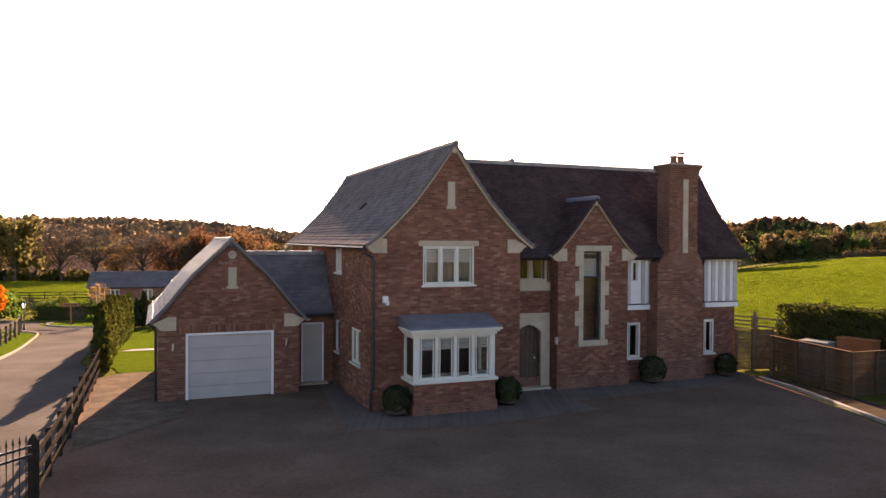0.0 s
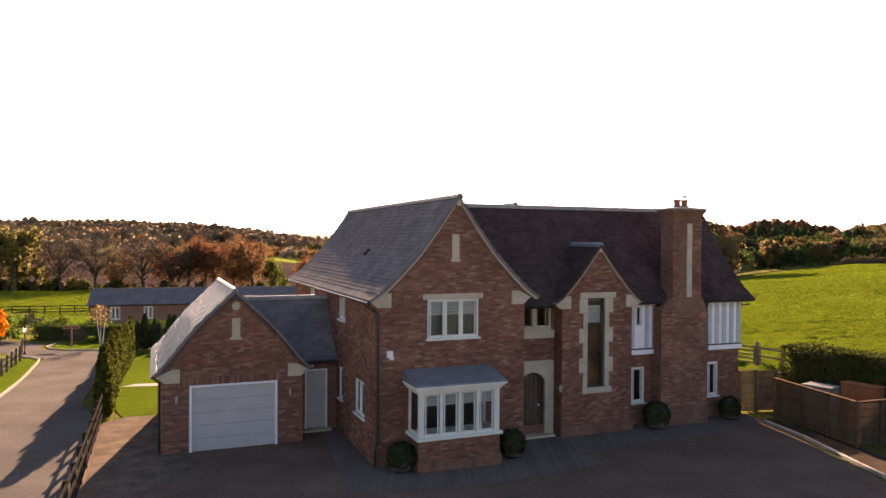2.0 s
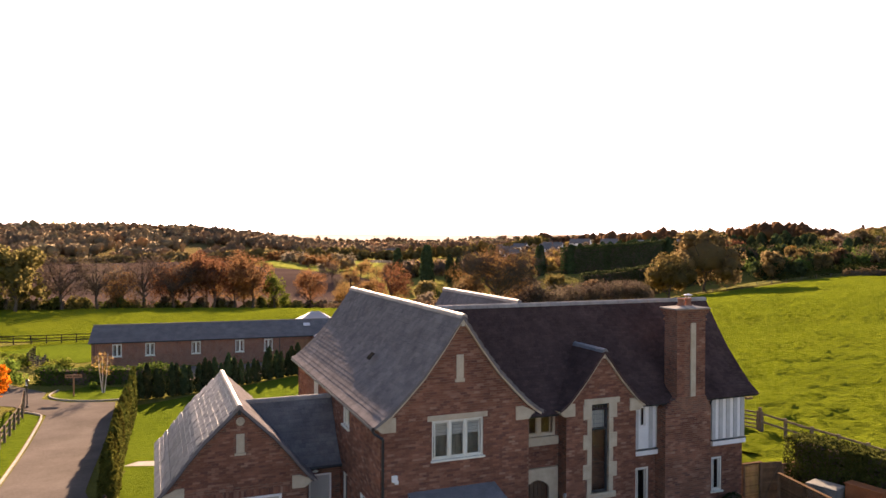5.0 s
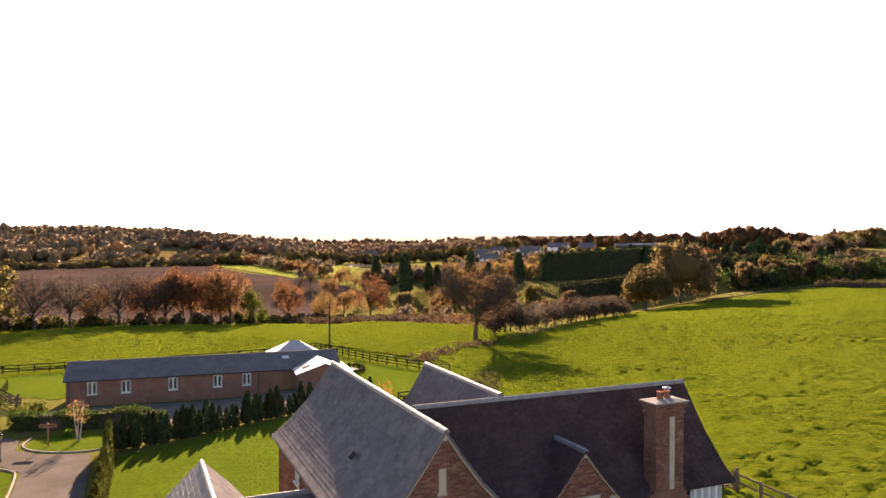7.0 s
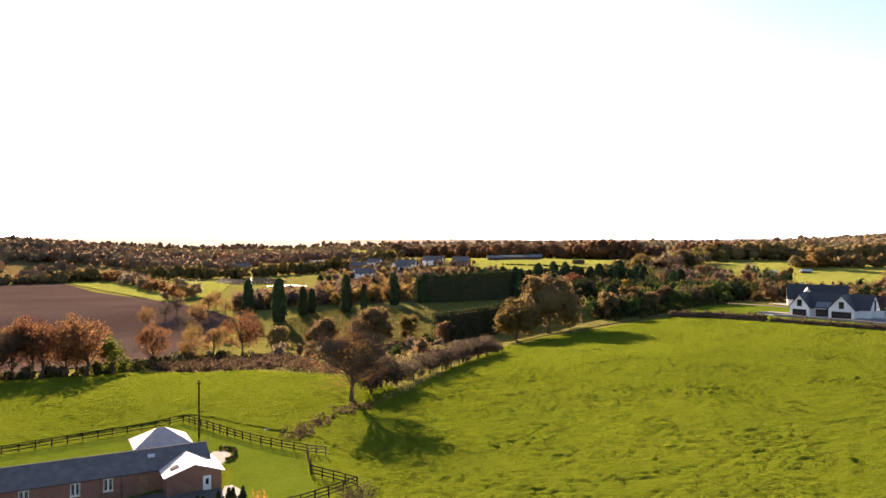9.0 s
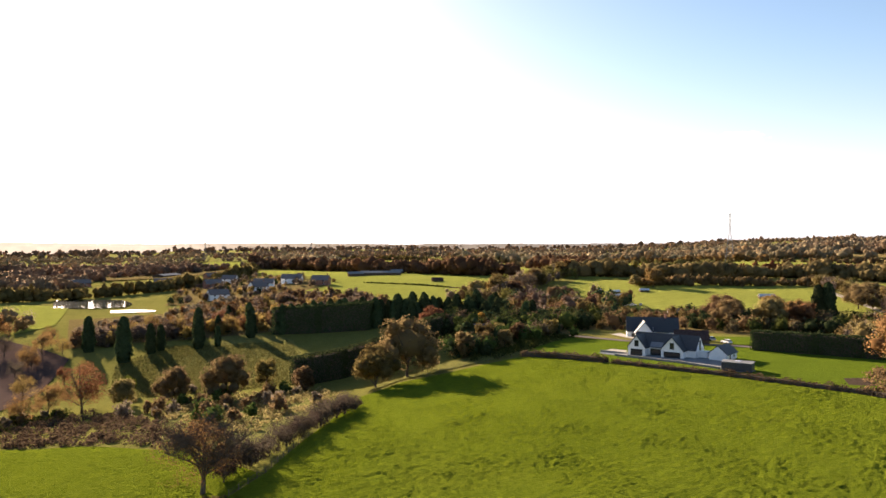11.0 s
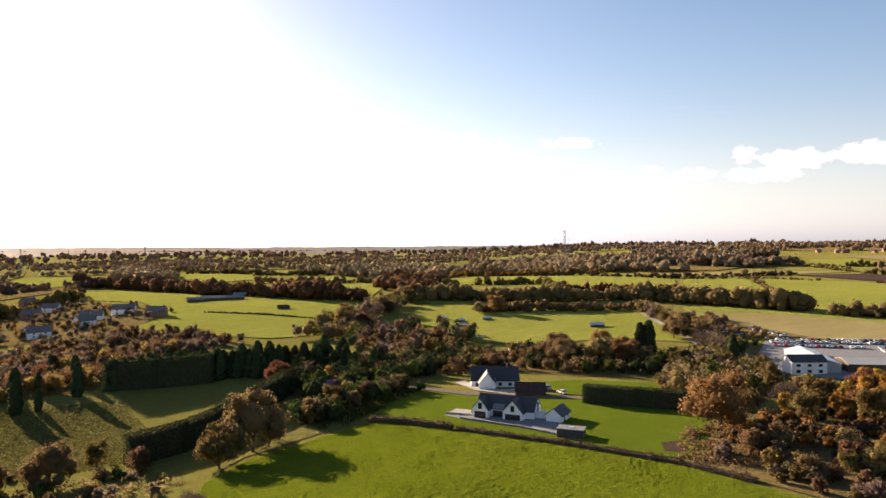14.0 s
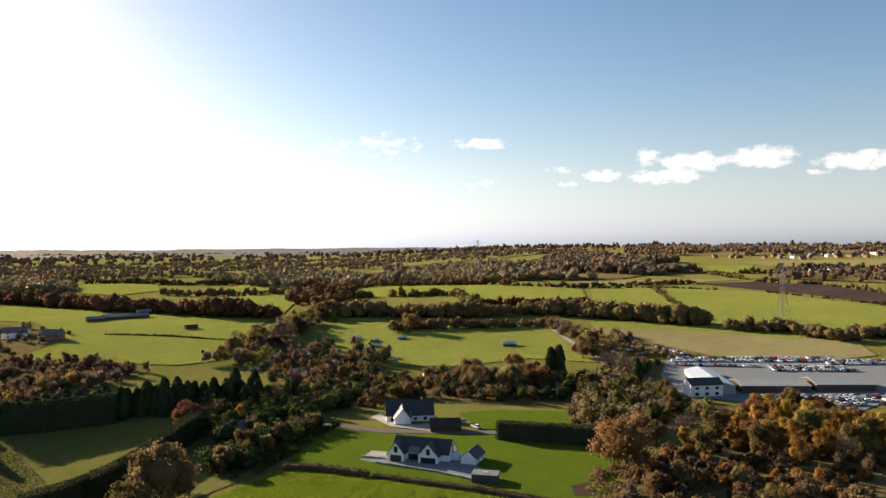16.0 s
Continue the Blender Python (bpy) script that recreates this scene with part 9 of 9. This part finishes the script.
pylon(562, 230, 46, -20)
pylon(704, 707, 79 - height(704, 707), -40, 0.0030)
pylon(120, 1550, 50, 10)
pylon(330, 1500, 50, 5)


# ---- separate slates of the garage's western slope ----
def slate_pieces(parent, half, eave, ridge, a, b, centre, w, step, prof):
    """Each slate an object of its own on one of four shared meshes."""
    kinds = []
    for i in range(4):
        bm = bmesh.new()
        box(bm, -w / 2 + 0.004, w / 2 - 0.004 - 0.003 * (i % 2), 0.0, step + 0.05, 0.0, 0.011 + 0.002 * i)
        kinds.append(mesh_of(bm, "slate"))
    r = random.Random(88)
    for row, (x, z, sl) in enumerate(slope_points(half, eave, ridge, step, prof)):
        p = a + (w / 2 if row % 2 else 0.0) + w / 2
        while p < b:
            o = part("slate", kinds[r.randrange(4)], M["slate_piece"], parent)
            down = Vector((-math.cos(sl), 0, -math.sin(sl)))
            up = Vector((-math.sin(sl), 0, math.cos(sl)))
            side = down.cross(up)
            m = Matrix((side, down, up)).transposed().to_4x4()
            m.translation = Vector((centre - x, p, z)) + up * (0.006 + r.uniform(0, 0.004))
            o.matrix_local = m @ Matrix.Rotation(radians(-2.2 + r.uniform(-0.5, 0.5)), 4, "X")
            p += w


slate_pieces(garage_left, KH, KE, KR, 23.72, 30.3, KC, 0.37, 0.215, PLAIN)


# ---- bricks of the fronts ----
def courses(u0, u1, z0, z1, holes=(), roof=None, length=0.225, rise=0.075):
    """Stretcher bond between u0 and u1: (start, end, foot) of every brick, cut round openings and below a gable's slope."""
    out, row, z = [], 0, z0
    while z + rise <= z1 + 1e-6:
        free = [(u0, u1)]
        for a, b, c, d in holes:
            if c < z + rise * 0.6 and d > z + rise * 0.4:
                free = [p for f in free for p in ((f[0], min(f[1], a)), (max(f[0], b), f[1])) if p[1] - p[0] > 0.03]
        for a, b in free:
            k = math.floor((a - u0) / length - 0.5 * (row % 2))
            while u0 + (k + 0.5 * (row % 2)) * length < b:
                p = max(a, u0 + (k + 0.5 * (row % 2)) * length)
                q = min(b, u0 + (k + 1 + 0.5 * (row % 2)) * length)
                k += 1
                if q - p < 0.05 or (roof is not None and z + rise > min(roof(p), roof(q))):
                    continue
                out.append((p + 0.005, q - 0.005, z + 0.005))
        z += rise
        row += 1
    return out


def gable_line(half, centre, eave, ridge, prof, drop):
    pts = [(half * s, eave + (ridge - eave) * h - drop) for s, h in prof]

    def at(u):
        x = abs(u - centre)
        for (x0, z0), (x1, z1) in zip(pts, pts[1:]):
            if min(x0, x1) <= x <= max(x0, x1) and x1 != x0:
                return z0 + (z1 - z0) * (x - x0) / (x1 - x0)
        return pts[-1][1]
    return at


def laid(parent, bricks, v, face="y", sgn=-1, seed=1):
    """Bricks of one wall face, each a block a few millimetres proud of its mortar."""
    r = random.Random(seed)
    vs, fs = [], []
    for a, b, z in bricks:
        t = v + sgn * r.uniform(0.003, 0.006)
        k = len(vs)
        for d in (v - sgn * 0.02, t):
            for u, h in ((a, z), (b, z), (b, z + 0.065), (a, z + 0.065)):
                vs.append((u, d, h) if face == "y" else (d, u, h))
        for f in ((4, 5, 6, 7), (0, 1, 5, 4), (1, 2, 6, 5), (2, 3, 7, 6), (3, 0, 4, 7)):
            fs.append([k + i for i in f])
    me = bpy.data.meshes.new("brickwork")
    me.from_pydata(vs, [], fs)
    me.update()
    ob = part("brickwork", me, M["brick_laid"], parent)
    return tagged(ob, kind="stuff")


walls = {}
for ob in house.children:
    walls.setdefault(ob.name.split(".")[0], ob)
front = courses(5.95, 10.95, 0.42, 5.02, ((7.58, 9.34, 3.70, 5.12), (6.95, 9.60, 0.0, 2.90)))
front += courses(5.95, 10.95, 5.02, 7.9, ((8.34, 8.70, 6.08, 6.97), (7.58, 9.34, 3.70, 5.12)), gable_line(GH, GC, GE, GR, PROFILE, 0.22))
laid(walls["front_gable_wall"], front, 20.42, seed=11)
laid(walls["front_wall"], courses(10.96, 21.2, 0.42, 4.5, ((11.06, 12.80, 0.0, 2.66), (11.28, 12.84, 3.38, 4.7), (12.79, 15.78, 0.0, 4.7), (16.08, 16.73, 0.75, 2.18), (16.93, 19.17, 0.0, 4.7), (19.64, 20.21, 0.75, 2.18), (15.78, 16.95, 2.5, 4.7), (19.15, 21.2, 2.5, 4.7))), 21.72, seed=12)
stair_roof = gable_line(SH, SC, SE, SR, STEEP, 0.2)
laid(walls["stair_gable_wall"], courses(12.84, 15.73, 0.42, 4.6, ((13.6, 14.82, 1.5, 4.9),)) + courses(12.84, 15.73, 4.62, 6.5, ((13.6, 14.82, 1.5, 4.9),), stair_roof), 21.20, seed=13)
laid(walls["side_wall"], courses(20.42, 33.3, 0.0, 4.9, ((21.5, 22.7, 1.12, 2.32), (23.95, 24.95, 3.92, 4.9), (24.25, 24.9, 1.14, 2.34), (28.95, 29.95, 3.92, 4.9))), 5.95, "x", -1, 14)
laid(ch, courses(17.0, 19.1, 0.75, 4.15), 21.15, seed=15)
laid(ch, courses(17.56, 18.87, 4.72, 7.45, ((17.94, 18.21, 4.6, 7.45),)), 21.22, seed=16)
laid(bay, courses(6.97, 9.58, 0.32, 0.92), 19.40, seed=17)

# the garage front: each brick by itself
garage_walls = {}
for ob in garage.children:
    garage_walls.setdefault(ob.name.split(".")[0], ob)
meshes = {}
r8 = random.Random(18)
for a, b, z in courses(0.08, 4.48, 0.0, 2.5, ((0.88, 3.66, 0.0, 2.14), (0.44, 3.96, 2.13, 2.40), (0.0, 0.64, 2.2, 2.7), (3.96, 4.6, 2.2, 2.7))):
    key = round(b - a, 2)
    if key not in meshes:
        meshes[key] = mesh_of(boxes((-key / 2, key / 2, -0.004, 0.02, 0.0, 0.065), bevel=0.0015), "brick")
    o = part("brick", meshes[key], M["brick_single"], garage_walls["front_wall"])
    o.location = ((a + b) / 2, 23.88 + r8.uniform(-0.001, 0.001), z)
laid(garage_walls["gable_top"], courses(0.08, 4.48, 2.52, 4.9, ((2.12, 2.52, 3.50, 4.24), (2.18, 2.46, 4.46, 4.78), (0.0, 0.64, 2.2, 2.7), (3.96, 4.6, 2.2, 2.7)), gable_line(KH, KC, KE, KR, PLAIN, 0.22)), 23.88, seed=19)
